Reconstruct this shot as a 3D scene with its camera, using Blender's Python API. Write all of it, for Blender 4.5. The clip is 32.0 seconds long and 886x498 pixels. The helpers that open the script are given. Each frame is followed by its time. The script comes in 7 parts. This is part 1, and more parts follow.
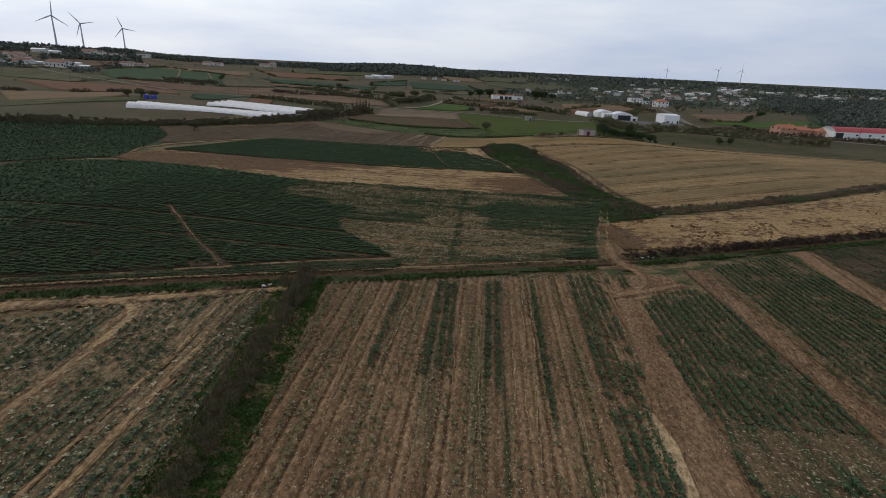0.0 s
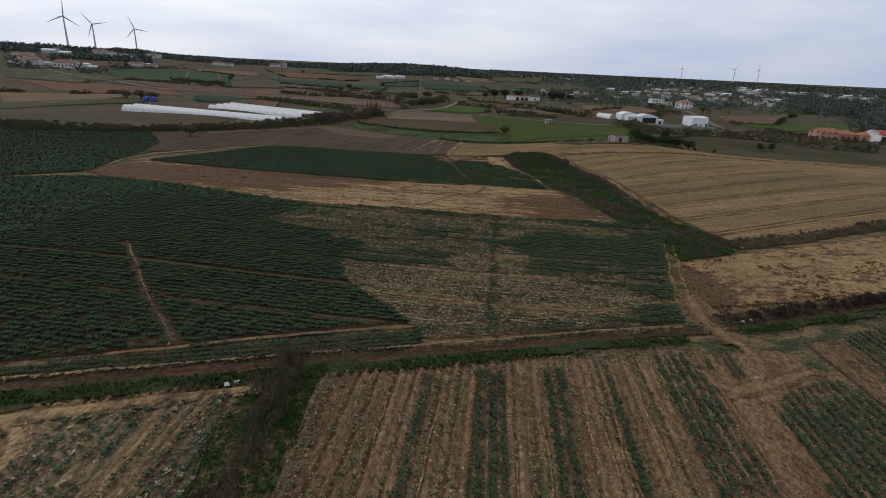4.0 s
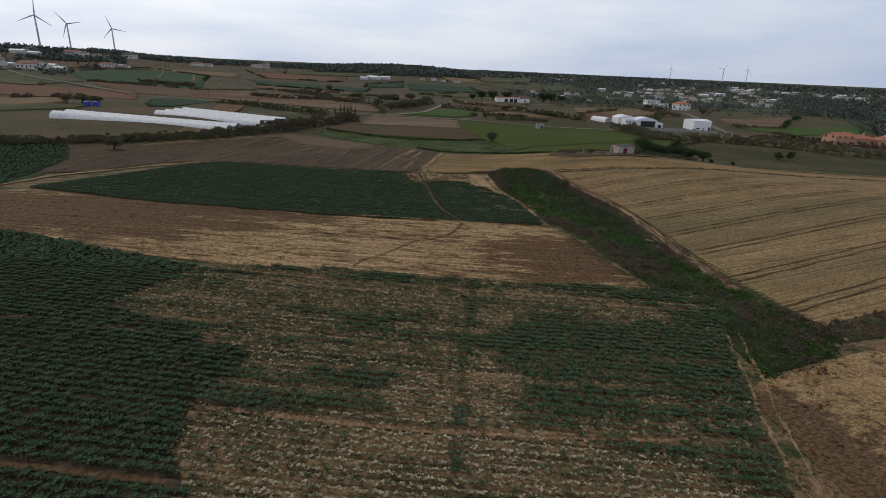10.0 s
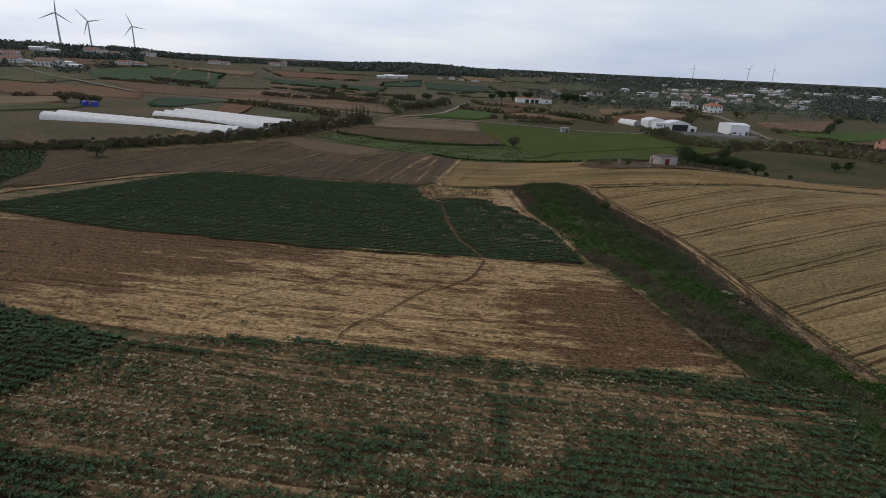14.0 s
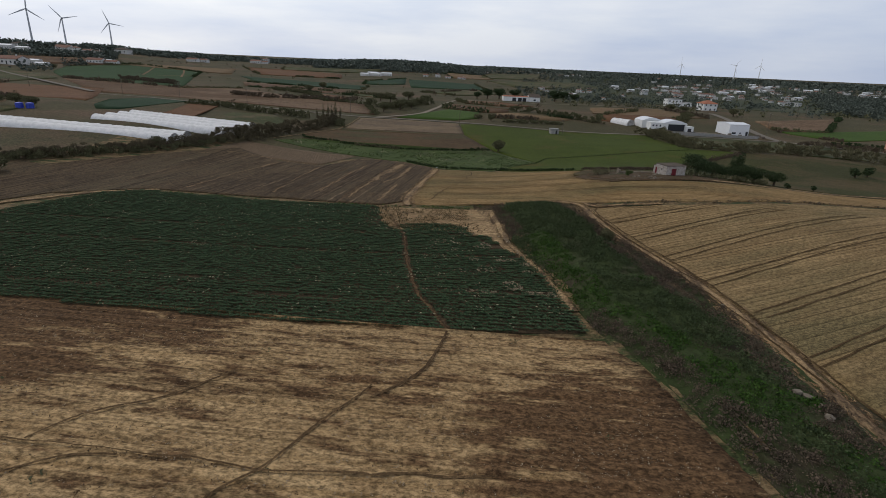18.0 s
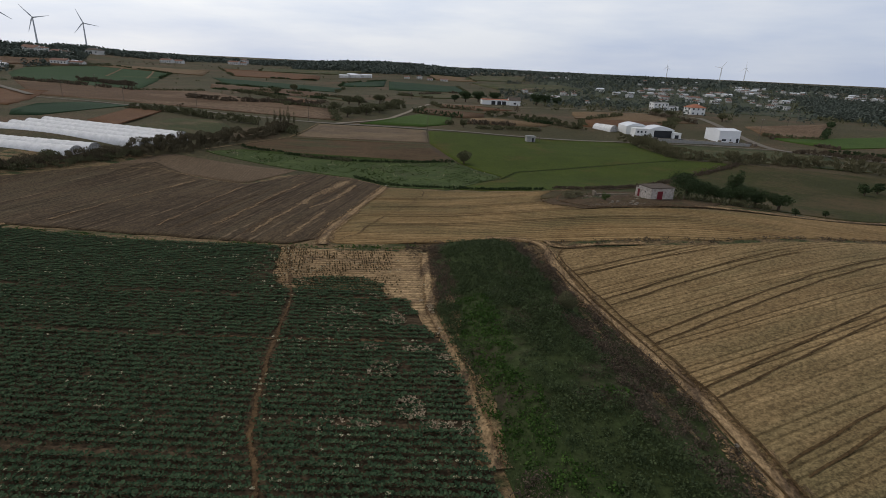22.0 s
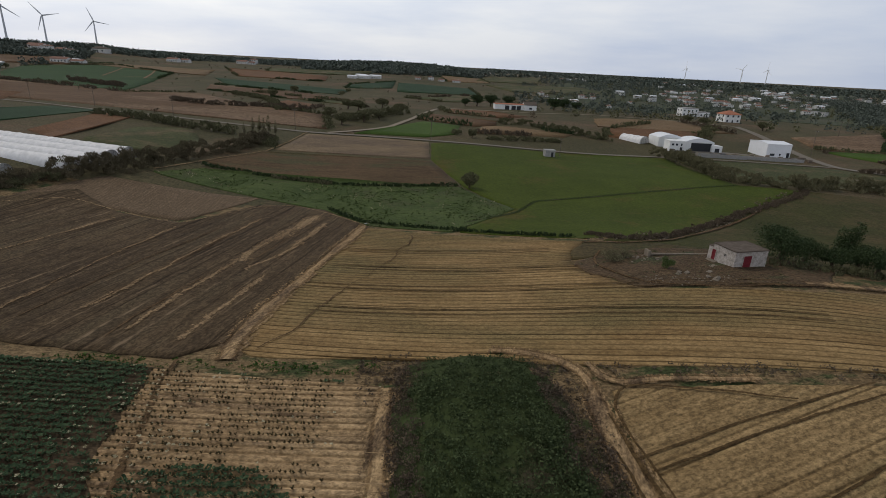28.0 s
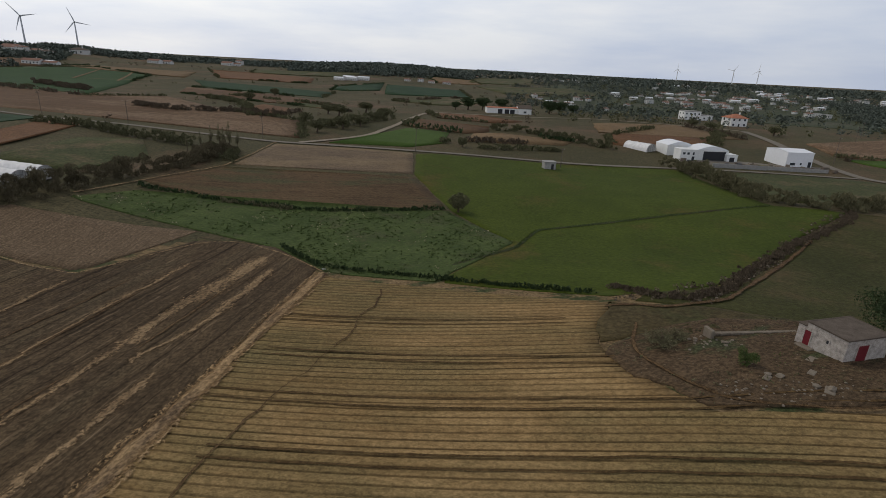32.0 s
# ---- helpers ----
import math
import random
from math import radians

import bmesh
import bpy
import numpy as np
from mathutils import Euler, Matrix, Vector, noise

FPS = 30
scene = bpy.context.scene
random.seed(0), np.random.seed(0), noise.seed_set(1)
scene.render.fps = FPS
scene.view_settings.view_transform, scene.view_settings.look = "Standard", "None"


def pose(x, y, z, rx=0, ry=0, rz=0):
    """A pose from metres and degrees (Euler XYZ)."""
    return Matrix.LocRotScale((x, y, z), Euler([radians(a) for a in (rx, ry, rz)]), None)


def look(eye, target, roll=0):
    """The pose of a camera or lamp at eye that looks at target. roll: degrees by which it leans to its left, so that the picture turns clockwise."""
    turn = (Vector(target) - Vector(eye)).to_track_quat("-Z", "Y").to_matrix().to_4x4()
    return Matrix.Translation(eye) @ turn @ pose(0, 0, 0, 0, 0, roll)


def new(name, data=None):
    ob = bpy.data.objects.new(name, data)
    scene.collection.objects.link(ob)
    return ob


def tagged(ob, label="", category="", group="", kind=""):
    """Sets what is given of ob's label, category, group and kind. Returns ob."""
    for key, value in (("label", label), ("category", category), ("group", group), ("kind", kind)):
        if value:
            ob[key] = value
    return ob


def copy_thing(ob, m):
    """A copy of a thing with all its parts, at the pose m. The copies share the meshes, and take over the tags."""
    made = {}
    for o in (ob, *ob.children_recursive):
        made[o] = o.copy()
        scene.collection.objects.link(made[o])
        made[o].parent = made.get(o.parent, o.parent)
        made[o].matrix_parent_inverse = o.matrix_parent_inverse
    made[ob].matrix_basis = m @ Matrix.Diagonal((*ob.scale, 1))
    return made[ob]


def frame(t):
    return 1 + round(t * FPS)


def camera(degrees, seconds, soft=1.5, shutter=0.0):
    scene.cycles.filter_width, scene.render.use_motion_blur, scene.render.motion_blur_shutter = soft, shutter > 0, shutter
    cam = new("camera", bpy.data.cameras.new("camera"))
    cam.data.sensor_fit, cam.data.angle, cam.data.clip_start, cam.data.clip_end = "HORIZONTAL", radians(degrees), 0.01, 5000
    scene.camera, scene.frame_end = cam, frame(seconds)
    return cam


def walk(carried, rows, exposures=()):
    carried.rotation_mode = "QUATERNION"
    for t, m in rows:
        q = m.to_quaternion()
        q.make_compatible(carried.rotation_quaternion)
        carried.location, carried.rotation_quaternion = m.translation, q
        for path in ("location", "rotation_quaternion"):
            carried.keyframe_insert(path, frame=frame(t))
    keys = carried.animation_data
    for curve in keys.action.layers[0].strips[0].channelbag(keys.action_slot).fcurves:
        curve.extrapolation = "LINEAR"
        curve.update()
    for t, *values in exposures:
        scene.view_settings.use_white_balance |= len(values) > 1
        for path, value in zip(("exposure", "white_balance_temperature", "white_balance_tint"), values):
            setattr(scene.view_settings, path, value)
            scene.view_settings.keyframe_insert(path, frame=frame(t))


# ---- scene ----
# the camera and its walk
cam = camera(80.15, 32.0, soft=0.8)
PATH = [
    (0.0, pose(0.001, 0.001, 25.001, 70.778, -2.614, 0.613)),
    (0.5, pose(0.178, 2.548, 25.070, 70.785, -2.601, 0.744)),
    (1.0, pose(0.228, 5.124, 25.152, 70.795, -2.586, 0.998)),
    (1.5, pose(-0.077, 7.649, 25.207, 70.777, -2.553, 1.227)),
    (2.0, pose(-0.712, 10.083, 25.150, 70.716, -2.549, 1.686)),
    (2.5, pose(-1.419, 12.489, 25.058, 70.715, -2.557, 1.862)),
    (3.0, pose(-2.098, 14.770, 25.010, 70.707, -2.530, 1.910)),
    (3.5, pose(-2.683, 17.155, 24.948, 70.698, -2.516, 1.854)),
    (5.5, pose(-2.931, 26.994, 24.765, 70.807, -2.455, 1.457)),
    (6.0, pose(-2.736, 29.515, 24.810, 70.797, -2.402, 1.392)),
    (6.5, pose(-2.464, 32.025, 24.883, 70.795, -2.368, 1.174)),
    (7.0, pose(-2.081, 34.649, 24.932, 70.812, -2.357, 0.970)),
    (7.5, pose(-1.679, 37.275, 24.937, 70.822, -2.348, 0.812)),
    (8.0, pose(-1.266, 39.982, 24.909, 70.813, -2.372, 0.651)),
    (8.5, pose(-0.815, 42.640, 24.824, 70.822, -2.410, 0.625)),
    (9.0, pose(-0.275, 45.293, 24.722, 70.839, -2.438, 0.639)),
    (9.5, pose(0.334, 48.007, 24.713, 70.810, -2.398, 0.623)),
    (10.0, pose(0.961, 50.665, 24.663, 70.802, -2.395, 0.645)),
    (10.5, pose(1.703, 53.243, 24.563, 70.801, -2.426, 0.662)),
    (11.0, pose(2.384, 55.818, 24.478, 70.776, -2.465, 1.206)),
    (11.5, pose(2.502, 58.363, 24.443, 70.740, -2.513, 1.616)),
    (12.0, pose(2.192, 60.538, 24.403, 70.706, -2.533, 2.207)),
    (12.5, pose(1.646, 62.718, 24.449, 70.685, -2.510, 2.586)),
    (13.0, pose(1.193, 64.882, 24.550, 70.637, -2.486, 2.682)),
    (13.5, pose(0.752, 67.261, 24.659, 70.625, -2.553, 2.559)),
    (14.0, pose(0.479, 69.829, 24.742, 70.596, -2.584, 2.525)),
    (14.5, pose(0.248, 72.447, 24.757, 70.559, -2.577, 2.439)),
    (16.5, pose(1.449, 83.785, 24.606, 70.488, -2.497, 1.628)),
    (17.0, pose(2.146, 86.735, 24.641, 70.423, -2.458, 1.495)),
    (17.5, pose(3.038, 89.799, 24.564, 70.401, -2.436, 1.392)),
    (18.0, pose(4.018, 92.908, 24.373, 70.392, -2.434, 1.306)),
    (18.5, pose(5.095, 96.107, 24.206, 70.413, -2.430, 1.139)),
    (19.0, pose(6.315, 99.235, 24.186, 70.448, -2.465, 0.962)),
    (19.5, pose(7.643, 102.368, 24.214, 70.457, -2.475, 0.883)),
    (20.0, pose(9.005, 105.443, 24.234, 70.503, -2.486, 0.698)),
    (20.5, pose(10.237, 108.576, 24.274, 70.543, -2.508, 0.407)),
    (21.0, pose(11.545, 111.666, 24.300, 70.576, -2.535, 0.218)),
    (21.5, pose(12.823, 114.787, 24.312, 70.598, -2.555, 0.158)),
    (22.0, pose(13.966, 117.966, 24.437, 70.622, -2.566, 0.112)),
    (22.5, pose(15.093, 121.192, 24.625, 70.625, -2.566, 0.130)),
    (23.0, pose(16.205, 124.353, 24.696, 70.629, -2.598, 0.217)),
    (23.5, pose(17.331, 127.437, 24.631, 70.645, -2.630, 0.252)),
    (24.0, pose(18.426, 130.447, 24.589, 70.682, -2.646, 0.167)),
    (24.5, pose(19.342, 133.541, 24.657, 70.692, -2.699, 0.296)),
    (25.0, pose(19.837, 136.490, 24.670, 70.685, -2.749, 0.464)),
    (25.5, pose(20.012, 139.144, 24.694, 70.669, -2.778, 1.033)),
    (27.5, pose(17.802, 150.092, 25.098, 70.551, -2.863, 1.655)),
    (28.0, pose(17.228, 152.988, 25.158, 70.569, -2.845, 1.605)),
    (28.5, pose(16.735, 155.949, 25.248, 70.603, -2.857, 1.523)),
    (29.0, pose(16.393, 158.976, 25.279, 70.612, -2.838, 1.462)),
    (29.5, pose(16.173, 162.015, 25.295, 70.610, -2.847, 1.321)),
    (30.0, pose(16.195, 165.128, 25.289, 70.642, -2.830, 1.130)),
    (30.5, pose(16.637, 168.286, 25.192, 70.672, -2.817, 0.964)),
    (31.0, pose(17.178, 171.636, 24.995, 70.714, -2.811, 0.796)),
    (31.5, pose(17.810, 175.084, 25.020, 70.739, -2.788, 0.694)),
    (32.0, pose(18.584, 178.607, 25.056, 70.738, -2.767, 0.731)),
]
walk(cam, PATH, exposures=[(0, -0.03, 6600, 10), (10, -0.03, 6600, 10), (18, -0.03, 6700, 10), (28, -0.04, 6900, 10), (32, -0.05, 6950, 10)])

# world and sun: bright overcast with thin cloud streaks
world = bpy.data.worlds.new("sky")
scene.world = world
world.use_nodes = True
wn, wl = world.node_tree.nodes, world.node_tree.links
wn.clear()
w_out = wn.new("ShaderNodeOutputWorld")
w_bg = wn.new("ShaderNodeBackground")
w_sky = wn.new("ShaderNodeTexSky")
w_sky.sky_type, w_sky.sun_disc = "NISHITA", False
w_sky.sun_elevation, w_sky.sun_rotation = radians(48), radians(-50)
w_sky.air_density, w_sky.dust_density, w_sky.ozone_density = 1.0, 2.0, 1.5
w_co = wn.new("ShaderNodeTexCoord")
w_map = wn.new("ShaderNodeMapping")
w_map.inputs["Scale"].default_value = (1.6, 1.6, 9.0)
w_map.inputs["Rotation"].default_value = (0, 0.03, 0.4)
w_no = wn.new("ShaderNodeTexNoise")
w_no.inputs["Scale"].default_value, w_no.inputs["Detail"].default_value, w_no.inputs["Roughness"].default_value = 1.7, 6, 0.55
w_ramp = wn.new("ShaderNodeValToRGB")
w_ramp.color_ramp.elements[0].position, w_ramp.color_ramp.elements[1].position = 0.30, 0.66
w_col = wn.new("ShaderNodeValToRGB")
w_col.color_ramp.elements[0].position, w_col.color_ramp.elements[0].color = 0.0, (6.5, 7.35, 9.1, 1)
w_col.color_ramp.elements[1].position, w_col.color_ramp.elements[1].color = 1.0, (9.35, 9.65, 10.2, 1)
w_mix = wn.new("ShaderNodeMix")
w_mix.data_type = "RGBA"
w_mix.inputs["Factor"].default_value = 0.82
wl.new(w_co.outputs["Generated"], w_map.inputs["Vector"])
wl.new(w_map.outputs["Vector"], w_no.inputs["Vector"])
wl.new(w_no.outputs["Fac"], w_ramp.inputs["Fac"])
wl.new(w_ramp.outputs["Color"], w_col.inputs["Fac"])
wl.new(w_sky.outputs["Color"], w_mix.inputs["A"])
wl.new(w_col.outputs["Color"], w_mix.inputs["B"])
# the cloud is thick and grey overhead and thin and bright towards the horizon
w_sep = wn.new("ShaderNodeSeparateXYZ")
wl.new(w_co.outputs["Generated"], w_sep.inputs["Vector"])
w_high = wn.new("ShaderNodeValToRGB")
w_high.color_ramp.elements[0].position, w_high.color_ramp.elements[0].color = 0.24, (1.04, 1.04, 1.04, 1)
w_low = w_high.color_ramp.elements.new(0.0)
w_low.color = (0.86, 0.90, 0.96, 1)
w_low2 = w_high.color_ramp.elements.new(0.10)
w_low2.color = (1.03, 1.03, 1.03, 1)
w_top = w_high.color_ramp.elements[len(w_high.color_ramp.elements) - 1]
w_top.position, w_top.color = 0.75, (0.43, 0.45, 0.48, 1)
wl.new(w_sep.outputs["Z"], w_high.inputs["Fac"])
w_mul = wn.new("ShaderNodeMix")
w_mul.data_type, w_mul.blend_type = "RGBA", "MULTIPLY"
w_mul.inputs["Factor"].default_value = 1.0
wl.new(w_mix.outputs["Result"], w_mul.inputs["A"])
wl.new(w_high.outputs["Color"], w_mul.inputs["B"])
# brighter on the side where the sun stands behind the cloud
w_side = wn.new("ShaderNodeValToRGB")
w_side.color_ramp.elements[0].position, w_side.color_ramp.elements[0].color = 0.2, (1.14, 1.13, 1.12, 1)
w_side.color_ramp.elements[1].position, w_side.color_ramp.elements[1].color = 0.8, (0.79, 0.82, 0.88, 1)
w_half = wn.new("ShaderNodeMath")
w_half.operation = "MULTIPLY_ADD"
w_half.inputs[1].default_value, w_half.inputs[2].default_value = 0.5, 0.5
wl.new(w_sep.outputs["X"], w_half.inputs[0])
wl.new(w_half.outputs[0], w_side.inputs["Fac"])
w_tone = wn.new("ShaderNodeMix")
w_tone.data_type, w_tone.blend_type = "RGBA", "MULTIPLY"
w_tone.inputs["Factor"].default_value = 1.0
wl.new(w_mul.outputs["Result"], w_tone.inputs["A"])
wl.new(w_side.outputs["Color"], w_tone.inputs["B"])
wl.new(w_tone.outputs["Result"], w_bg.inputs["Color"])
w_bg.inputs["Strength"].default_value = 0.10
wl.new(w_bg.outputs["Background"], w_out.inputs["Surface"])
sun = new("sun", bpy.data.lights.new("sun", "SUN"))
sun.data.energy, sun.data.angle, sun.data.color = 0.85, radians(10), (1.0, 0.94, 0.84)
sun.matrix_world = look((0, 0, 0), (0.5, -0.42, -0.74))


# ---- materials ----
def nodes_of(name, rough=0.9, spec=0.2):
    m = bpy.data.materials.new(name)
    m.use_nodes = True
    b = m.node_tree.nodes["Principled BSDF"]
    b.inputs["Roughness"].default_value = rough
    b.inputs["Specular IOR Level"].default_value = spec
    return m, m.node_tree.nodes, m.node_tree.links, b


def noise_node(n, l, vec, scale, detail=4, rough=0.6):
    t = n.new("ShaderNodeTexNoise")
    t.inputs["Scale"].default_value, t.inputs["Detail"].default_value, t.inputs["Roughness"].default_value = scale, detail, rough
    if vec is not None:
        l.new(vec, t.inputs["Vector"])
    return t.outputs["Fac"]


def ramp(n, l, fac, stops):
    r = n.new("ShaderNodeValToRGB")
    e = r.color_ramp.elements
    while len(e) < len(stops):
        e.new(0.5)
    for k, (p, c) in enumerate(stops):
        e[k].position, e[k].color = p, (*c, 1)
    l.new(fac, r.inputs["Fac"])
    return r.outputs["Color"]


def mix(n, l, fac, a, b, kind="MIX"):
    x = n.new("ShaderNodeMix")
    x.data_type, x.blend_type = "RGBA", kind
    for sock, v in (("Factor", fac), ("A", a), ("B", b)):
        if isinstance(v, (int, float)):
            x.inputs[sock].default_value = v
        elif isinstance(v, tuple):
            x.inputs[sock].default_value = (*v, 1)
        else:
            l.new(v, x.inputs[sock])
    return x.outputs["Result"]


def maths(n, l, op, a, b=0.0):
    x = n.new("ShaderNodeMath")
    x.operation = op
    for k, v in enumerate((a, b)):
        if isinstance(v, (int, float)):
            x.inputs[k].default_value = v
        else:
            l.new(v, x.inputs[k])
    return x.outputs[0]


def placed(n, l, angle=0.0, scale=(1, 1, 1)):
    """World position turned so that x runs along the rows."""
    g = n.new("ShaderNodeNewGeometry")
    r = n.new("ShaderNodeVectorRotate")
    r.rotation_type = "Z_AXIS"
    r.inputs["Angle"].default_value = radians(-angle)
    l.new(g.outputs["Position"], r.inputs["Vector"])
    m = n.new("ShaderNodeMapping")
    m.inputs["Scale"].default_value = scale
    l.new(r.outputs["Vector"], m.inputs["Vector"])
    return m.outputs["Vector"]


def bump(n, l, b, height, strength=0.5, distance=0.1):
    k = n.new("ShaderNodeBump")
    k.inputs["Strength"].default_value, k.inputs["Distance"].default_value = strength, distance
    l.new(height, k.inputs["Height"])
    l.new(k.outputs["Normal"], b.inputs["Normal"])


def tone(c, k):
    return tuple(min(1, v * k) for v in c)


def soil_mat(name, a, c, angle=0.0, patch=None, patch_at=(0.52, 0.62), patch_scale=0.06, streak=0.5, grain=3.0, rows=0.0, row_shade=0.4, row_width=0.2, cell_var=0.0, speck=None, speck_at=(0.62, 0.66), grain_lo=0.4, patch_stretch=0.35, patch_wide=0.0, row_vary=0.0, lines=0.0, pale_lines=None, edge=False, wheel=0.0, blotch=0.22, grit=0.75, blobs=(), edge_at=0.55):
    """Soil or stubble: two tones a and c streaked along the rows, a second cover in patches, furrow lines every rows
    metres with their shade painted in.
    """
    a, c = ((v[0] * 1.03, v[1] * 0.985, v[2] * 0.87) for v in (a, c))
    m, n, l, b = nodes_of(name, 0.95, 0.1)
    p = placed(n, l, angle)
    ps = placed(n, l, angle, (0.09, 1.0, 1.0))
    fine = noise_node(n, l, p, grain, 6, 0.72)
    long_ = noise_node(n, l, ps, 0.75, 5, 0.65)
    big = noise_node(n, l, p, 0.045, 4, 0.6)
    f = maths(n, l, "ADD", maths(n, l, "MULTIPLY", fine, 1 - streak), maths(n, l, "MULTIPLY", long_, streak))
    mid = noise_node(n, l, placed(n, l, angle, (0.5, 1.0, 1.0)), 0.9, 5, 0.7)
    f = maths(n, l, "ADD", maths(n, l, "MULTIPLY", f, 0.8 - blotch), maths(n, l, "MULTIPLY", big, 0.2))
    f = maths(n, l, "ADD", f, maths(n, l, "MULTIPLY", mid, blotch))
    col = ramp(n, l, f, [(grain_lo, a), (0.5, tuple((x + y) / 2 for x, y in zip(a, c))), (0.6, c)])
    if patch:
        pp = placed(n, l, angle, (patch_stretch, 1.0, 1.0))
        big2 = noise_node(n, l, pp, patch_scale, 7, 0.68)
        if patch_wide:
            big2 = maths(n, l, "ADD", maths(n, l, "MULTIPLY", big2, 1 - patch_wide), maths(n, l, "MULTIPLY", noise_node(n, l, pp, patch_scale * 0.12, 3), patch_wide))
        for bx, by, rx, ry in blobs:
            g = n.new("ShaderNodeNewGeometry")
            mp = n.new("ShaderNodeMapping")
            mp.inputs["Location"].default_value, mp.inputs["Scale"].default_value = (-bx / rx, -by / ry, 0), (1 / rx, 1 / ry, 0)
            ln_ = n.new("ShaderNodeVectorMath")
            ln_.operation = "LENGTH"
            l.new(g.outputs["Position"], mp.inputs["Vector"])
            l.new(mp.outputs["Vector"], ln_.inputs[0])
            big2 = maths(n, l, "ADD", big2, maths(n, l, "MULTIPLY", maths(n, l, "MAXIMUM", maths(n, l, "SUBTRACT", 1.0, ln_.outputs["Value"]), 0.0), 0.25))
        col = mix(n, l, ramp(n, l, big2, [(patch_at[0], (0, 0, 0)), (patch_at[1], (1, 1, 1))]), col, mix(n, l, ramp(n, l, fine, [(0.35, (0, 0, 0)), (0.65, (1, 1, 1))]), tone(patch, 0.6), tone(patch, 1.5)))
    if rows:
        sx = n.new("ShaderNodeSeparateXYZ")
        l.new(p, sx.inputs["Vector"])
        wob = noise_node(n, l, placed(n, l, angle, (0.06, 0.0, 0.0)), 1.0, 2)
        v = maths(n, l, "ADD", maths(n, l, "DIVIDE", sx.outputs["Y"], rows), maths(n, l, "MULTIPLY", maths(n, l, "SUBTRACT", wob, 0.5), 0.3))
        v = maths(n, l, "ADD", v, 0.5)
        cell = maths(n, l, "FLOOR", v)
        off = maths(n, l, "ABSOLUTE", maths(n, l, "SUBTRACT", maths(n, l, "SUBTRACT", v, cell), 0.5))
        wn_ = n.new("ShaderNodeTexWhiteNoise")
        wn_.noise_dimensions = "1D"
        l.new(cell, wn_.inputs["W"])
        depth = maths(n, l, "ADD", maths(n, l, "MULTIPLY", wn_.outputs["Value"], 0.6), maths(n, l, "MULTIPLY", long_, 0.9))
        if row_vary:
            depth = maths(n, l, "ADD", maths(n, l, "MULTIPLY", maths(n, l, "POWER", wn_.outputs["Value"], 1.0 + 2 * row_vary), 1.2), maths(n, l, "MULTIPLY", maths(n, l, "SUBTRACT", long_, 0.35), 0.9))
            depth = maths(n, l, "MAXIMUM", depth, 0.0)
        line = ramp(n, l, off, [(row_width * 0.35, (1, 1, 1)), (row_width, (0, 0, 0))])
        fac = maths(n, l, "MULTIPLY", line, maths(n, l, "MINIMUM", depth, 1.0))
        if cell_var:
            wn2 = n.new("ShaderNodeTexWhiteNoise")
            wn2.noise_dimensions = "1D"
            l.new(maths(n, l, "FLOOR", maths(n, l, "ADD", v, 0.5)), wn2.inputs["W"])
            k2 = maths(n, l, "ADD", maths(n, l, "MULTIPLY", wn2.outputs["Value"], 2 * cell_var), 1 - cell_var)
            col = mix(n, l, 1.0, col, k2, "MULTIPLY")
        # shade down in the furrows, multiplied into the soil colour
        col = mix(n, l, fac, col, mix(n, l, 1.0, col, (row_shade, row_shade * 0.96, row_shade * 0.9), "MULTIPLY"))
    if speck:
        sp = noise_node(n, l, p, 4.5, 3, 0.6)
        col = mix(n, l, ramp(n, l, sp, [(speck_at[0], (0, 0, 0)), (speck_at[1], (1, 1, 1))]), col, speck)
    if grit:
        small = noise_node(n, l, placed(n, l, angle, (0.6, 1.0, 1.0)), 3.2, 4, 0.75)
        k3 = ramp(n, l, small, [(0.38, (1 - grit * 0.55,) * 3), (0.5, (1.0,) * 3), (0.62, (1 + grit * 0.55,) * 3)])
        col = mix(n, l, 1.0, col, k3, "MULTIPLY")
    if lines:
        thin = noise_node(n, l, placed(n, l, angle, (0.012, 1.0, 0.0)), 1.5, 3, 0.6)
        col = mix(n, l, ramp(n, l, thin, [(0.36, (lines,) * 3), (0.44, (0, 0, 0))]), col, mix(n, l, 1.0, col, (0.42, 0.4, 0.38), "MULTIPLY"))
        if pale_lines:
            broken = maths(n, l, "MULTIPLY", ramp(n, l, thin, [(0.60, (0, 0, 0)), (0.66, (1, 1, 1))]), ramp(n, l, mid, [(0.42, (0, 0, 0)), (0.58, (1, 1, 1))]))
            col = mix(n, l, broken, col, mix(n, l, fine, tone(pale_lines, 0.7), tone(pale_lines, 1.3)))
    if wheel or edge:
        at_ = n.new("ShaderNodeAttribute")
        at_.attribute_name = "across"
        side = maths(n, l, "ABSOLUTE", at_.outputs["Fac"])
    if wheel:
        rut = ramp(n, l, maths(n, l, "ABSOLUTE", maths(n, l, "SUBTRACT", maths(n, l, "ADD", side, maths(n, l, "MULTIPLY", maths(n, l, "SUBTRACT", long_, 0.5), 0.25)), 0.5)), [(0.08, (wheel,) * 3), (0.2, (0, 0, 0))])
        col = mix(n, l, rut, col, mix(n, l, 1.0, col, (0.5, 0.46, 0.42), "MULTIPLY"))
    l.new(col, b.inputs["Base Color"])
    bump(n, l, b, f, 0.6, 0.12)
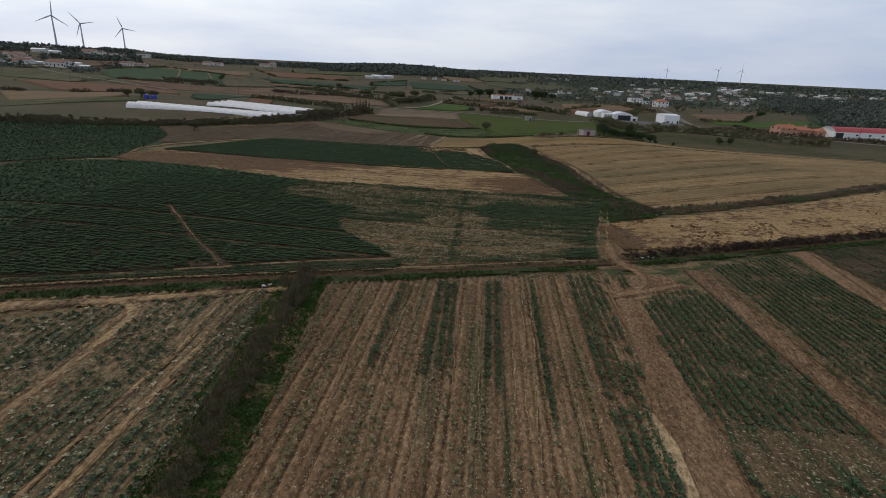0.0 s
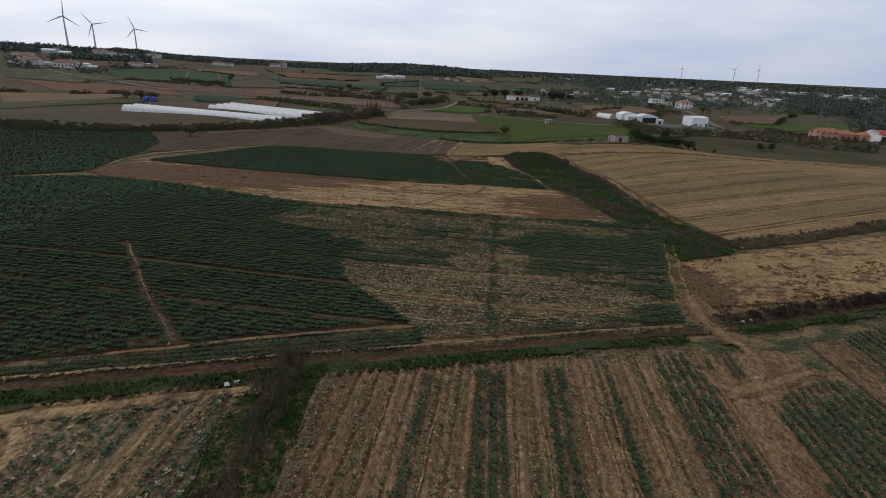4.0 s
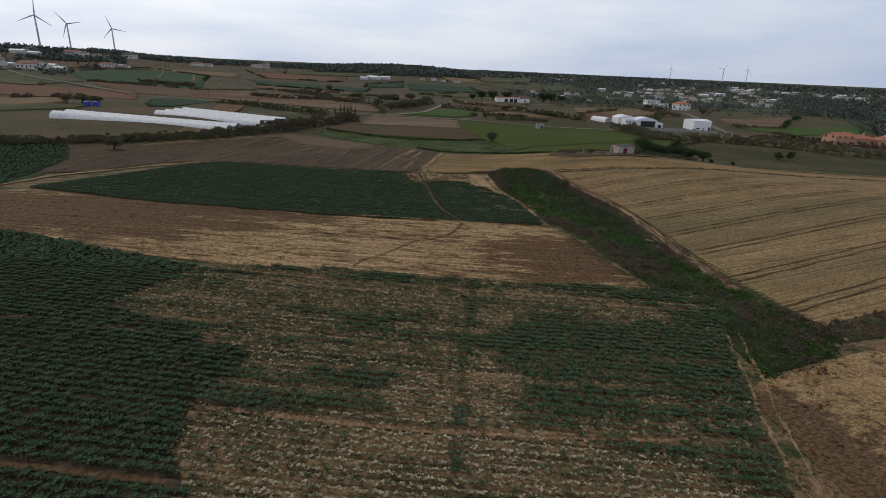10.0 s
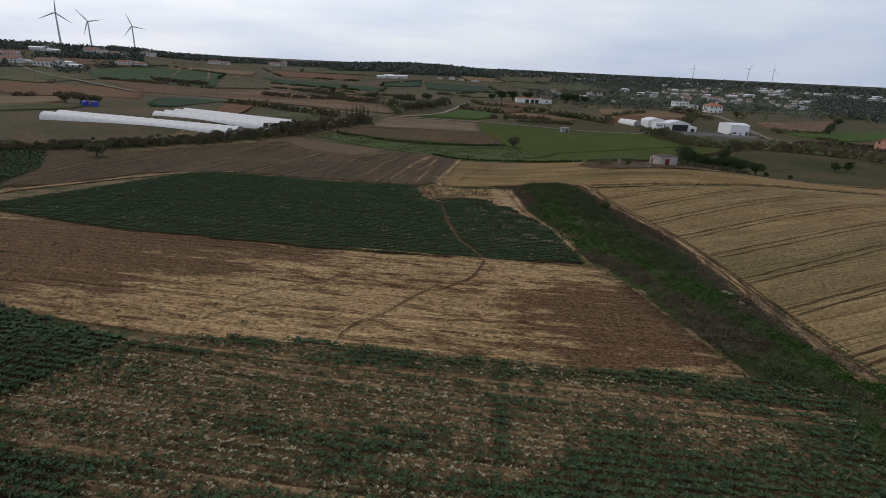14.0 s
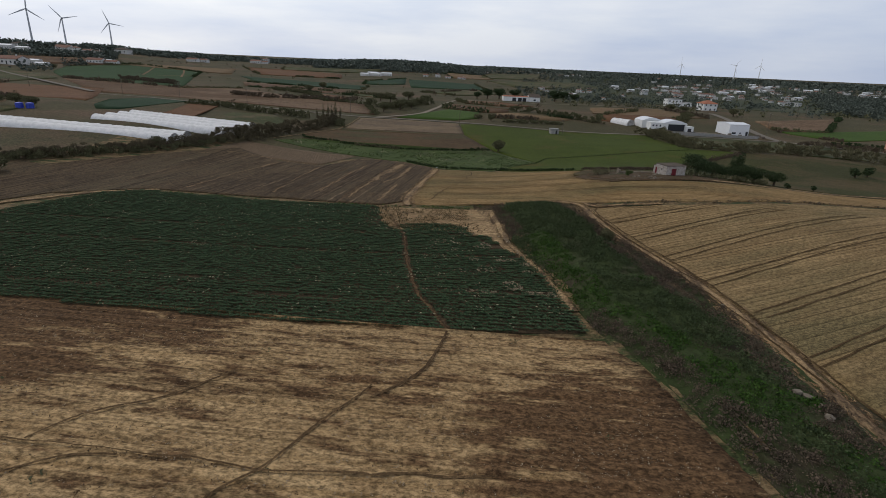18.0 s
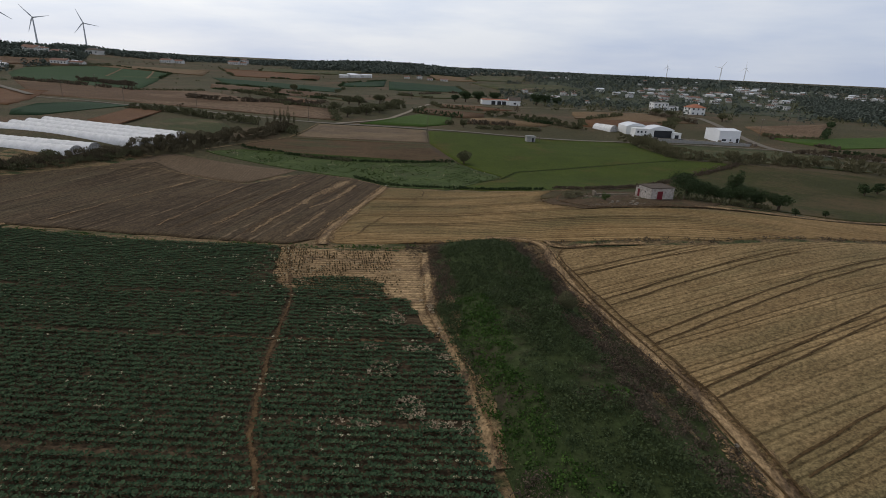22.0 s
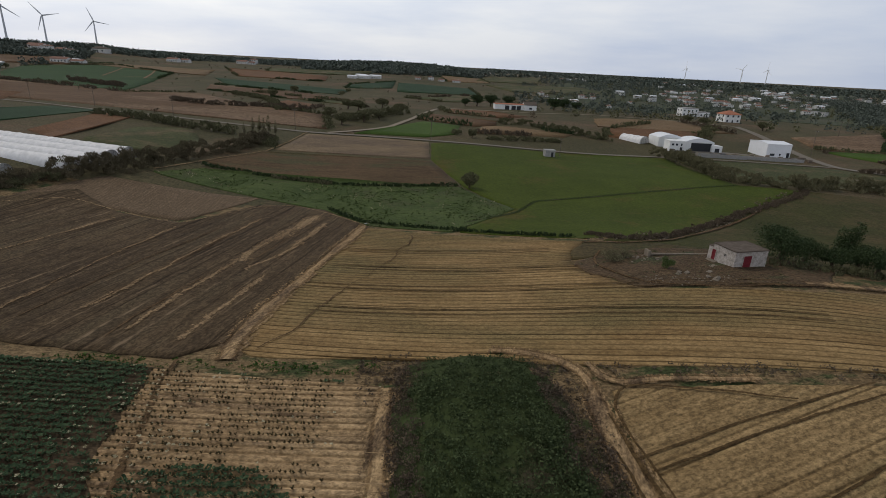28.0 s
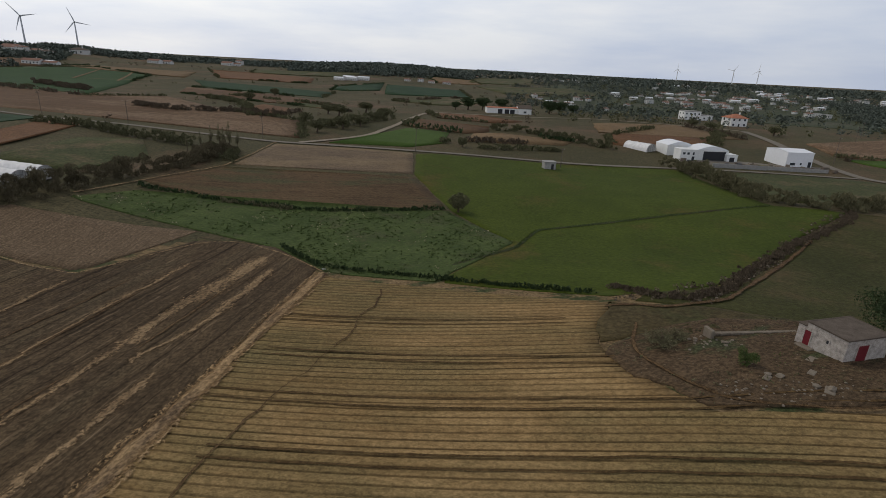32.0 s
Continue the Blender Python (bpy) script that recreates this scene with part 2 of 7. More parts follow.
    if edge:
        worn = maths(n, l, "ADD", side, maths(n, l, "MULTIPLY", maths(n, l, "SUBTRACT", maths(n, l, "ADD", maths(n, l, "MULTIPLY", mid, 0.35), maths(n, l, "MULTIPLY", noise_node(n, l, p, 2.6, 5, 0.8), 0.65)), 0.5), 4.5))
        clear, both = n.new("ShaderNodeBsdfTransparent"), n.new("ShaderNodeMixShader")
        l.new(ramp(n, l, maths(n, l, "MULTIPLY", worn, 0.5), [(edge_at * 0.5, (0, 0, 0)), (edge_at * 0.5 + 0.16, (1, 1, 1))]), both.inputs["Fac"])
        l.new(b.outputs["BSDF"], both.inputs[1])
        l.new(clear.outputs["BSDF"], both.inputs[2])
        l.new(both.outputs["Shader"], n["Material Output"].inputs["Surface"])
    return m


def grass_mat(name, a, c, patch=None, patch_at=(0.55, 0.66), angle=0.0, scale=0.12, grit=0.5):
    m, n, l, b = nodes_of(name, 0.95, 0.1)
    p = placed(n, l, angle)
    fine = noise_node(n, l, p, 2.2, 8, 0.75)
    mid = noise_node(n, l, p, scale, 5, 0.6)
    f = maths(n, l, "ADD", maths(n, l, "MULTIPLY", fine, 0.5), maths(n, l, "MULTIPLY", mid, 0.5))
    col = ramp(n, l, f, [(0.34, a), (0.66, c)])
    if patch:
        big = noise_node(n, l, p, scale * 0.6, 8, 0.72)
        col = mix(n, l, ramp(n, l, big, [(patch_at[0], (0, 0, 0)), (patch_at[1], (1, 1, 1))]), col, mix(n, l, fine, tone(patch, 0.7), tone(patch, 1.3)))
    k3 = ramp(n, l, noise_node(n, l, p, 1.4, 6, 0.78), [(0.36, (1 - grit * 0.6,) * 3), (0.5, (1.0,) * 3), (0.64, (1 + grit * 0.6,) * 3)])
    col = mix(n, l, 1.0, col, k3, "MULTIPLY")
    l.new(col, b.inputs["Base Color"])
    bump(n, l, b, fine, 0.7, 0.15)
    return m


def leaf_mat(name, a, c, scale=0.9, rough=0.75, spec=0.12):
    """Leaves: tone varies leaf by leaf and over the crown."""
    m, n, l, b = nodes_of(name, rough, spec)
    g = n.new("ShaderNodeNewGeometry")
    no = noise_node(n, l, g.outputs["Position"], scale, 3)
    f = maths(n, l, "ADD", maths(n, l, "MULTIPLY", no, 0.6), maths(n, l, "MULTIPLY", g.outputs["Random Per Island"], 0.4))
    l.new(ramp(n, l, f, [(0.25, a), (0.75, c)]), b.inputs["Base Color"])
    return m


def plain_mat(name, col, rough=0.8, spec=0.3, metal=0.0, var=0.25, scale=1.2, streak=False):
    """Paint, plaster, metal: tone with grime at two scales."""
    m, n, l, b = nodes_of(name, rough, spec)
    b.inputs["Metallic"].default_value = metal
    p = placed(n, l, 0, (1, 1, 0.25) if streak else (1, 1, 1))
    f = maths(n, l, "ADD", maths(n, l, "MULTIPLY", noise_node(n, l, p, scale, 6, 0.65), 0.6), maths(n, l, "MULTIPLY", noise_node(n, l, p, scale * 9, 4), 0.4))
    l.new(ramp(n, l, f, [(0.3, tone(col, 1 - var)), (0.62, tone(col, 1 + var * 0.3))]), b.inputs["Base Color"])
    bump(n, l, b, f, 0.25, 0.02)
    return m


def film_mat():
    """Milky polythene with folds across the tunnel."""
    m, n, l, b = nodes_of("polythene", 0.7, 0.2)
    p = placed(n, l, 0)
    f = noise_node(n, l, p, 0.8, 5, 0.6)
    l.new(ramp(n, l, f, [(0.3, (0.66, 0.65, 0.63)), (0.65, (0.83, 0.81, 0.79))]), b.inputs["Base Color"])
    bump(n, l, b, noise_node(n, l, p, 2.5, 3), 0.15, 0.03)
    return m


TAN, SAND, STRAW = (0.36, 0.26, 0.155), (0.50, 0.375, 0.235), (0.36, 0.26, 0.14)
BROWN, UMBER, RUST = (0.20, 0.145, 0.10), (0.115, 0.083, 0.06), (0.24, 0.145, 0.09)
M_ground = grass_mat("rough_grass", (0.045, 0.046, 0.022), (0.105, 0.086, 0.046), (0.118, 0.078, 0.047), (0.5, 0.63), scale=0.02, grit=0.9)
M_tan = soil_mat("bare_tan_soil", (0.20, 0.128, 0.066), (0.46, 0.33, 0.19), -3, (0.115, 0.066, 0.032), (0.485, 0.565), 0.8, 0.45, 3, patch_stretch=0.25, patch_wide=0.3, rows=1.4, row_shade=0.75, row_width=0.3, cell_var=0.08, row_vary=1.0, lines=0.6, grit=0.95, blobs=((20, 122, 16, 14), (-62, 134, 50, 20)))
M_path = soil_mat("sandy_track", (0.17, 0.112, 0.064), (0.40, 0.285, 0.17), 80, (0.12, 0.08, 0.047), (0.48, 0.6), 0.5, patch_stretch=0.2, edge=True, wheel=0.8)
M_earth = soil_mat("bare_red_earth", (0.115, 0.071, 0.042), (0.26, 0.172, 0.107), 80, edge=True, wheel=0.5, grain=5)
M_sand = soil_mat("bare_sand", (0.22, 0.155, 0.095), (0.44, 0.33, 0.21), 80, (0.14, 0.095, 0.06), (0.5, 0.62), 0.6, patch_stretch=0.5)
M_streak = soil_mat("pale_soil_streak", (0.15, 0.10, 0.06), (0.33, 0.24, 0.15), 84, edge=True, streak=0.6, edge_at=0.12)
M_streakwide = soil_mat("wide_pale_streak", (0.13, 0.088, 0.054), (0.30, 0.215, 0.135), 84, edge=True, streak=0.7, edge_at=0.16)
M_crack = soil_mat("washed_out_soil", (0.055, 0.034, 0.019), (0.13, 0.085, 0.048), 84, edge=True)
M_rill = soil_mat("eroded_rill_soil", (0.06, 0.037, 0.02), (0.14, 0.092, 0.052), 84, edge=True, edge_at=0.8)
M_margin = soil_mat("field_margin", (0.085, 0.06, 0.034), (0.25, 0.18, 0.108), 10, (0.045, 0.055, 0.022), (0.48, 0.58), 0.35, 0.3, 4, patch_stretch=0.5)
M_sandrows = soil_mat("sandy_rows", (0.24, 0.162, 0.093), (0.45, 0.325, 0.20), 0, (0.17, 0.112, 0.065), (0.52, 0.64), 0.4, 0.5, patch_stretch=0.2, rows=0.8, row_shade=0.5, row_width=0.26, cell_var=0.1)
M_straw = soil_mat("straw_patch", (0.058, 0.04, 0.023), (0.14, 0.1, 0.06), 88, (0.04, 0.05, 0.022), (0.48, 0.6), 0.5, grain=6, speck=(0.33, 0.28, 0.18), speck_at=(0.6, 0.64), blotch=0.1)
# muddy brown, darkened further to paint in the shade of the ditch wall
M_rustditch = soil_mat("shaded_muddy_bed", (0.038, 0.024, 0.014), (0.115, 0.07, 0.042), 17, (0.04, 0.028, 0.017), (0.5, 0.6), 0.3, grain=4, edge=True, edge_at=0.7)
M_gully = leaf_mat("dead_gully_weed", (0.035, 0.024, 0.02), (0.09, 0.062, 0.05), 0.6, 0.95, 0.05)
M_crop_soil = soil_mat("crop_soil", (0.045, 0.034, 0.022), (0.105, 0.076, 0.05), -3)
M_block_soil = soil_mat("block_soil", (0.06, 0.046, 0.028), (0.165, 0.12, 0.072), 87, grain=5, speck=(0.3, 0.25, 0.15))
M_pale_soil = soil_mat("harvested_soil", (0.12, 0.08, 0.045), (0.31, 0.215, 0.125), -3, (0.07, 0.062, 0.03), (0.5, 0.64), 0.35, 0.5, patch_stretch=0.12, rows=0.8, row_shade=0.45, row_width=0.28, cell_var=0.2)
M_strip_soil = soil_mat("strip_soil", (0.105, 0.063, 0.037), (0.25, 0.165, 0.10), 85.5, (0.085, 0.08, 0.038), (0.54, 0.64), 0.9, 0.4, 5, patch_stretch=0.04, rows=0.75, row_shade=0.55, row_width=0.3, cell_var=0.2, row_vary=0.6, speck=(0.34, 0.28, 0.18))
M_left_soil = soil_mat("left_soil", (0.115, 0.082, 0.05), (0.29, 0.215, 0.135), 88, (0.085, 0.085, 0.045), (0.5, 0.62), 0.3, 0.4, 5, rows=0.9, row_shade=0.6, row_width=0.3, cell_var=0.15, speck=(0.34, 0.3, 0.2))
M_track = soil_mat("earth_track", (0.105, 0.063, 0.037), (0.24, 0.157, 0.098), 80, grain=5, speck=(0.30, 0.225, 0.15), lines=0.7, blotch=0.12)
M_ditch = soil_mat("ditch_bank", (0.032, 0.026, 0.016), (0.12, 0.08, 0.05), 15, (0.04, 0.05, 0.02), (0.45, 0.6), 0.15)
M_ridged = soil_mat("ridged_soil", (0.15, 0.10, 0.05), (0.33, 0.235, 0.128), 25, (0.155, 0.118, 0.055), (0.46, 0.62), 0.05, 0.55, 6, patch_stretch=0.15, rows=0.85, row_shade=0.45, row_width=0.18, cell_var=0.08, row_vary=0.5, grit=0.75, blotch=0.1)
M_bedded = soil_mat("bedded_soil", (0.165, 0.105, 0.048), (0.325, 0.225, 0.116), -5.5, (0.13, 0.102, 0.045), (0.48, 0.64), 0.03, grain=6, rows=1.05, row_shade=0.33, row_width=0.16, cell_var=0.08, grit=0.5, streak=0.6)
M_stubble = soil_mat("dry_stubble", (0.165, 0.10, 0.05), (0.41, 0.29, 0.16), 15, (0.105, 0.064, 0.034), (0.51, 0.57), 0.9, 0.3, 4, patch_stretch=0.6, patch_wide=0.35, blobs=((28.5, 82, 5, 12),))
M_plough = soil_mat("ploughed_soil", (0.040, 0.028, 0.018), (0.105, 0.075, 0.047), 84, (0.085, 0.064, 0.036), (0.5, 0.62), 0.12, 0.55, 4, patch_stretch=0.1, patch_wide=0.4, lines=0.95, pale_lines=(0.20, 0.14, 0.085), blotch=0.3)
M_plot = soil_mat("dark_plot_soil", (0.06, 0.04, 0.024), (0.135, 0.092, 0.056), 5, (0.075, 0.07, 0.034), (0.48, 0.6), 0.1, 0.5, 3, patch_stretch=0.3, rows=0.9, row_shade=0.8, row_width=0.3, lines=0.4)
M_weedy = grass_mat("weedy_meadow", (0.03, 0.05, 0.013), (0.088, 0.115, 0.038), (0.075, 0.073, 0.04), (0.55, 0.7))
M_meadow = grass_mat("meadow", (0.036, 0.052, 0.007), (0.067, 0.088, 0.012), (0.085, 0.068, 0.018), (0.54, 0.7), grit=0.5, scale=0.07)
M_dull = grass_mat("dull_meadow", (0.034, 0.037, 0.012), (0.062, 0.06, 0.02), (0.092, 0.066, 0.032), (0.47, 0.62), grit=0.6, scale=0.05)
M_fallow = grass_mat("fallow_ground", (0.05, 0.04, 0.018), (0.09, 0.068, 0.032), (0.05, 0.052, 0.02), (0.5, 0.62), grit=0.7, scale=0.12)
M_scrubground = grass_mat("scrub_ground", (0.026, 0.04, 0.013), (0.055, 0.07, 0.026), (0.055, 0.046, 0.028), (0.5, 0.6))
M_road = plain_mat("old_asphalt", (0.20, 0.175, 0.14), 0.95, 0.1, var=0.35)
M_yard = soil_mat("stony_yard", (0.045, 0.032, 0.021), (0.115, 0.08, 0.052), 20, (0.05, 0.055, 0.026), (0.54, 0.64), 0.25, 0.2, speck=(0.26, 0.22, 0.17), speck_at=(0.68, 0.71))
M_cab = leaf_mat("cabbage_leaf", (0.022, 0.044, 0.02), (0.074, 0.117, 0.055), 0.5)
M_stem = leaf_mat("cut_stem", (0.16, 0.125, 0.07), (0.40, 0.33, 0.21), 0.9, 0.95, 0.05)
M_cabpale = leaf_mat("pale_cabbage_leaf", (0.19, 0.165, 0.09), (0.54, 0.48, 0.32), 0.6)
M_cabmid = leaf_mat("mid_cabbage_leaf", (0.02, 0.045, 0.024), (0.13, 0.17, 0.105), 0.5)
M_leafdark = leaf_mat("dark_leaf", (0.022, 0.04, 0.016), (0.062, 0.086, 0.034), 0.7)
# leaf tone lightened and blued: distance haze is put into the colour
M_hazeleaf = leaf_mat("far_leaf_haze", (0.06, 0.075, 0.06), (0.115, 0.13, 0.105), 0.05)
M_bramble = leaf_mat("bramble_leaf", (0.03, 0.046, 0.018), (0.085, 0.11, 0.045), 0.35)
M_leafolive = leaf_mat("olive_leaf", (0.062, 0.066, 0.031), (0.165, 0.155, 0.083), 0.6)
M_leafgreen = leaf_mat("bright_leaf", (0.022, 0.055, 0.010), (0.065, 0.12, 0.022), 0.5)
M_twig = leaf_mat("bare_twig", (0.07, 0.054, 0.037), (0.165, 0.127, 0.088), 0.8, 0.9, 0.1)
M_bankweed = leaf_mat("dull_bank_weed", (0.068, 0.052, 0.038), (0.16, 0.12, 0.086), 0.5, 0.95, 0.05)
M_hedge = leaf_mat("hedge_leaf", (0.075, 0.064, 0.038), (0.17, 0.14, 0.085), 0.5, 0.9, 0.1)
M_stump = leaf_mat("dead_stump", (0.05, 0.036, 0.018), (0.10, 0.085, 0.042), 0.9, 0.95, 0.05)
M_olive_tuft = leaf_mat("olive_tuft", (0.075, 0.084, 0.034), (0.24, 0.225, 0.115), 0.6, 0.85, 0.1)
M_weedleaf = leaf_mat("meadow_weed_leaf", (0.04, 0.065, 0.018), (0.10, 0.13, 0.042), 0.5)
M_reed = leaf_mat("reed_leaf", (0.08, 0.077, 0.038), (0.20, 0.178, 0.10), 0.5, 0.8, 0.2)
M_debris = leaf_mat("dry_debris", (0.16, 0.115, 0.07), (0.40, 0.32, 0.22), 1.5, 0.95, 0.05)
M_bark = plain_mat("bark", (0.10, 0.075, 0.055), 0.95, 0.1, var=0.4, scale=6)
M_white = plain_mat("white_render", (0.78, 0.78, 0.76), 0.85, 0.2, var=0.12, streak=True)
M_oldwhite = plain_mat("weathered_whitewash", (0.43, 0.385, 0.345), 0.9, 0.15, var=0.7, scale=2.2)
M_sheet = plain_mat("white_metal_sheet", (0.80, 0.81, 0.83), 0.5, 0.4, var=0.08)
M_grey = plain_mat("grey_concrete", (0.34, 0.33, 0.31), 0.9, 0.2, var=0.3)
M_slab = plain_mat("roof_slab", (0.125, 0.10, 0.08), 0.95, 0.1, var=0.45)
M_rooftile = plain_mat("clay_roof_tile", (0.42, 0.17, 0.10), 0.85, 0.2, var=0.3, scale=0.8)
M_redroof = plain_mat("red_metal_roof", (0.40, 0.055, 0.05), 0.5, 0.4, var=0.15)
M_reddoor = plain_mat("red_painted_door", (0.15, 0.012, 0.018), 0.6, 0.3, var=0.25, scale=3)
M_dark = plain_mat("dark_opening", (0.03, 0.032, 0.036), 0.6, 0.3)
M_glass = plain_mat("window_glass", (0.05, 0.06, 0.07), 0.12, 0.6)
M_salmon = plain_mat("salmon_render", (0.50, 0.27, 0.19), 0.85, 0.2, var=0.15)
M_blue = plain_mat("blue_plastic", (0.03, 0.06, 0.42), 0.5, 0.4)
M_steel = plain_mat("tower_paint", (0.50, 0.52, 0.55), 0.5, 0.4, var=0.06)
M_whitesteel = plain_mat("white_tower_paint", (0.80, 0.81, 0.82), 0.5, 0.4, var=0.05)
M_wood = plain_mat("grey_pole_wood", (0.16, 0.13, 0.105), 0.9, 0.1, var=0.3, scale=4)
M_film = film_mat()
M_litter = plain_mat("dirty_plastic", (0.45, 0.45, 0.44), 0.6, 0.3, var=0.3)
M_stone = plain_mat("field_stone", (0.21, 0.175, 0.135), 0.95, 0.15, var=0.4, scale=2)


# ---- the lie of the land ----
def smooth(a, b, x):
    s = np.clip((np.asarray(x, float) - a) / (b - a), 0, 1)
    return s * s * (3 - 2 * s)


PROFILE_Y = [-400, 0, 60, 105, 142, 176, 200, 230, 262, 285, 305, 335, 360, 445, 560, 700]
PROFILE_Z = [0.5, 0.3, -0.3, -0.6, -1.9, -3.3, -4.4, -6.3, -8.3, -8.9, -8.0, -6.6, -5.2, -3.4, -4.5, -7.0]


BANK_Y, BANK_L, BANK_R = [108, 125, 142, 163, 175, 190, 200], [32, 25.5, 20.6, 17.6, 15.9, 13.6, 14], [38, 36.2, 36.4, 31.8, 30.4, 28, 26]


def ground(x, y):
    """Height of the land at x, y."""
    x, y = np.asarray(x, float), np.asarray(y, float)
    z = np.interp(y, PROFILE_Y, PROFILE_Z)
    for d in (-14, -7, 7, 14):
        z = z + np.interp(y + d, PROFILE_Y, PROFILE_Z)
    z = z / 5

    def hump(cx, cy, rx, ry, h):
        return h * np.exp(-((x - cx) / rx) ** 2 - ((y - cy) / ry) ** 2)
    z = z + hump(-60, 85, 42, 60, 2.4)
    z = z + hump(55, 222, 34, 42, 4.6) + hump(100, 200, 60, 70, 2.4)
    z = z + hump(120, 295, 50, 40, 3.0)
    z = z + hump(-160, 270, 70, 90, 5.0)
    z = z + hump(170, 400, 90, 60, -4.0)
    z = z + hump(-100, 285, 42, 45, 5.0) + hump(-195, 325, 65, 75, 4.0) + hump(70, 372, 45, 38, -2.2)
    lo, hi = np.interp(y, BANK_Y, BANK_L), np.interp(y, BANK_Y, BANK_R)
    s = np.clip((x - lo) / (hi - lo), 0, 1)
    z = z + np.interp(y, [108, 125, 150, 185, 195, 200], [0, 0.7, 1.2, 1.5, 1.2, 0]) * np.clip(5 * s * (1 - s), 0, 1)
    r = np.hypot(x, y)
    az = np.degrees(np.arctan2(x, np.maximum(y, 1)))
    ridge = np.interp(az, [-60, -38, -30, -27, -22, -17, -12, -6, -2, 2.5, 10, 28, 60], [27, 26, 20, 13, 8, 4.5, 8, 16, 14, 6, 5, 3, 2])
    z = z + smooth(650, 1650, r) * (ridge + 7)
    z = z - smooth(1900, 4200, r) * (ridge - 2)
    return z


def rnd2(i, j, seed):
    h = np.sin(i * 127.1 + j * 311.7 + seed * 74.7) * 43758.5453
    return h - np.floor(h)


def vnoise(x, y, scale, seed=0):
    """Smooth value noise from 0 to 1."""
    x, y = np.asarray(x, float) / scale, np.asarray(y, float) / scale
    i, j = np.floor(x), np.floor(y)
    u, v = x - i, y - j
    u, v = u * u * (3 - 2 * u), v * v * (3 - 2 * v)
    a = rnd2(i, j, seed) * (1 - u) + rnd2(i + 1, j, seed) * u
    b = rnd2(i, j + 1, seed) * (1 - u) + rnd2(i + 1, j + 1, seed) * u
    return a * (1 - v) + b * v


def inside(x, y, poly):
    c = np.zeros(np.shape(x), bool)
    for (x0, y0), (x1, y1) in zip(poly, poly[1:] + poly[:1]):
        if y0 != y1:
            c ^= ((y0 > y) != (y1 > y)) & (x < (x1 - x0) * (y - y0) / (y1 - y0) + x0)
    return c


def mesh_of(name, verts, faces, mats=(), smooth_=False):
    """A mesh from arrays; faces all of one size."""
    me = bpy.data.meshes.new(name)
    verts, faces = np.asarray(verts, np.float32), np.asarray(faces, np.int32)
    k = faces.shape[1]
    me.vertices.add(len(verts))
    me.vertices.foreach_set("co", verts.ravel())
    me.loops.add(faces.size)
    me.loops.foreach_set("vertex_index", faces.ravel())
    me.polygons.add(len(faces))
    me.polygons.foreach_set("loop_start", np.arange(0, faces.size, k, dtype=np.int32))
    me.update(calc_edges=True)
    me.validate()
    if smooth_:
        me.polygons.foreach_set("use_smooth", np.ones(len(faces), bool))
    for m in mats:
        me.materials.append(m)
    return me


def grid_faces(nu, nv):
    i = np.arange(nu - 1)[:, None] * nv + np.arange(nv - 1)[None, :]
    return np.stack([i, i + nv, i + nv + 1, i + 1], -1).reshape(-1, 4)


def part(name, bm, material, parent, label="", smooth_=False):
    """Links a bmesh (or a mesh) as one object under a thing."""
    if isinstance(bm, bmesh.types.BMesh):
        me = bpy.data.meshes.new(name)
        bm.to_mesh(me)
        bm.free()
        if smooth_:
            me.polygons.foreach_set("use_smooth", np.ones(len(me.polygons), bool))
    else:
        me = bm
    if material is not None:
        me.materials.clear()
        me.materials.append(material)
    ob = new(name, me)
    ob.parent = parent
    if label:
        tagged(ob, label)
    return ob


def box(bm, x0, y0, z0, x1, y1, z1):
    v = [bm.verts.new((x, y, z)) for z in (z0, z1) for x, y in ((x0, y0), (x1, y0), (x1, y1), (x0, y1))]
    for f in ((3, 2, 1, 0), (4, 5, 6, 7), (0, 1, 5, 4), (1, 2, 6, 5), (2, 3, 7, 6), (3, 0, 4, 7)):
        bm.faces.new([v[k] for k in f])
    return bm


def block(x0, y0, z0, x1, y1, z1, bevel=0.0):
    bm = box(bmesh.new(), x0, y0, z0, x1, y1, z1)
    if bevel:
        bmesh.ops.bevel(bm, geom=bm.edges[:], offset=bevel, segments=1, affect="EDGES")
    return bm


def at(ob, x, y, rz=0.0, dz=0.0, scale=1.0):
    ob.matrix_world = pose(x, y, float(ground(x, y)) + dz, 0, 0, rz) @ Matrix.Scale(scale, 4)
    return ob


# one sheet of land out to the horizon
def graded(a, b, near0, near1, step, grow):
    out = list(np.arange(near0, near1 + step, step))
    s, p = step, out[-1]
    while p < b:
        s *= grow
        p += s
        out.append(min(p, b))
    s, p = step, out[0]
    while p > a:
        s *= grow
        p -= s
        out.insert(0, max(p, a))
    return np.array(out)


gx = graded(-4600, 4600, -110, 190, 2.5, 1.06)
gy = graded(-900, 4800, -20, 420, 2.5, 1.06)
GX, GY = np.meshgrid(gx, gy, indexing="ij")
GZ = ground(GX, GY)
land = mesh_of("ground", np.stack([GX, GY, GZ], -1).reshape(-1, 3), grid_faces(len(gx), len(gy)), [M_ground, M_margin], True)
CX, CY = (GX[:-1, :-1] + GX[1:, 1:]) / 2, (GY[:-1, :-1] + GY[1:, 1:]) / 2
tilled = (CX > -100) & (CX < 190) & (CY < 262 + 10 * vnoise(CX, CY, 9, 2) - 0.25 * np.maximum(CX - 25, 0))
land.polygons.foreach_set("material_index", tilled.astype(np.int32).ravel())
tagged(new("ground", land), "rough grassy farmland of olive and brown tones reaching the horizon", "ground", kind="structure")


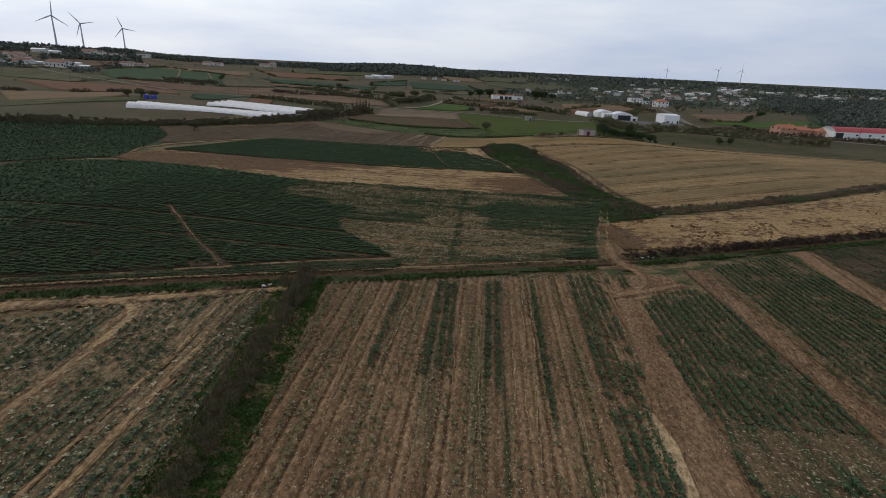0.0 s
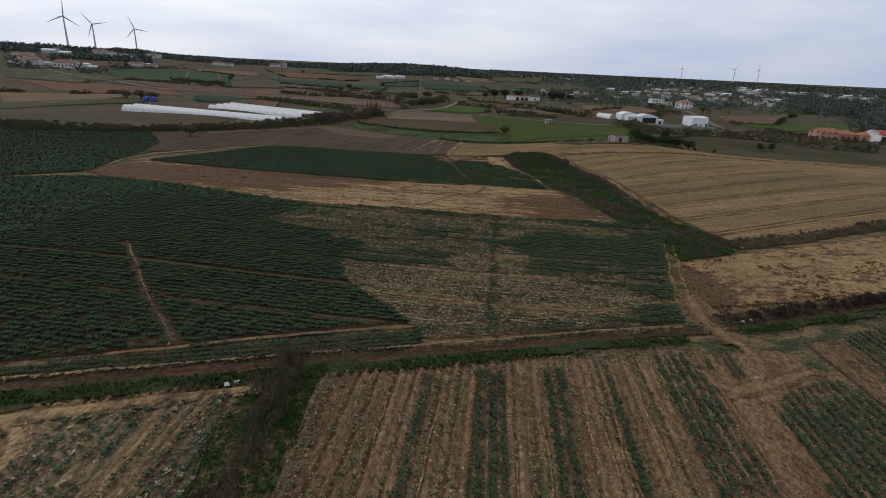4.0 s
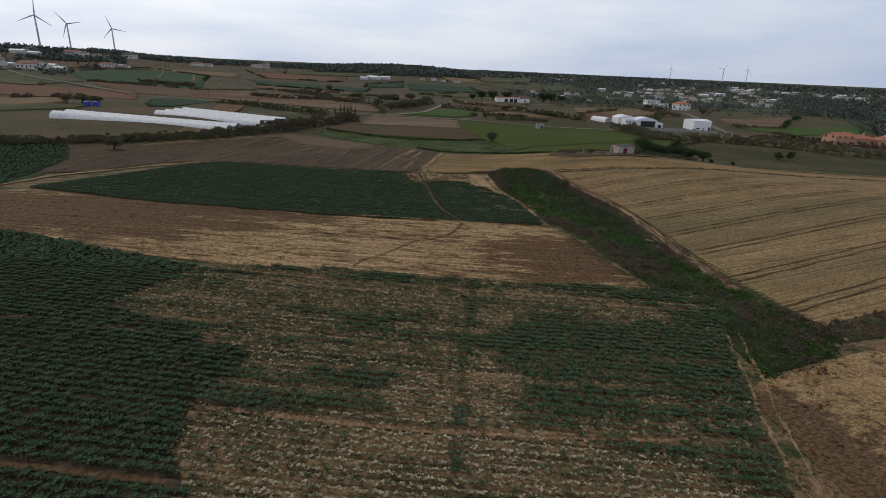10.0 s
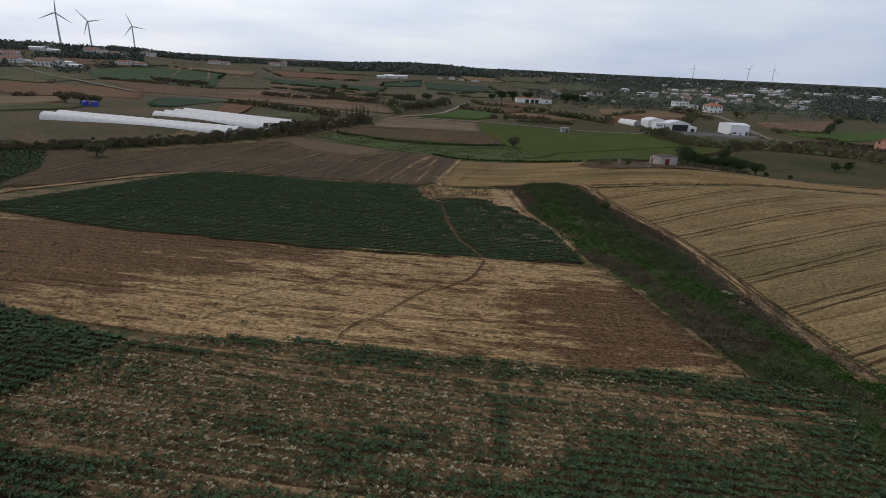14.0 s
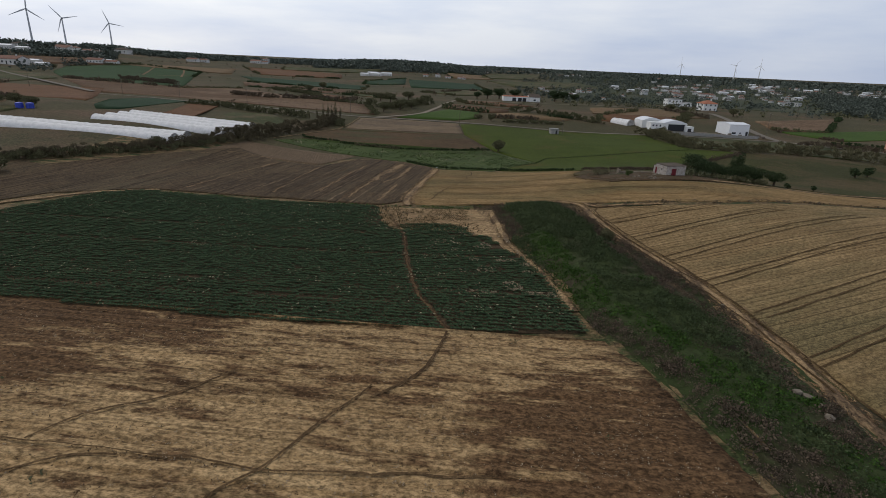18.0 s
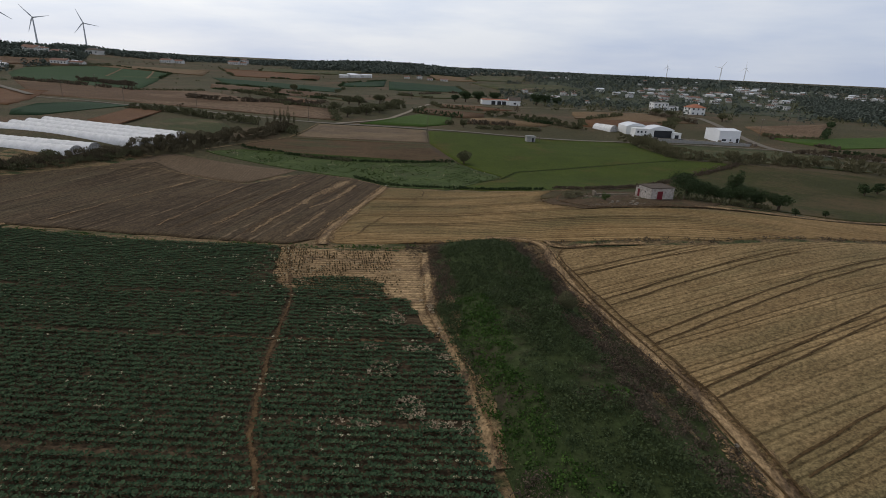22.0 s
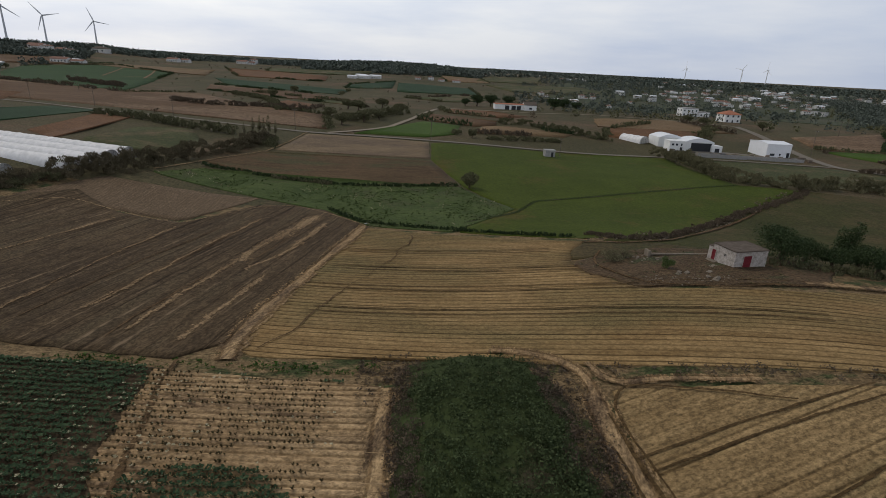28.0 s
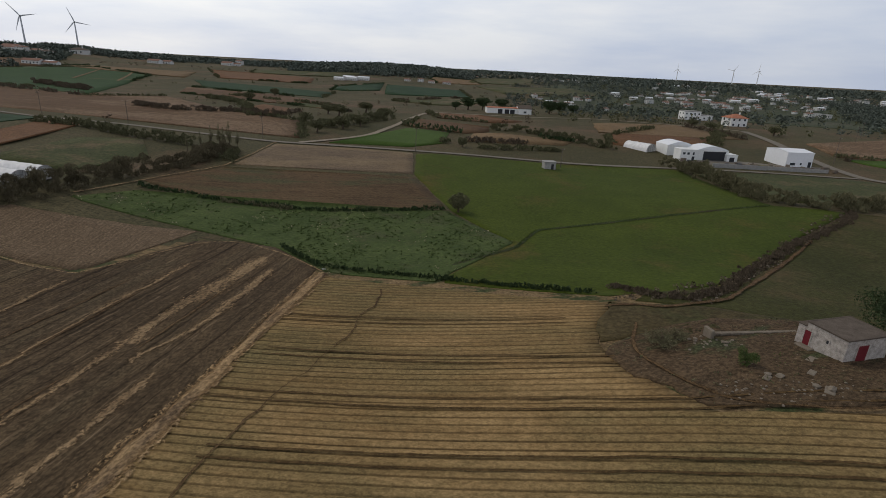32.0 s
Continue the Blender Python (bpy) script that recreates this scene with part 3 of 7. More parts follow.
def span(poly, angle):
    """For lines along the rows at v: where they enter and leave the outline."""
    a = radians(angle)
    U, V = np.array((math.cos(a), math.sin(a))), np.array((-math.sin(a), math.cos(a)))
    P = np.array(poly, float)
    pu, pv = P @ U, P @ V

    def ends(vs):
        lo, hi = np.full(len(vs), np.inf), np.full(len(vs), -np.inf)
        for k in range(len(P)):
            u0, v0, u1, v1 = pu[k - 1], pv[k - 1], pu[k], pv[k]
            if abs(v1 - v0) < 1e-9:
                continue
            ok = (vs >= min(v0, v1)) & (vs <= max(v0, v1))
            u = u0 + (u1 - u0) * (vs - v0) / (v1 - v0)
            lo = np.where(ok, np.minimum(lo, u), lo)
            hi = np.where(ok, np.maximum(hi, u), hi)
        return lo, hi
    return U, V, pv.min(), pv.max(), ends


FURROW = {"furrow": (0.0, 0.55, 1.0, 0.55), "bed": (0.0, 0.9, 1.0, 0.9), "wave": (0.0, 0.5, 1.0, 0.5)}


def field(name, poly, angle, mat, label, lift=0.06, row=None, amp=0.0, seg=3.0, step=2.0, ragged=0.25, shape="wave", rough=0.0, category="field"):
    """A field laid on the land as one sheet, with real furrows where row and amp are given."""
    U, V, v0, v1, ends = span(poly, angle)
    if row:
        i0 = math.ceil((v0 + 1e-3) / row * 4)
        vs = np.arange(i0, math.floor((v1 - 1e-3) / row * 4) + 1) * row / 4
        n = len(vs) - 1
    else:
        i0 = 0
        n = max(2, int((v1 - v0) / step))
        vs = np.linspace(v0 + 1e-3, v1 - 1e-3, n + 1)
    lo, hi = ends(vs)
    if ragged:
        lo = lo + (vnoise(vs, vs * 0, 2.3, 3) - 0.5) * 2 * ragged + (vnoise(vs, vs * 0, 0.7, 5) - 0.5) * ragged
        hi = hi + (vnoise(vs, vs * 0, 2.7, 4) - 0.5) * 2 * ragged + (vnoise(vs, vs * 0, 0.8, 6) - 0.5) * ragged
    k = max(2, int(np.max(hi - lo) / seg)) + 1
    t = np.linspace(0, 1, k)
    u = lo[:, None] + (hi - lo)[:, None] * t[None, :]
    x = u * U[0] + vs[:, None] * V[0]
    y = u * U[1] + vs[:, None] * V[1]
    z = ground(x, y) + lift
    if row:
        prof = np.array(FURROW[shape])[(np.arange(n + 1) + i0) % 4][:, None]
        z = z + amp * prof * (0.7 + 0.6 * vnoise(x, y, 1.7, 9))
    if rough:
        z = z + rough * vnoise(x, y, 1.1, 11)
    # the edge of the sheet turns down into the ground
    x, y, z = (np.pad(q, 1, mode="edge") for q in (x, y, z))
    z[0], z[-1], z[:, 0], z[:, -1] = z[0] - lift - 0.2, z[-1] - lift - 0.2, z[:, 0] - lift - 0.2, z[:, -1] - lift - 0.2
    me = mesh_of(name, np.stack([x, y, z], -1).reshape(-1, 3), grid_faces(n + 3, k + 2), [mat], not row)
    return tagged(new(name, me), label, category, kind="structure")


def strip(name, line, width, mat, label, lift=0.09, seg=0.8, wobble=0.3, category="track", crown=0.0, sink=0.0, dip=0.0, kind="structure"):
    """A track, road or ditch along a line."""
    P = np.array(line, float)
    d = np.r_[0, np.cumsum(np.hypot(*np.diff(P, axis=0).T))]
    s = np.linspace(0, d[-1], max(3, int(d[-1] / seg)))
    x, y = np.interp(s, d, P[:, 0]), np.interp(s, d, P[:, 1])
    for _ in range(4):
        x[1:-1], y[1:-1] = (x[:-2] + 2 * x[1:-1] + x[2:]) / 4, (y[:-2] + 2 * y[1:-1] + y[2:]) / 4
    tx, ty = np.gradient(x), np.gradient(y)
    q = np.hypot(tx, ty)
    nx, ny = -ty / q, tx / q
    cols = np.array([-0.5, -0.37, -0.25, -0.12, 0, 0.12, 0.25, 0.37, 0.5])
    w = width * (1 + wobble * (vnoise(s, s * 0, 4.0, 21)[:, None] - 0.5) * 2)
    edge = np.stack([vnoise(s, s * 0 + 30 * k, 0.9 + seg * 0.5, 23 + k) - 0.5 for k in range(9)], 1) * np.abs(cols)[None, :] * 2
    off = cols[None, :] * w + (vnoise(s, s * 0 + 7, 1.5, 22)[:, None] - 0.5) * wobble + edge * width * wobble * 0.8
    X, Y = x[:, None] + nx[:, None] * off, y[:, None] + ny[:, None] * off
    hgt = np.array([0, 0.45, 0.75, 0.93, 1, 0.93, 0.75, 0.45, 0])[None, :]
    hgt = hgt * np.clip(np.minimum(s, d[-1] - s) / 4, 0, 1)[:, None]
    Z = ground(X, Y) + lift + crown * hgt - sink * hgt - dip * np.array([0, 0, 1, 0.3, 0, 0.3, 1, 0, 0])[None, :]
    me = mesh_of(name, np.stack([X, Y, Z], -1).reshape(-1, 3), grid_faces(len(s), 9), [mat], True)
    me.attributes.new("across", "FLOAT", "POINT").data.foreach_set("value", np.tile(cols * 2, len(s)).astype(np.float32))
    return tagged(new(name, me), label, category, kind=kind)


def rosettes(name, xs, ys, size, mat, label, leaves=7, up=0.4, lift=0.06, seed=1, category="cabbage", fine=False):
    """Many low leafy plants in one object: each a ring of kite-shaped leaves."""
    n = len(xs)
    rng = np.random.default_rng(seed)
    zs = ground(xs, ys) + lift
    sc = size * (0.65 + 0.7 * rng.random(n))
    rot = rng.random(n) * 6.283
    a = np.arange(leaves) * 6.283 / leaves + (np.arange(leaves) % 2) * 0.3
    tilt = up * (0.6 + 0.8 * (np.arange(leaves) % 3) / 2)
    quad = []
    for k in range(leaves):
        ca, sa = math.cos(a[k]), math.sin(a[k])
        lat = 0.27
        if fine:
            r0, h0 = ((0.02, 0.25), (0.2, 0.14), (0.36, 0.06))[k % 3]
            ring = ((r0, 0, h0), (r0 + 0.15, -0.17, h0 + tilt[k] * 0.35), (r0 + 0.3, 0, h0 + tilt[k] * 0.3), (r0 + 0.15, 0.17, h0 + tilt[k] * 0.35))
            quad += [(r * ca - s * sa, r * sa + s * ca, h) for r, s, h in ring]
            continue
        for r, s, h in ((0.02, 0, 0.02), (0.34, -lat, tilt[k] * 0.75), (0.62, 0, tilt[k] * 0.85), (0.34, lat, tilt[k] * 0.75)):
            quad.append((r * ca - s * sa, r * sa + s * ca, h))
    Q = np.array(quad)
    c, s = np.cos(rot)[:, None], np.sin(rot)[:, None]
    X = xs[:, None] + sc[:, None] * (Q[:, 0] * c - Q[:, 1] * s)
    Y = ys[:, None] + sc[:, None] * (Q[:, 0] * s + Q[:, 1] * c)
    Z = zs[:, None] + sc[:, None] * Q[:, 2]
    V = np.stack([X, Y, Z], -1).reshape(-1, 3)
    F = np.arange(len(V)).reshape(-1, 4)
    return tagged(new(name, mesh_of(name, V, F, [mat])), label, category, kind="stuff")


def planted(poly, angle, row, gap, keep, seed=1, jitter=0.12, margin=0.0):
    """Places of plants in rows inside an outline; keep(x, y) is the chance that one stands."""
    U, V, v0, v1, ends = span(poly, angle)
    rng = np.random.default_rng(seed)
    vs = (np.arange(math.ceil(v0 / row), math.floor(v1 / row)) + 0.5) * row
    lo, hi = ends(vs)
    px, py = [], []
    for v, a, b in zip(vs, lo, hi):
        if not np.isfinite(a) or b - a < gap:
            continue
        u = np.arange(a + margin, b - margin, gap)
        u = u + rng.normal(0, jitter * gap, len(u))
        w = v + rng.normal(0, jitter * row * 0.4, len(u))
        px.append(u * U[0] + w * V[0])
        py.append(u * U[1] + w * V[1])
    x, y = np.concatenate(px), np.concatenate(py)
    ok = rng.random(len(x)) < keep(x, y)
    return x[ok], y[ok]


# ---- fields near the flight line ----
K = [(-95, 40), (-44, 52.5), (-31, 57.5), (-25.8, 59.6), (-18.6, 62.8), (-10.8, 65.8), (-6.6, 67.3), (-12.5, 74), (-15.8, 78), (-17, 84), (-15.2, 90.6), (-32, 97.7), (-28.3, 110), (-38.7, 112.7), (-73.8, 123.9), (-85, 122.4), (-150, 100)]
K2 = [(-70, 41), (-44, 49.5), (-29, 54.8), (-13.8, 60.8), (-5, 63), (-5, 66), (-18.6, 61.6), (-31, 56.3), (-44, 51.5)]
L_ = [(-190, 150), (-175.6, 211.5), (-111.7, 207.9), (-98, 188), (-82, 131), (-100, 118), (-150, 104)]
M = [(-32, 97.7), (-28.3, 110), (-20, 112), (-10, 113), (5.7, 110.8), (26, 112.3), (34, 109.7), (30.4, 99), (27, 88), (24, 79), (22.9, 71.4), (8, 67.5), (-5, 64.2), (-6.6, 67.3), (-12.5, 74), (-15.8, 78), (-17, 84), (-15.2, 90.6)]
N = [(-80, 150), (-51, 142.5), (-13, 140.2), (19.9, 140), (22.4, 135), (24.5, 125), (27, 112.4), (5.7, 110.9), (-10.3, 113.0), (-24.5, 111.5), (-38.6, 112.8), (-73.8, 124.0), (-88, 134)]
O = [(-81, 152), (-66, 196), (-60, 200), (-24.4, 195.5), (-11.9, 196.5), (11.8, 194.5), (13.3, 172), (17, 158), (19, 142), (4.5, 140.4), (-13, 140.6), (-51, 142.9)]
A = [(-75, 10), (-80, 28), (-39.5, 43), (-30.6, 48), (-19.2, 53.5), (-17.4, 43), (-17, 30), (-16.8, 10)]
C = [(-13, 57), (0, 60.5), (11.7, 62.5), (21.4, 65), (19.8, 47.4), (15.4, 26), (13, 8), (-12.1, 8), (-12.3, 35)]
D = [(21.2, 64.5), (30, 66), (31.5, 61), (24.5, 58), (21.8, 45), (20.6, 26), (19.5, 8), (13.2, 8), (15.6, 26), (20, 47.4)]
E = [(23.8, 57), (31.1, 61), (33.4, 60), (33, 33.3), (32, 8), (19.8, 8), (20.8, 26), (21.2, 38.5)]
F = [(33.7, 68.2), (37.1, 68.8), (36.7, 36), (36, 8), (32.3, 8), (33.2, 33)]
G = [(37.3, 69), (53.5, 77.5), (52.5, 56), (52, 8), (36.2, 8), (36.9, 36)]
H = [(53.7, 77.5), (58.7, 80), (58, 63), (57, 8), (52.3, 8), (52.7, 56)]
I = [(59, 80.5), (78, 88), (120, 100), (120, 8), (57.3, 8), (58.3, 63)]
P_ = [(13.2, 198), (20, 199.8), (26.3, 198.6), (30, 186), (31.5, 177), (36, 158), (37, 147), (36, 134), (38, 118), (40, 108), (44, 101), (39.5, 96), (30, 91), (30.5, 99), (34.5, 109), (28, 112.5), (25, 125), (23, 136), (20, 142), (18.5, 152), (14.5, 173), (13, 190)]
Q = [(32.5, 193.5), (57, 194), (94, 203), (187, 224), (240, 225), (120, 142), (57, 108), (42.3, 101.7), (38.5, 105), (38.8, 128), (37.7, 148), (36.7, 159), (31.8, 180)]
R = [(27, 90), (39.7, 96), (63.5, 105.6), (114.7, 135), (160, 160), (130, 110), (82, 93), (43.3, 80), (28, 75)]
S1 = [(-5.9, 202), (-2, 199.4), (11.5, 199.6), (20, 201.5), (27, 199.2), (31.8, 197.6), (57.5, 195.8), (94, 204.8), (186, 226), (190, 231), (102, 221), (60, 214), (42, 215), (-4.5, 217)]
S2 = [(-4.5, 216.9), (42, 214.9), (37, 222), (36, 229), (41, 241.6), (18, 251), (-0.7, 256)]
T_ = [(-95.8, 217.5), (-65.9, 265.7), (-50.2, 254.2), (-35.5, 251.0), (-27, 271), (-19.8, 272), (-12, 270), (-1.2, 259), (-6.2, 202), (-10, 198.5), (-60, 202.5), (-74, 193)]
U_ = [(-67.8, 278.7), (-29.4, 276.7), (-36.2, 251.9), (-50.1, 255.6), (-73.0, 256.2)]
V_ = [(-62.1, 288.5), (-53.6, 300.0), (-26, 296), (19.4, 301), (33, 278.6), (17.9, 254), (0.5, 257.5), (-11.6, 270), (-29.4, 277.4)]
W_ = [(-57.3, 307.1), (-45.8, 331.5), (8.9, 335.5), (19.4, 303), (-18, 295.5), (-26.8, 298)]
X_ = [(-44.9, 333.7), (-42.9, 371), (6.9, 370.4), (9, 337)]
Y_ = [(7.9, 370.5), (55.6, 373.6), (106.5, 376.9), (104, 314), (122, 309), (95, 286), (63.5, 253), (51.4, 245.5), (41.9, 244.4), (18, 254), (33.2, 278.7), (20.8, 301), (9.5, 336)]
Z_ = [(42, 243), (52, 238.7), (62, 232), (70, 230), (100, 224), (200, 248), (190, 300), (133, 307), (122, 308), (95, 285), (64, 252)]

field("cabbage_field", K, -3, M_crop_soil, "brown soil of a dense dark green cabbage field", row=0.8, amp=0.14)
field("cabbage_field", K2, 18, M_crop_soil, "strip of soil planted with cabbages beside the ditch", row=0.9, amp=0.14)
field("cabbage_field", L_, -3, M_crop_soil, "distant dark cabbage field beside a lane", step=3)
field("harvested_field", M, -3, M_pale_soil, "tan soil of a half-harvested cabbage field", row=0.8, amp=0.14)
field("bare_field", N, -3, M_tan, "bare tan field with brown tilled patches", row=1.4, amp=0.09, rough=0.12)
field("cabbage_field", O, 0, M_crop_soil, "soil of a green cabbage field with a sandy corner", row=0.8, amp=0.14)
field("cabbage_field", A, 88, M_left_soil, "pale soil of a thin cabbage field with wheel tracks", row=0.9, amp=0.12)
field("strip_field", C, 85.5, M_strip_soil, "brown strip field with long planted rows", row=0.75, amp=0.16, rough=0.08)
field("headland", D, 82, M_track, "reddish brown earth headland between crop blocks", rough=0.15, step=1.2, seg=1.5)
field("cabbage_field", E, 86, M_block_soil, "soil of a block of leafy green rows", row=0.85, amp=0.14)
field("headland", F, 88, M_track, "brown earth strip between cabbage blocks", rough=0.15, step=1.2, seg=1.5)
field("cabbage_field", G, 88, M_block_soil, "soil of a wide block of cabbage rows", row=0.85, amp=0.14)
field("headland", H, 88, M_track, "brown earth strip beside cabbage rows", rough=0.15, step=1.2, seg=1.5)
field("cabbage_field", I, 88, M_crop_soil, "soil of an outer cabbage block", row=1.5, amp=0.14)
field("scrub_strip", P_, 95, M_scrubground, "overgrown scrubby bank between two fields", step=1.5, lift=0.08, rough=0.12, category="bank")
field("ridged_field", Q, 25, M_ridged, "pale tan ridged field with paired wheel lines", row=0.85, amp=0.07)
field("stubble_field", R, 20, M_stubble, "dry straw-coloured field with brown weeds", step=1.5, rough=0.1)
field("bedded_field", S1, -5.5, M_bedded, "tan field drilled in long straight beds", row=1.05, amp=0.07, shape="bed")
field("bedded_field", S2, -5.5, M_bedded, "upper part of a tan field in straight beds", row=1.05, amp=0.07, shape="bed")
field("ploughed_field", T_, 84, M_plough, "dark brown ploughed field with a pale streak", rough=0.2, step=0.8, seg=1.5)
M_tanplot = soil_mat("tan_plot", (0.10, 0.072, 0.048), (0.17, 0.125, 0.09), 100, None, rows=0.8, row_shade=0.8)
M_flat = soil_mat("flat_tan_plot", (0.15, 0.11, 0.074), (0.235, 0.18, 0.125), 5, (0.115, 0.085, 0.06), (0.45, 0.6), 0.03, rows=0.8, row_shade=0.8)
field("tilled_plot", U_, 100, M_tanplot, "small tilled tan plot beside a ploughed field", lift=0.1)
field("weedy_meadow", V_, 0, M_weedy, "weedy green meadow with pale tufts", lift=0.1, rough=0.12, step=1.5, seg=2, category="meadow")
field("ploughed_field", W_, 5, M_plot, "dark ploughed plot below a tan plot", lift=0.12, step=3)
field("tilled_plot", X_, 5, M_flat, "flat tan tilled plot beside a road", lift=0.12, step=3)
field("meadow", Y_, 0, M_meadow, "smooth bright green grass meadow", lift=0.1, step=3, category="meadow")
field("meadow", Z_, 0, M_dull, "dull green sloping meadow behind a hut", lift=0.1, step=3, category="meadow")
field("fallow_patch", [(36, 228.6), (36.6, 232), (41, 241.6), (52, 238.7), (62, 232.6), (74, 229.3), (70, 231.4), (58, 235), (50, 234.5), (41, 231.5)], 10, M_fallow, "brown fallow ground behind a stony yard", lift=0.12, rough=0.1, step=1, seg=1.5, ragged=0.6)
YARD = [(36, 227), (41, 231), (50, 234), (58, 234.5), (70, 231), (76, 228), (66, 216.5), (53, 215.2), (42, 216), (37, 222)]
field("stony_yard", YARD, 10, M_yard, "stony weedy yard beside a hut", lift=0.1, rough=0.2, step=0.8, seg=0.8, ragged=0.8, category="yard")

SANDY = [(-10.4, 196.3), (-7.9, 184.5), (-5.6, 179), (-4.4, 182.2), (-1.2, 183.3), (4.7, 182.8), (7, 180.8), (8, 176.8), (10.6, 175.8), (12.3, 171), (13.9, 167), (14.8, 167), (14.6, 175), (13.2, 186), (12.0, 194.4)]
field("sandy_corner", SANDY, 0, M_sandrows, "pale sandy corner of a cabbage field", lift=0.1, row=0.8, amp=0.14, ragged=0.45)
field("straw_patch", [(22.2, 34), (33, 33.4), (33, 8), (19.6, 8), (20.6, 26)], 88, M_straw, "straw-covered weedy patch beside cabbage rows", lift=0.16, rough=0.2, step=0.8, seg=0.8, ragged=0.6)
field("sand_patch", [(15.6, 35), (17.3, 34.6), (17.6, 31), (17.2, 25), (15.2, 25), (15.3, 30)], 88, M_sand, "bare pale sand patch between rows", lift=0.2, step=0.5, seg=0.6, ragged=0.5)

field("ploughed_field", [(-112, 224), (-88, 216), (-72, 199), (-84, 172), (-90, 168), (-104, 190), (-122, 204)], 84, M_plough, "brown tilled corner below a hedge", lift=0.1, row=1.6, amp=0.1)
field("cabbage_field", [(-82, 131), (-88, 152), (-88, 165), (-98, 187), (-92, 165), (-86, 140)], 80, M_scrubground, "grassy verge beside a farm lane", lift=0.08, step=1.5, category="verge")

# tracks, ditch and roads
strip("ditch_bank", [(-80, 37.6), (-44, 49.6), (-29.9, 54.6), (-16, 59.4), (1.6, 64.6), (13, 68), (22, 70.2)], 0.9, M_streak, "tan crumbling bank of a ditch", lift=0.24, crown=0.1, category="bank")
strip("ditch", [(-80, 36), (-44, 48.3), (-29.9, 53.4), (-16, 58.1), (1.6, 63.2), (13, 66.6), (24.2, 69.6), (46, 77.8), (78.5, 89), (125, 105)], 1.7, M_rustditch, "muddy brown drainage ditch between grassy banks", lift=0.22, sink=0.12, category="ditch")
strip("earth_track", [(-80, 30.2), (-44, 44.2), (-30.5, 49.2), (-19.5, 53.6), (-17, 54.4)], 2.2, M_path, "rutted brown earth track beside a ditch", lift=0.22, dip=0.1)
strip("grass_verge", [(-80, 34.2), (-44, 46.6), (-29.9, 51.7), (-16, 56.6), (1.6, 61.9), (13, 65.3), (21.5, 67.6)], 1.5, M_scrubground, "uneven green grass verge beside a ditch", lift=0.2, wobble=0.6, category="verge")
strip("grass_verge", [(28.5, 70.2), (46, 76.4), (78.5, 87.6), (110, 98.4)], 1.0, M_scrubground, "uneven green grass verge beside a ditch", lift=0.2, wobble=0.6, category="verge")
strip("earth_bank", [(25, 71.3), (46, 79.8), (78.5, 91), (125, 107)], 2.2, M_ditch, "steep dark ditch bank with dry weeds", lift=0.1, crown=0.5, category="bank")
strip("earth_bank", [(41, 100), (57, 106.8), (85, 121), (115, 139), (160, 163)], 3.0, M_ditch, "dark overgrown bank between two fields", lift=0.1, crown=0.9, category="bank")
for d_ in (-0.75, 0.65):
    strip("wheel_track", [(31.6 + d_, 100), (29.4 + d_, 92.5), (27.3 + d_, 85.3), (25.9 + d_, 79.5), (25.2 + 0.5 * d_, 73.5), (25.2, 70)], 0.75, M_streak, "pale wheel line of a grassy track", lift=0.24, wobble=0.5, category="track")
strip("earth_track", [(26.4, 79), (25.4, 75), (25.2, 70), (26, 67)], 3.0, M_earth, "bare brown earth where a track meets a ditch", lift=0.2)
strip("earth_track", [(30.5, 193), (31.6, 179), (36.9, 157.5), (38.1, 140), (37.6, 128), (38.5, 112)], 3.0, M_path, "pale sandy track along a scrubby bank", lift=0.24, dip=0.08)
strip("earth_track", [(-0.3, 257.3), (-2.2, 238.7), (-3.9, 220.5), (-5, 211.2), (-5.2, 203.2), (-4.5, 198.5)], 3.0, M_path, "pale wheel track beside a ploughed field", lift=0.26, dip=0.1)
strip("earth_track", [(-0.5, 258), (-8, 265.5), (-16.7, 271), (-22, 272), (-26.5, 269), (-31.6, 259), (-35.7, 250.6), (-45.7, 253), (-57.4, 257.6), (-63.5, 259.3), (-72, 250)], 0.9, M_streak, "pale worn headland round a ploughed field", lift=0.24, dip=0.05)
for ln_, w_ in (([(-11.8, 264), (-12.2, 261), (-14.3, 246), (-15.6, 239), (-16, 230)], 5.5), ([(-8.7, 258), (-9.4, 246), (-10.1, 235.4), (-13.4, 226)], 2.6), ([(-16.2, 230), (-17.3, 217), (-17.8, 204)], 1.8), ([(-22.3, 259), (-24.3, 239), (-25, 224), (-26, 209)], 1.4), ([(-35, 248), (-35.5, 229), (-35, 206)], 1.2), ([(-48, 250), (-52, 226), (-54, 206)], 1.2), ([(-9.5, 224), (-10.4, 212), (-10.9, 202)], 1.6)):
    strip("soil_streak", ln_, w_, M_streakwide, "pale dry streak in dark ploughed soil", lift=0.24, wobble=0.7, category="streak")
for ln_ in ([(-17.6, 222), (-18.2, 217), (-19, 208), (-19, 202)], [(-12, 250), (-13, 240), (-14, 229)], [(-23.2, 246), (-24.4, 230), (-26, 212)], [(-27, 250), (-30, 226), (-31.5, 206)]):
    strip("wheel_rut", ln_, 0.3, M_crack, "dark rut in ploughed soil", lift=0.25, wobble=0.4, category="rut")
strip("soil_crack", [(-2.2, 201), (0.5, 206), (1.4, 211.5), (1.8, 214.6), (3.3, 219.1), (3.6, 222), (5.9, 225), (6.1, 229), (8.6, 233), (8.2, 239), (10.4, 244), (10, 250)], 0.18, M_crack, "thin dark washout crack across beds", lift=0.26, wobble=0.8)
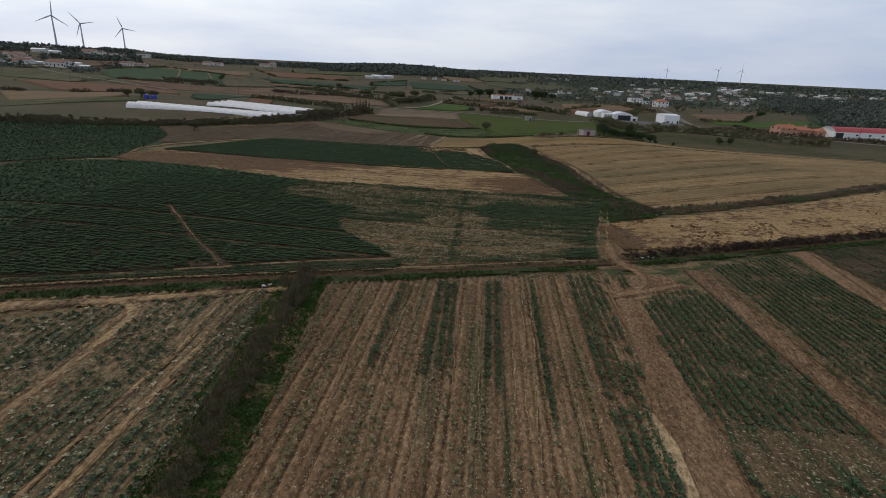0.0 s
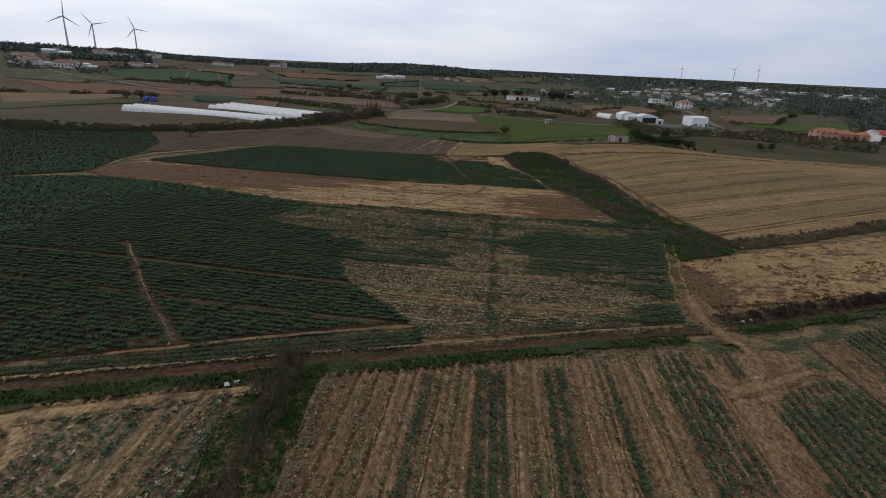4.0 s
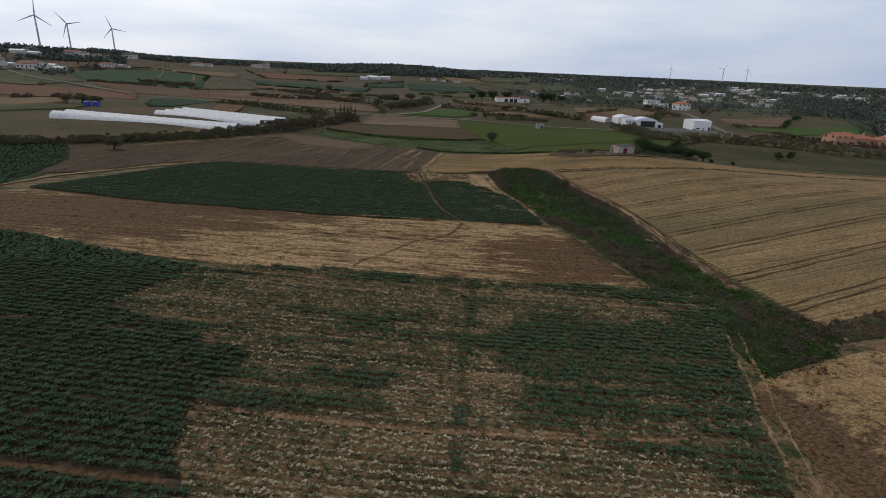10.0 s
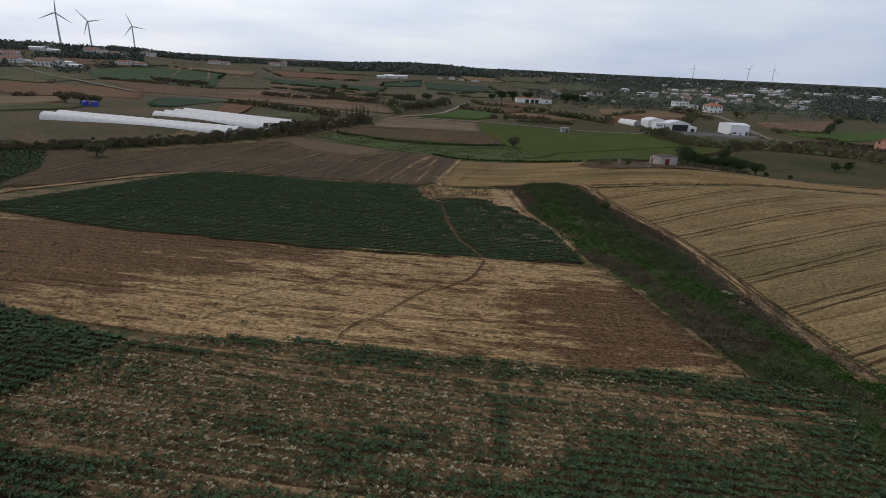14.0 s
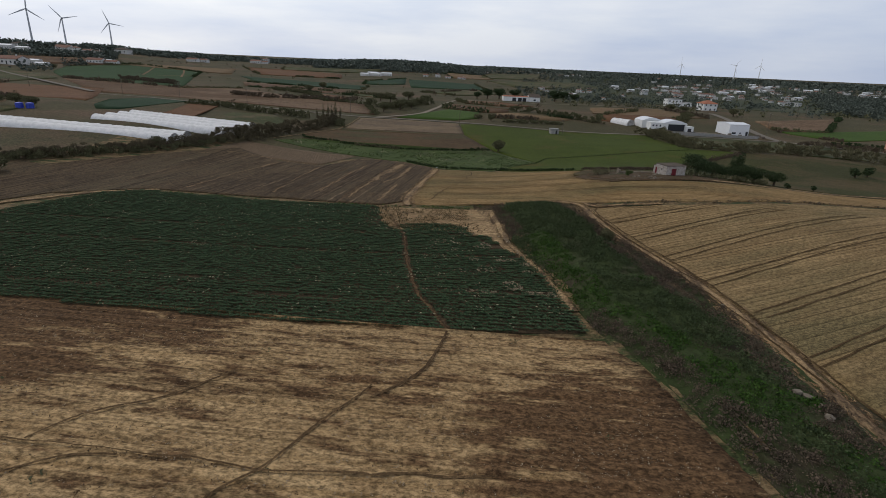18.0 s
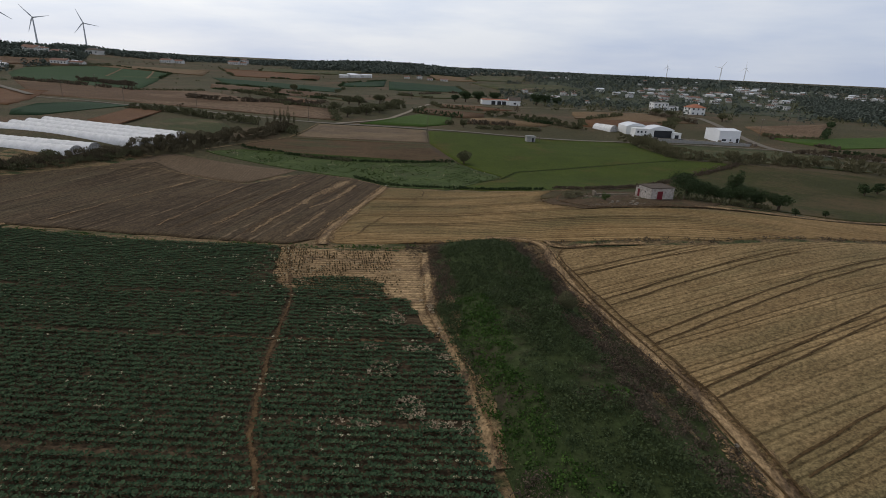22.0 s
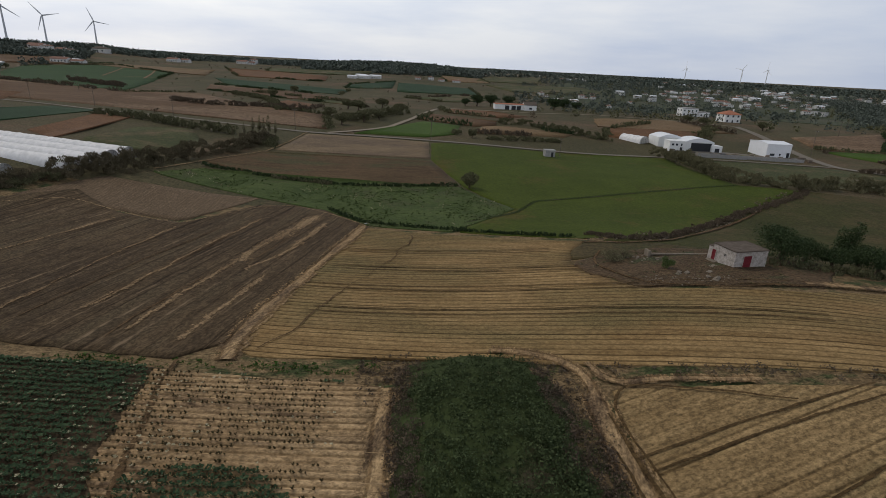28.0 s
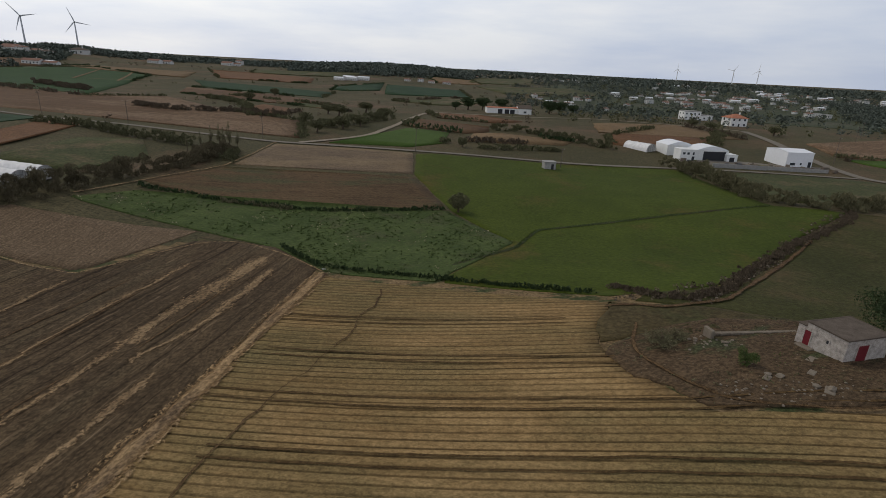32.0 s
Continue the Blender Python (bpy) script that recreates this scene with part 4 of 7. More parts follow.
strip("earth_track", [(22, 201), (26, 200.2), (28.2, 199), (29.9, 197.3), (30.6, 195.1), (30.9, 192)], 1.6, M_path, "rutted track bending round a bramble mound", lift=0.28, dip=0.08)
strip("earth_track", [(31.3, 198), (31.7, 195.6), (33, 194.4), (37, 194.9), (46, 194.6)], 1.2, M_path, "rutted earth bend at a field corner", lift=0.26, dip=0.08)
strip("earth_track", [(-44, 45.3), (-34.4, 48), (-31, 48), (-29.5, 46.6), (-29.2, 44.5), (-29.3, 40), (-29.8, 30), (-30.5, 12)], 2.0, M_path, "curving wheel track through thin cabbages", lift=0.22, dip=0.08)
strip("earth_track", [(20, 64), (20.2, 60), (21, 58.2), (24.3, 59.2), (26.2, 62), (27, 66), (25.8, 68.3)], 1.7, M_earth, "turning loop of bare earth at a headland", lift=0.24, dip=0.06)
strip("earth_track", [(20.5, 57.5), (24, 58.9), (27.4, 60.8), (31.5, 62.5)], 1.7, M_earth, "bare earth crossing below crop rows", lift=0.24, dip=0.06)
strip("earth_track", [(-31, 56.9), (-25.8, 59), (-18.6, 62.2), (-10.8, 65.1), (-4.6, 66.7), (8.2, 70.4), (16, 73), (24, 76.6)], 0.4, M_track, "narrow brown field path along crop rows", lift=0.22)
strip("earth_track", [(-20.4, 53), (-20.8, 40), (-21.5, 24), (-22, 8)], 1.3, M_path, "pale wheel track through a cabbage field", lift=0.22)
strip("earth_track", [(-22.6, 49.5), (-22.4, 39.4), (-23.2, 30), (-24, 8)], 0.8, M_path, "second wheel track through a cabbage field", lift=0.22)
strip("field_path", [(-75, 78.8), (-50, 77.4), (-36.5, 76.9), (-27, 76.1), (-14.9, 75.6)], 0.6, M_crack, "narrow brown path along cabbage rows", lift=0.2)
strip("field_path", [(-14, 74.3), (-10.3, 73.8), (-4.2, 73.1), (4.2, 72.5), (12.6, 72.5), (22.6, 76.4)], 0.8, M_streakwide, "pale trodden line across cut rows", lift=0.24)
strip("field_path", [(-44, 69.2), (-29.4, 67.9), (-22, 67.7), (-14.4, 67.1), (-9, 66.6)], 0.6, M_crack, "narrow brown path along cabbage rows", lift=0.2)
strip("field_path", [(-13.5, 82.8), (-12.3, 82.6), (-1.9, 81.9), (10.4, 81.9), (19.5, 82.3)], 0.9, M_earth, "reddish bare line between cut rows", lift=0.2)
strip("field_path", [(-70, 95.7), (-26.7, 92.9), (-16, 91.9)], 0.4, M_earth, "narrow brown path along cabbage rows", lift=0.2)
for ly in (165.1, 176.1):
    strip("field_path", [(-40, ly - 0.6), (-17, ly - 0.3), (-3.2, ly), (10.6, ly + 0.1)], 0.45, M_crack, "narrow brown line between cabbage rows", lift=0.22, wobble=0.5)
strip("bare_gap", [(-44.5, 82.7), (-38, 74), (-33, 67.3), (-28.3, 61.9), (-26.6, 59)], 0.4, M_streak, "pale bare line through dark cabbages", lift=0.24)
strip("earth_track", [(-82, 129), (-88, 152), (-86, 166), (-76, 184), (-68, 196), (-58, 202)], 2.0, M_path, "pale farm lane round a cabbage field", lift=0.2)
strip("soil_crack", [(-9.1, 198.2), (-8.8, 194.3), (-6.8, 188.4), (-5.4, 183.2), (-4.1, 179), (-3.2, 175.9), (-2.8, 173.3), (-2.3, 168.4), (-1.6, 162.7), (-0.6, 157), (0.8, 150), (2.6, 146), (4.4, 141)], 0.55, M_crack, "winding bare washout through cabbages", lift=0.22)
strip("soil_crack", [(4.4, 140.5), (3.5, 136), (2.9, 133.5), (0.5, 130), (-1.5, 128)], 0.26, M_rill, "dark washed-out crack in bare soil", lift=0.31)
strip("headland", [(12.2, 194), (13, 182), (13.9, 172), (17.2, 158), (18.6, 147)], 2.2, M_path, "sandy strip between cabbages and a bank", lift=0.24)
strip("road", [(-226.4, 427.0), (-150.5, 397.6), (-111.7, 393.7), (-44, 374.5), (7.4, 373.0), (59.4, 377.5), (107.4, 379.6), (150, 381), (176, 378)], 2.8, M_road, "narrow grey asphalt country road", lift=0.25, wobble=0.05, seg=3.0, category="road")
strip("earth_track", [(-62.9, 291.4), (-54.7, 315.8), (-46.5, 332.5), (-44.5, 352), (-44, 374)], 1.8, M_streak, "pale earth lane joining a country road", lift=0.25)
M_lane = plain_mat("pale_lane_gravel", (0.27, 0.225, 0.17), 0.95, 0.1, var=0.35)
strip("road", [(-36, 376), (-30.7, 380.5), (-22, 390.7), (-13.6, 403.4), (-5.4, 441.6), (-2.1, 474), (4.9, 520.7), (16, 528), (42, 526), (70, 525.4), (115, 541), (160, 527), (195, 505)], 2.6, M_lane, "pale country lane climbing past a white house", lift=0.3, wobble=0.1, seg=3.0, category="road")
strip("road", [(197, 504), (187, 445), (178, 376), (196, 352), (240, 320), (300, 300)], 4.5, M_road, "grey asphalt road past a white hall", lift=0.25, wobble=0.03, seg=3.0, category="road")
strip("earth_track", [(64, 217.5), (86, 219.5), (102, 222.3), (150, 233), (210, 250)], 2.0, M_path, "pale farm path along a meadow", lift=0.25)
strip("meadow_ditch", [(20.6, 263), (32.7, 274.6), (39.2, 288), (72.7, 302), (104, 313.5)], 0.9, M_scrubground, "dark grassy drain across a meadow", lift=0.16, crown=0.02, category="ditch")

for ln_ in ([(-1.6, 130), (-3.8, 125.9), (-6, 122.2), (-7.1, 119.4), (-9.9, 116.5), (-10.2, 113.4)], [(-45, 121.5), (-32.1, 121), (-23.1, 120.7), (-14.2, 120.2), (-7.1, 119.4), (-1.2, 119.6), (8, 120)], [(-24.1, 115), (-22.4, 117.5), (-19.9, 119.6), (-16.5, 119.7)], [(-23.1, 120.7), (-20.8, 124.5), (-16.7, 126.1), (-13.3, 131)]):
    strip("soil_crack", ln_, 0.16, M_rill, "thin dark washed-out crack in bare soil", lift=0.31, wobble=0.5)

strip("earth_track", [(41.5, 233.5), (39.6, 229), (38.7, 225.8), (39.6, 223), (41.2, 219.8), (43.5, 216.4), (52, 214.6), (66, 216.8)], 0.45, M_crack, "worn brown track curving round a yard", lift=0.3, dip=0.05)
strip("earth_track", [(40, 239.8), (43.1, 240.2), (47.4, 238.4), (56.2, 241.8), (73.8, 261), (94.9, 283)], 0.9, M_crack, "worn brown path beside a tumbled wall", lift=0.3)

# ---- crops ----
def k_keep(x, y):
    k = 1.5 - 0.9 * vnoise(x, y, 1.4, 31) ** 3
    lane = np.interp(y, [59.5, 62, 64.5, 71, 82.7], [-26.4, -28.3, -30.6, -35.9, -44.5])
    k = k - 1.4 * (np.abs(x - lane) < 0.55) * (y < 82.7) - 1.2 * (np.hypot((x + 29.4) / 1.6, (y - 59.3) / 0.9) < 1)
    for xs, ys, w, cut in (([-75, -36.5, -14.9], [78.8, 76.9, 75.6], 0.42, 1.5), ([-75, -26.7, -14.8], [96, 92.9, 91.8], 0.25, 0.8), ([-75, -29.4, -9], [71, 67.9, 66.6], 0.36, 1.3)):
        k = k - cut * (np.abs(y - np.interp(x, xs, ys)) < w)
    return np.clip(k, 0, 1)


x, y = planted(K, -3, 0.8, 0.27, k_keep, 2, jitter=0.3)
ok = (x > -95) & (y > 44)
close = ok & (x > -58) & (y < 108)
rosettes("cabbage_crop", x[close], y[close], 0.6, M_cab, "dense rows of dark green cabbage plants", 11, up=0.7, lift=0.14, seed=3, fine=True)
ok = ok & ~close
rosettes("cabbage_crop", x[ok], y[ok], 0.6, M_cab, "dense outer rows of dark green cabbages", 4, lift=0.14, seed=3)
x, y = planted(K2, 18, 0.72, 0.27, lambda x, y: 0.93 + 0 * x, 4, jitter=0.3)
rosettes("cabbage_crop", x, y, 0.52, M_cab, "rows of dark green cabbages beside a ditch", 10, up=0.7, lift=0.2, seed=5, fine=True)
x, y = planted([(-4.0, 63.9), (3.7, 65.6), (12.6, 68.0), (22.7, 71.6), (23.3, 74.0), (14.7, 71.1), (5.1, 68.4), (-4.6, 65.9)], 13, 0.72, 0.27, lambda x, y: np.clip(0.7 + 1.2 * (vnoise(x, y, 2.2, 33) - 0.45), 0, 0.95), 8, jitter=0.3)
rosettes("cabbage_crop", x, y, 0.44, M_cab, "last cabbages standing along a ditch", 9, up=0.7, lift=0.34, seed=9, fine=True)
x, y = planted(L_, -3, 0.9, 0.5, lambda x, y: 0.97 + 0 * x, 6, jitter=0.3)
ok = x > -170
rosettes("cabbage_crop", x[ok], y[ok], 0.74, M_cab, "distant rows of dark green cabbages", 5, lift=0.1, seed=7)


def green_share(x, y):
    """How green the half-harvested field is: dark to its sunny end, a green band near the middle, thin below."""
    n1, n2 = vnoise(x * 0.16, y, 1.0, 41) - 0.5, vnoise(x, y, 6, 42) - 0.5
    end = smooth(-2.0, 2.0, x - np.interp(y, [72, 78, 82, 91, 97, 104], [20, 18, 10.5, 6.2, 9, 14]) + 6 * n2)
    band = smooth(83, 84, y) * smooth(91, 88.5, y) * smooth(-1, -4, x)
    rim = smooth(107.5, 109, y) * smooth(12, 5, x) * 0.3
    return np.clip(0.20 + 0.24 * smooth(88, 94, y) + 0.7 * end * (1 - 0.55 * smooth(97, 102, y)) + 0.5 * band + rim + 0.9 * n1 + 0.4 * n2, 0.03, 1)


def bare_lines(x, y):
    b = np.abs(y - np.interp(x, [-13, 0, 19], [82.7, 81.9, 82.2])) < 0.55
    b = b | (np.abs(y - np.interp(x, [-14, -4, 4, 12.6, 22.6], [74.3, 73.1, 72.5, 72.5, 76.4])) < 0.55)
    v = y + 0.052 * x
    for c, w in ((108.3, 0.5), (106.6, 0.4), (89.5, 0.25), (94.5, 0.25)):
        b = b | (np.abs(v - c + 0.8 * (vnoise(x, y * 0, 12, 44) - 0.5)) < w)
    return b * 1.0


x, y = planted(M, -3, 0.8, 0.18, lambda x, y: 0.96 - 0.75 * bare_lines(x, y), 8, jitter=0.35)
g = green_share(x, y)
pick = np.random.default_rng(9).random(len(x))
g = np.clip(g + 0.5 * (np.abs(x - np.interp(y, [66, 74.7, 83.5, 90.7, 100.5, 110], [1.4, 2.1, 3.0, 3.3, 4.2, 5.4])) < 0.38), 0, 1)
full = g > 0.62
a = pick < g * 0.85
b = ~a & (pick < g * 0.85 + 0.26)
c = ~a & ~b
rosettes("cabbage_crop", x[a & full], y[a & full], 0.62, M_cab, "closed green cabbage rows left in a cut field", 8, up=0.6, fine=True, lift=0.14, seed=10)
rosettes("cabbage_crop", x[a & ~full], y[a & ~full], 0.44, M_cab, "green cabbage plants left in a cut field", 7, up=0.7, fine=True, lift=0.14, seed=13)
rosettes("cabbage_leaves", x[b], y[b], 0.32, M_olive_tuft, "olive cut cabbage stumps and leaves", 5, up=0.6, lift=0.13, seed=11)
rosettes("cabbage_leaves", x[c], y[c], 0.23, M_cabpale, "pale dry cabbage leaves left in rows", 5, up=0.5, lift=0.18, seed=12)


def o_keep(x, y):
    k = np.clip(1.5 - 0.9 * vnoise(x, y, 1.3, 51) ** 3, 0, 1)
    k = k - 1.2 * inside(x + 0.8 * (vnoise(x, y, 1.7, 58) - 0.5), y, SANDY)
    thin = smooth(176, 182, y) * smooth(-15, -9, x) * smooth(2, -5, x)
    k = k - 0.55 * thin * (vnoise(x * 0.5, y, 1.2, 56) > 0.4)
    gone = smooth(5, 11, x) * smooth(156, 164, y)
    k = k - 1.0 * gone * (vnoise(x, y, 1.6, 52) > 0.72)
    crack = np.interp(y, [141, 146, 150, 157, 162.7, 168.4, 175.9, 183.2, 188.4, 197.8], [4.4, 2.6, 0.8, -0.6, -1.6, -2.3, -3.2, -5.4, -6.8, -9.1])
    k = k - 1.2 * (np.abs(x - crack) < 0.42)
    for c, w in ((147.3, 0.3), (151.8, 0.2), (165.1, 0.3), (176.1, 0.36), (188, 0.2)):
        k = k - 0.7 * (np.abs(y - c + 0.3 * (vnoise(x, y * 0, 14, 54) - 0.5)) < w)
    return np.clip(k, 0, 1)


x, y = planted(O, 0, 0.8, 0.25, o_keep, 14, jitter=0.25)
rosettes("cabbage_crop", x, y, 0.6, M_cab, "tidy rows of dark green cabbage plants", 8, up=0.7, fine=True, lift=0.14, seed=15)
x, y = planted(SANDY, 0, 0.8, 0.36, lambda x, y: 0.75 * smooth(9.5, 6.5, x + 0.1 * (y - 186)) * (vnoise(x, y, 2.6, 57) > 0.2) + 0.15 * (y < 180) * (vnoise(x, y, 2.0, 59) > 0.5), 24)
rosettes("cabbage_stumps", x, y, 0.21, M_stump, "dead brown cabbage stumps in sandy rows", 6, up=0.9, lift=0.24, seed=25)
x2, y2 = planted(O, 0, 0.8, 0.5, lambda x, y: np.clip((vnoise(x * 0.4, y, 1.6, 53) - 0.66) * 2.0, 0, 0.5) + 0.35 * smooth(176, 182, y) * smooth(-16, -9, x) * smooth(2, -5, x), 16)
rosettes("cabbage_leaves", x2, y2, 0.24, M_cabpale, "pale cut cabbages among green rows", 5, lift=0.3, seed=17)
x, y = planted(A, 88, 0.9, 0.32, lambda x, y: np.clip(0.8 + 1.0 * (vnoise(x, y, 5, 61) - 0.45) + 0.3 * (x > -20.3), 0.3, 0.98) * (np.abs(x + 21.3) > 0.55) * (np.abs(x + 23) > 0.4) * (np.abs(x + 29.6) > 0.9), 18)
ok = (y > 18) & (x > -70)
rosettes("cabbage_crop", x[ok][::3], y[ok][::3], 0.42, M_cab, "patchy green cabbages on pale soil", 6, lift=0.12, seed=19)
rosettes("cabbage_leaves", x[ok][1::3], y[ok][1::3], 0.38, M_olive_tuft, "olive cabbages on pale soil", 6, lift=0.12, seed=20)
rosettes("cabbage_crop", x[ok][2::3], y[ok][2::3], 0.38, M_cabmid, "grey-green cabbages on pale soil", 6, lift=0.12, seed=21)
x, y = planted(A, 88, 0.9, 0.5, lambda x, y: 0.5 * vnoise(x, y * 0.2, 1.8, 63), 21, jitter=0.3)
rosettes("cabbage_leaves", x[y > 18], y[y > 18], 0.32, M_cabpale, "pale dry outer leaves on thin cabbages", 5, lift=0.16, seed=22)
def c_rows(x, y):
    """Some rows keep many cut stems, some none."""
    v = -x * math.sin(radians(85.5)) + y * math.cos(radians(85.5))
    r = rnd2(np.floor(v / 0.75), 0, 64)
    return np.clip(0.75 * r ** 1.5 + 1.2 * (vnoise(x, y * 0.15, 1.2, 66) - 0.55), 0, 0.8)


x, y = planted(C, 85.5, 0.75, 0.26, c_rows, 26, jitter=0.35)
rosettes("cut_stems", x[y > 16][::2], y[y > 16][::2], 0.23, M_stem, "pale cut stems and leaves in brown rows", 5, up=0.4, lift=0.2, seed=23)
rosettes("cut_stems", x[y > 16][1::2], y[y > 16][1::2], 0.3, M_olive_tuft, "olive weeds and stems in brown rows", 5, up=0.6, lift=0.2, seed=29)
for k, (x0, y0, x1, y1, w, m, dens) in enumerate(((-11.9, 57, -12, 26, 0.35, M_olive_tuft, 0.7), (-10.2, 54, -10.9, 26, 0.3, M_olive_tuft, 0.5), (-8.6, 57, -9.6, 24, 0.3, M_olive_tuft, 0.4), (-4.2, 57.5, -5.9, 37, 0.22, M_cab, 0.9), (-3.3, 57.5, -5.0, 38, 0.15, M_olive_tuft, 0.6), (-1.2, 58, -2.6, 40, 0.15, M_olive_tuft, 0.5), (0.3, 59, -1.0, 37.6, 0.25, M_cab, 0.95), (1.2, 59, 0.2, 37.6, 0.25, M_cab, 0.95), (1.9, 59, 1.1, 38, 0.15, M_cab, 0.8), (3.4, 60, 2.2, 36, 0.15, M_olive_tuft, 0.4), (6.1, 60, 4.2, 35, 0.25, M_cab, 0.9), (7.1, 60, 5.1, 35, 0.22, M_cab, 0.85), (11.5, 61, 8.8, 30, 0.22, M_cab, 0.95), (12.4, 61, 9.8, 40, 0.12, M_olive_tuft, 0.5), (14.2, 62, 11.6, 24, 0.15, M_olive_tuft, 0.5))):
    rng = np.random.default_rng(70 + k)
    yy = np.repeat(np.arange(y1, y0, 0.3), 2) + rng.normal(0, 0.1, 2 * len(np.arange(y1, y0, 0.3)))
    xx = np.interp(yy, [y1, y0], [x1, x0]) + rng.uniform(-w, w, len(yy)) * 0.7
    keep = rng.random(len(xx)) < dens * np.clip(0.4 + 1.2 * vnoise(yy, yy * 0, 4, 75 + k), 0, 1) * smooth(y1 - 1, y1 + 5, yy)
    rosettes("crop_row", xx[keep], yy[keep], 0.46 if m is M_cab else 0.33, m, "long leafy green crop row in brown soil" if m is M_cab else "thin olive crop row in brown soil", 8, up=0.7, fine=True, lift=0.2, seed=80 + k, category="crop row")
for x0, y0, x1, y1, w in ((8.5, 57, 6.4, 33, 0.3), (9.7, 57, 7.2, 33, 0.3), (10.3, 54, 7.4, 28, 0.35), (-3.0, 55, -5.2, 36, 0.3), (2.6, 57, 1.5, 36, 0.22), (13.4, 60, 10.6, 24, 0.3), (4.9, 58, 3.4, 30, 0.2), (-7.2, 55, -8.0, 26, 0.25)):
    strip("soil_streak", [(x0, y0), (x0 + (x1 - x0) * 0.5, y0 + (y1 - y0) * 0.5), (x1, y1)], w, M_streak, "pale dry line between crop rows", lift=0.3, wobble=0.6, category="streak")
CG = [(16.4, 63.6), (21.2, 64.6), (19.6, 50), (17.2, 35), (15.6, 20), (12.4, 20), (13.6, 35), (14.9, 47)]
for k, (pl, ang, m, keep, gp) in enumerate(((CG, 84.5, M_cab, 0.75, 0.28), (E, 86, M_cab, 0.85, 0.28), (G, 88, M_cab, 0.85, 0.30), (I, 88, M_cab, 0.8, 0.6))):
    x, y = planted(pl, ang, 0.85, gp, lambda x, y: np.clip(keep + 0.2 - 0.9 * vnoise(x, y, 3, 90) ** 2, 0, 1), 30 + k)
    ok = (y > 20) & (x < 95) & ((y > 33) | (pl is not E) | (vnoise(x, y, 2.5, 91) > 0.5))
    rosettes("cabbage_crop", x[ok], y[ok], 0.6, m, "rows of dark green cabbage plants", 8, up=0.6, fine=True, lift=0.14, seed=40 + k)
    if pl is not CG:
        x, y = planted(pl, ang, 0.9, gp * 2, lambda x, y: np.clip((vnoise(x, y, 4, 95) - 0.55) * 1.5, 0, 0.6), 50 + k)
        ok = (y > 18) & (x < 80)
        rosettes("cabbage_leaves", x[ok], y[ok], 0.26, M_cabmid, "pale grey-green leaves among cabbage rows", 5, lift=0.16, seed=55 + k)

DB = [(22.1, 65.2), (25.2, 66.4), (24.6, 61), (22.8, 60.3)]
x, y = planted(DB, 84, 0.7, 0.28, lambda x, y: 0.9 + 0 * x, 60)
rosettes("cabbage_crop", x, y, 0.46, M_cab, "small block of green cabbages on a headland", 8, up=0.6, fine=True, lift=0.2, seed=61)

# paired wheel ruts across the ridged and bedded fields
def ruts(lines, width, apart, label, mat=M_track, lift=0.12, sink=0.0):
    for (x0, y0), (x1, y1), bow in lines:
        d = math.hypot(x1 - x0, y1 - y0)
        nx, ny = -(y1 - y0) / d, (x1 - x0) / d
        for s in (-apart / 2, apart / 2):
            ln = [(x0 + (x1 - x0) * q + nx * (s + bow * 4 * q * (1 - q)), y0 + (y1 - y0) * q + ny * (s + bow * 4 * q * (1 - q))) for q in (0, 0.2, 0.4, 0.6, 0.8, 1)]
            strip("wheel_rut", ln, width, mat, label, lift=lift, seg=1.2, wobble=0.25, category="rut")


# rut strips are not sunk; dark colour stands in for the shadow inside them
M_rut = soil_mat("shaded_rut_soil", (0.05, 0.031, 0.014), (0.11, 0.072, 0.036), 20, grain=5, edge=True, edge_at=0.75)
ruts((((32.4, 184.2), (56, 193.6), 0.2), ((34.6, 175.2), (68, 193), 0.3), ((36.4, 166.2), (84, 193), 0.6), ((38, 156.8), (100, 192), 0.5), ((40, 147.7), (105, 183.5), 0.3), ((39, 137), (110, 178), 0.3), ((40, 127.4), (112, 167.5), 0.3), ((39.2, 115.7), (110, 154), 0.3), ((39.5, 105.5), (100, 138), 0.3)), 0.22, 1.5, "dark wheel rut across a ridged field", M_rut, 0.18)
for ln_ in ([(47.5, 191.6), (38, 193.6), (34, 194.2), (32.2, 192.6), (31.9, 190), (32.8, 184.5), (34.2, 175.4), (36.2, 167), (38.2, 157), (38.9, 148), (39.4, 135), (39, 122), (39.3, 110)], [(31.2, 190), (32, 184.3), (33.3, 175.2), (35, 168), (37, 157.5)], [(30.5, 186), (31.6, 179), (33.2, 171), (36, 158), (37.6, 146), (37.8, 132)]):
    strip("wheel_rut", ln_, 0.24, M_rut, "dark curved rut along a field edge", lift=0.3, seg=1.0, wobble=0.4, category="rut")
ruts((((-2.7, 221), (40, 216.2), 0.1), ((-0.3, 229.7), (36.5, 224.6), 0.1), ((-1.3, 239.3), (34, 235.5), 0.1), ((0.5, 212.3), (60, 206.5), 0.3), ((40, 216.2), (100, 221.0), -0.8)), 0.24, 1.5, "dark wheel rut between planted beds", M_rut, 0.23)


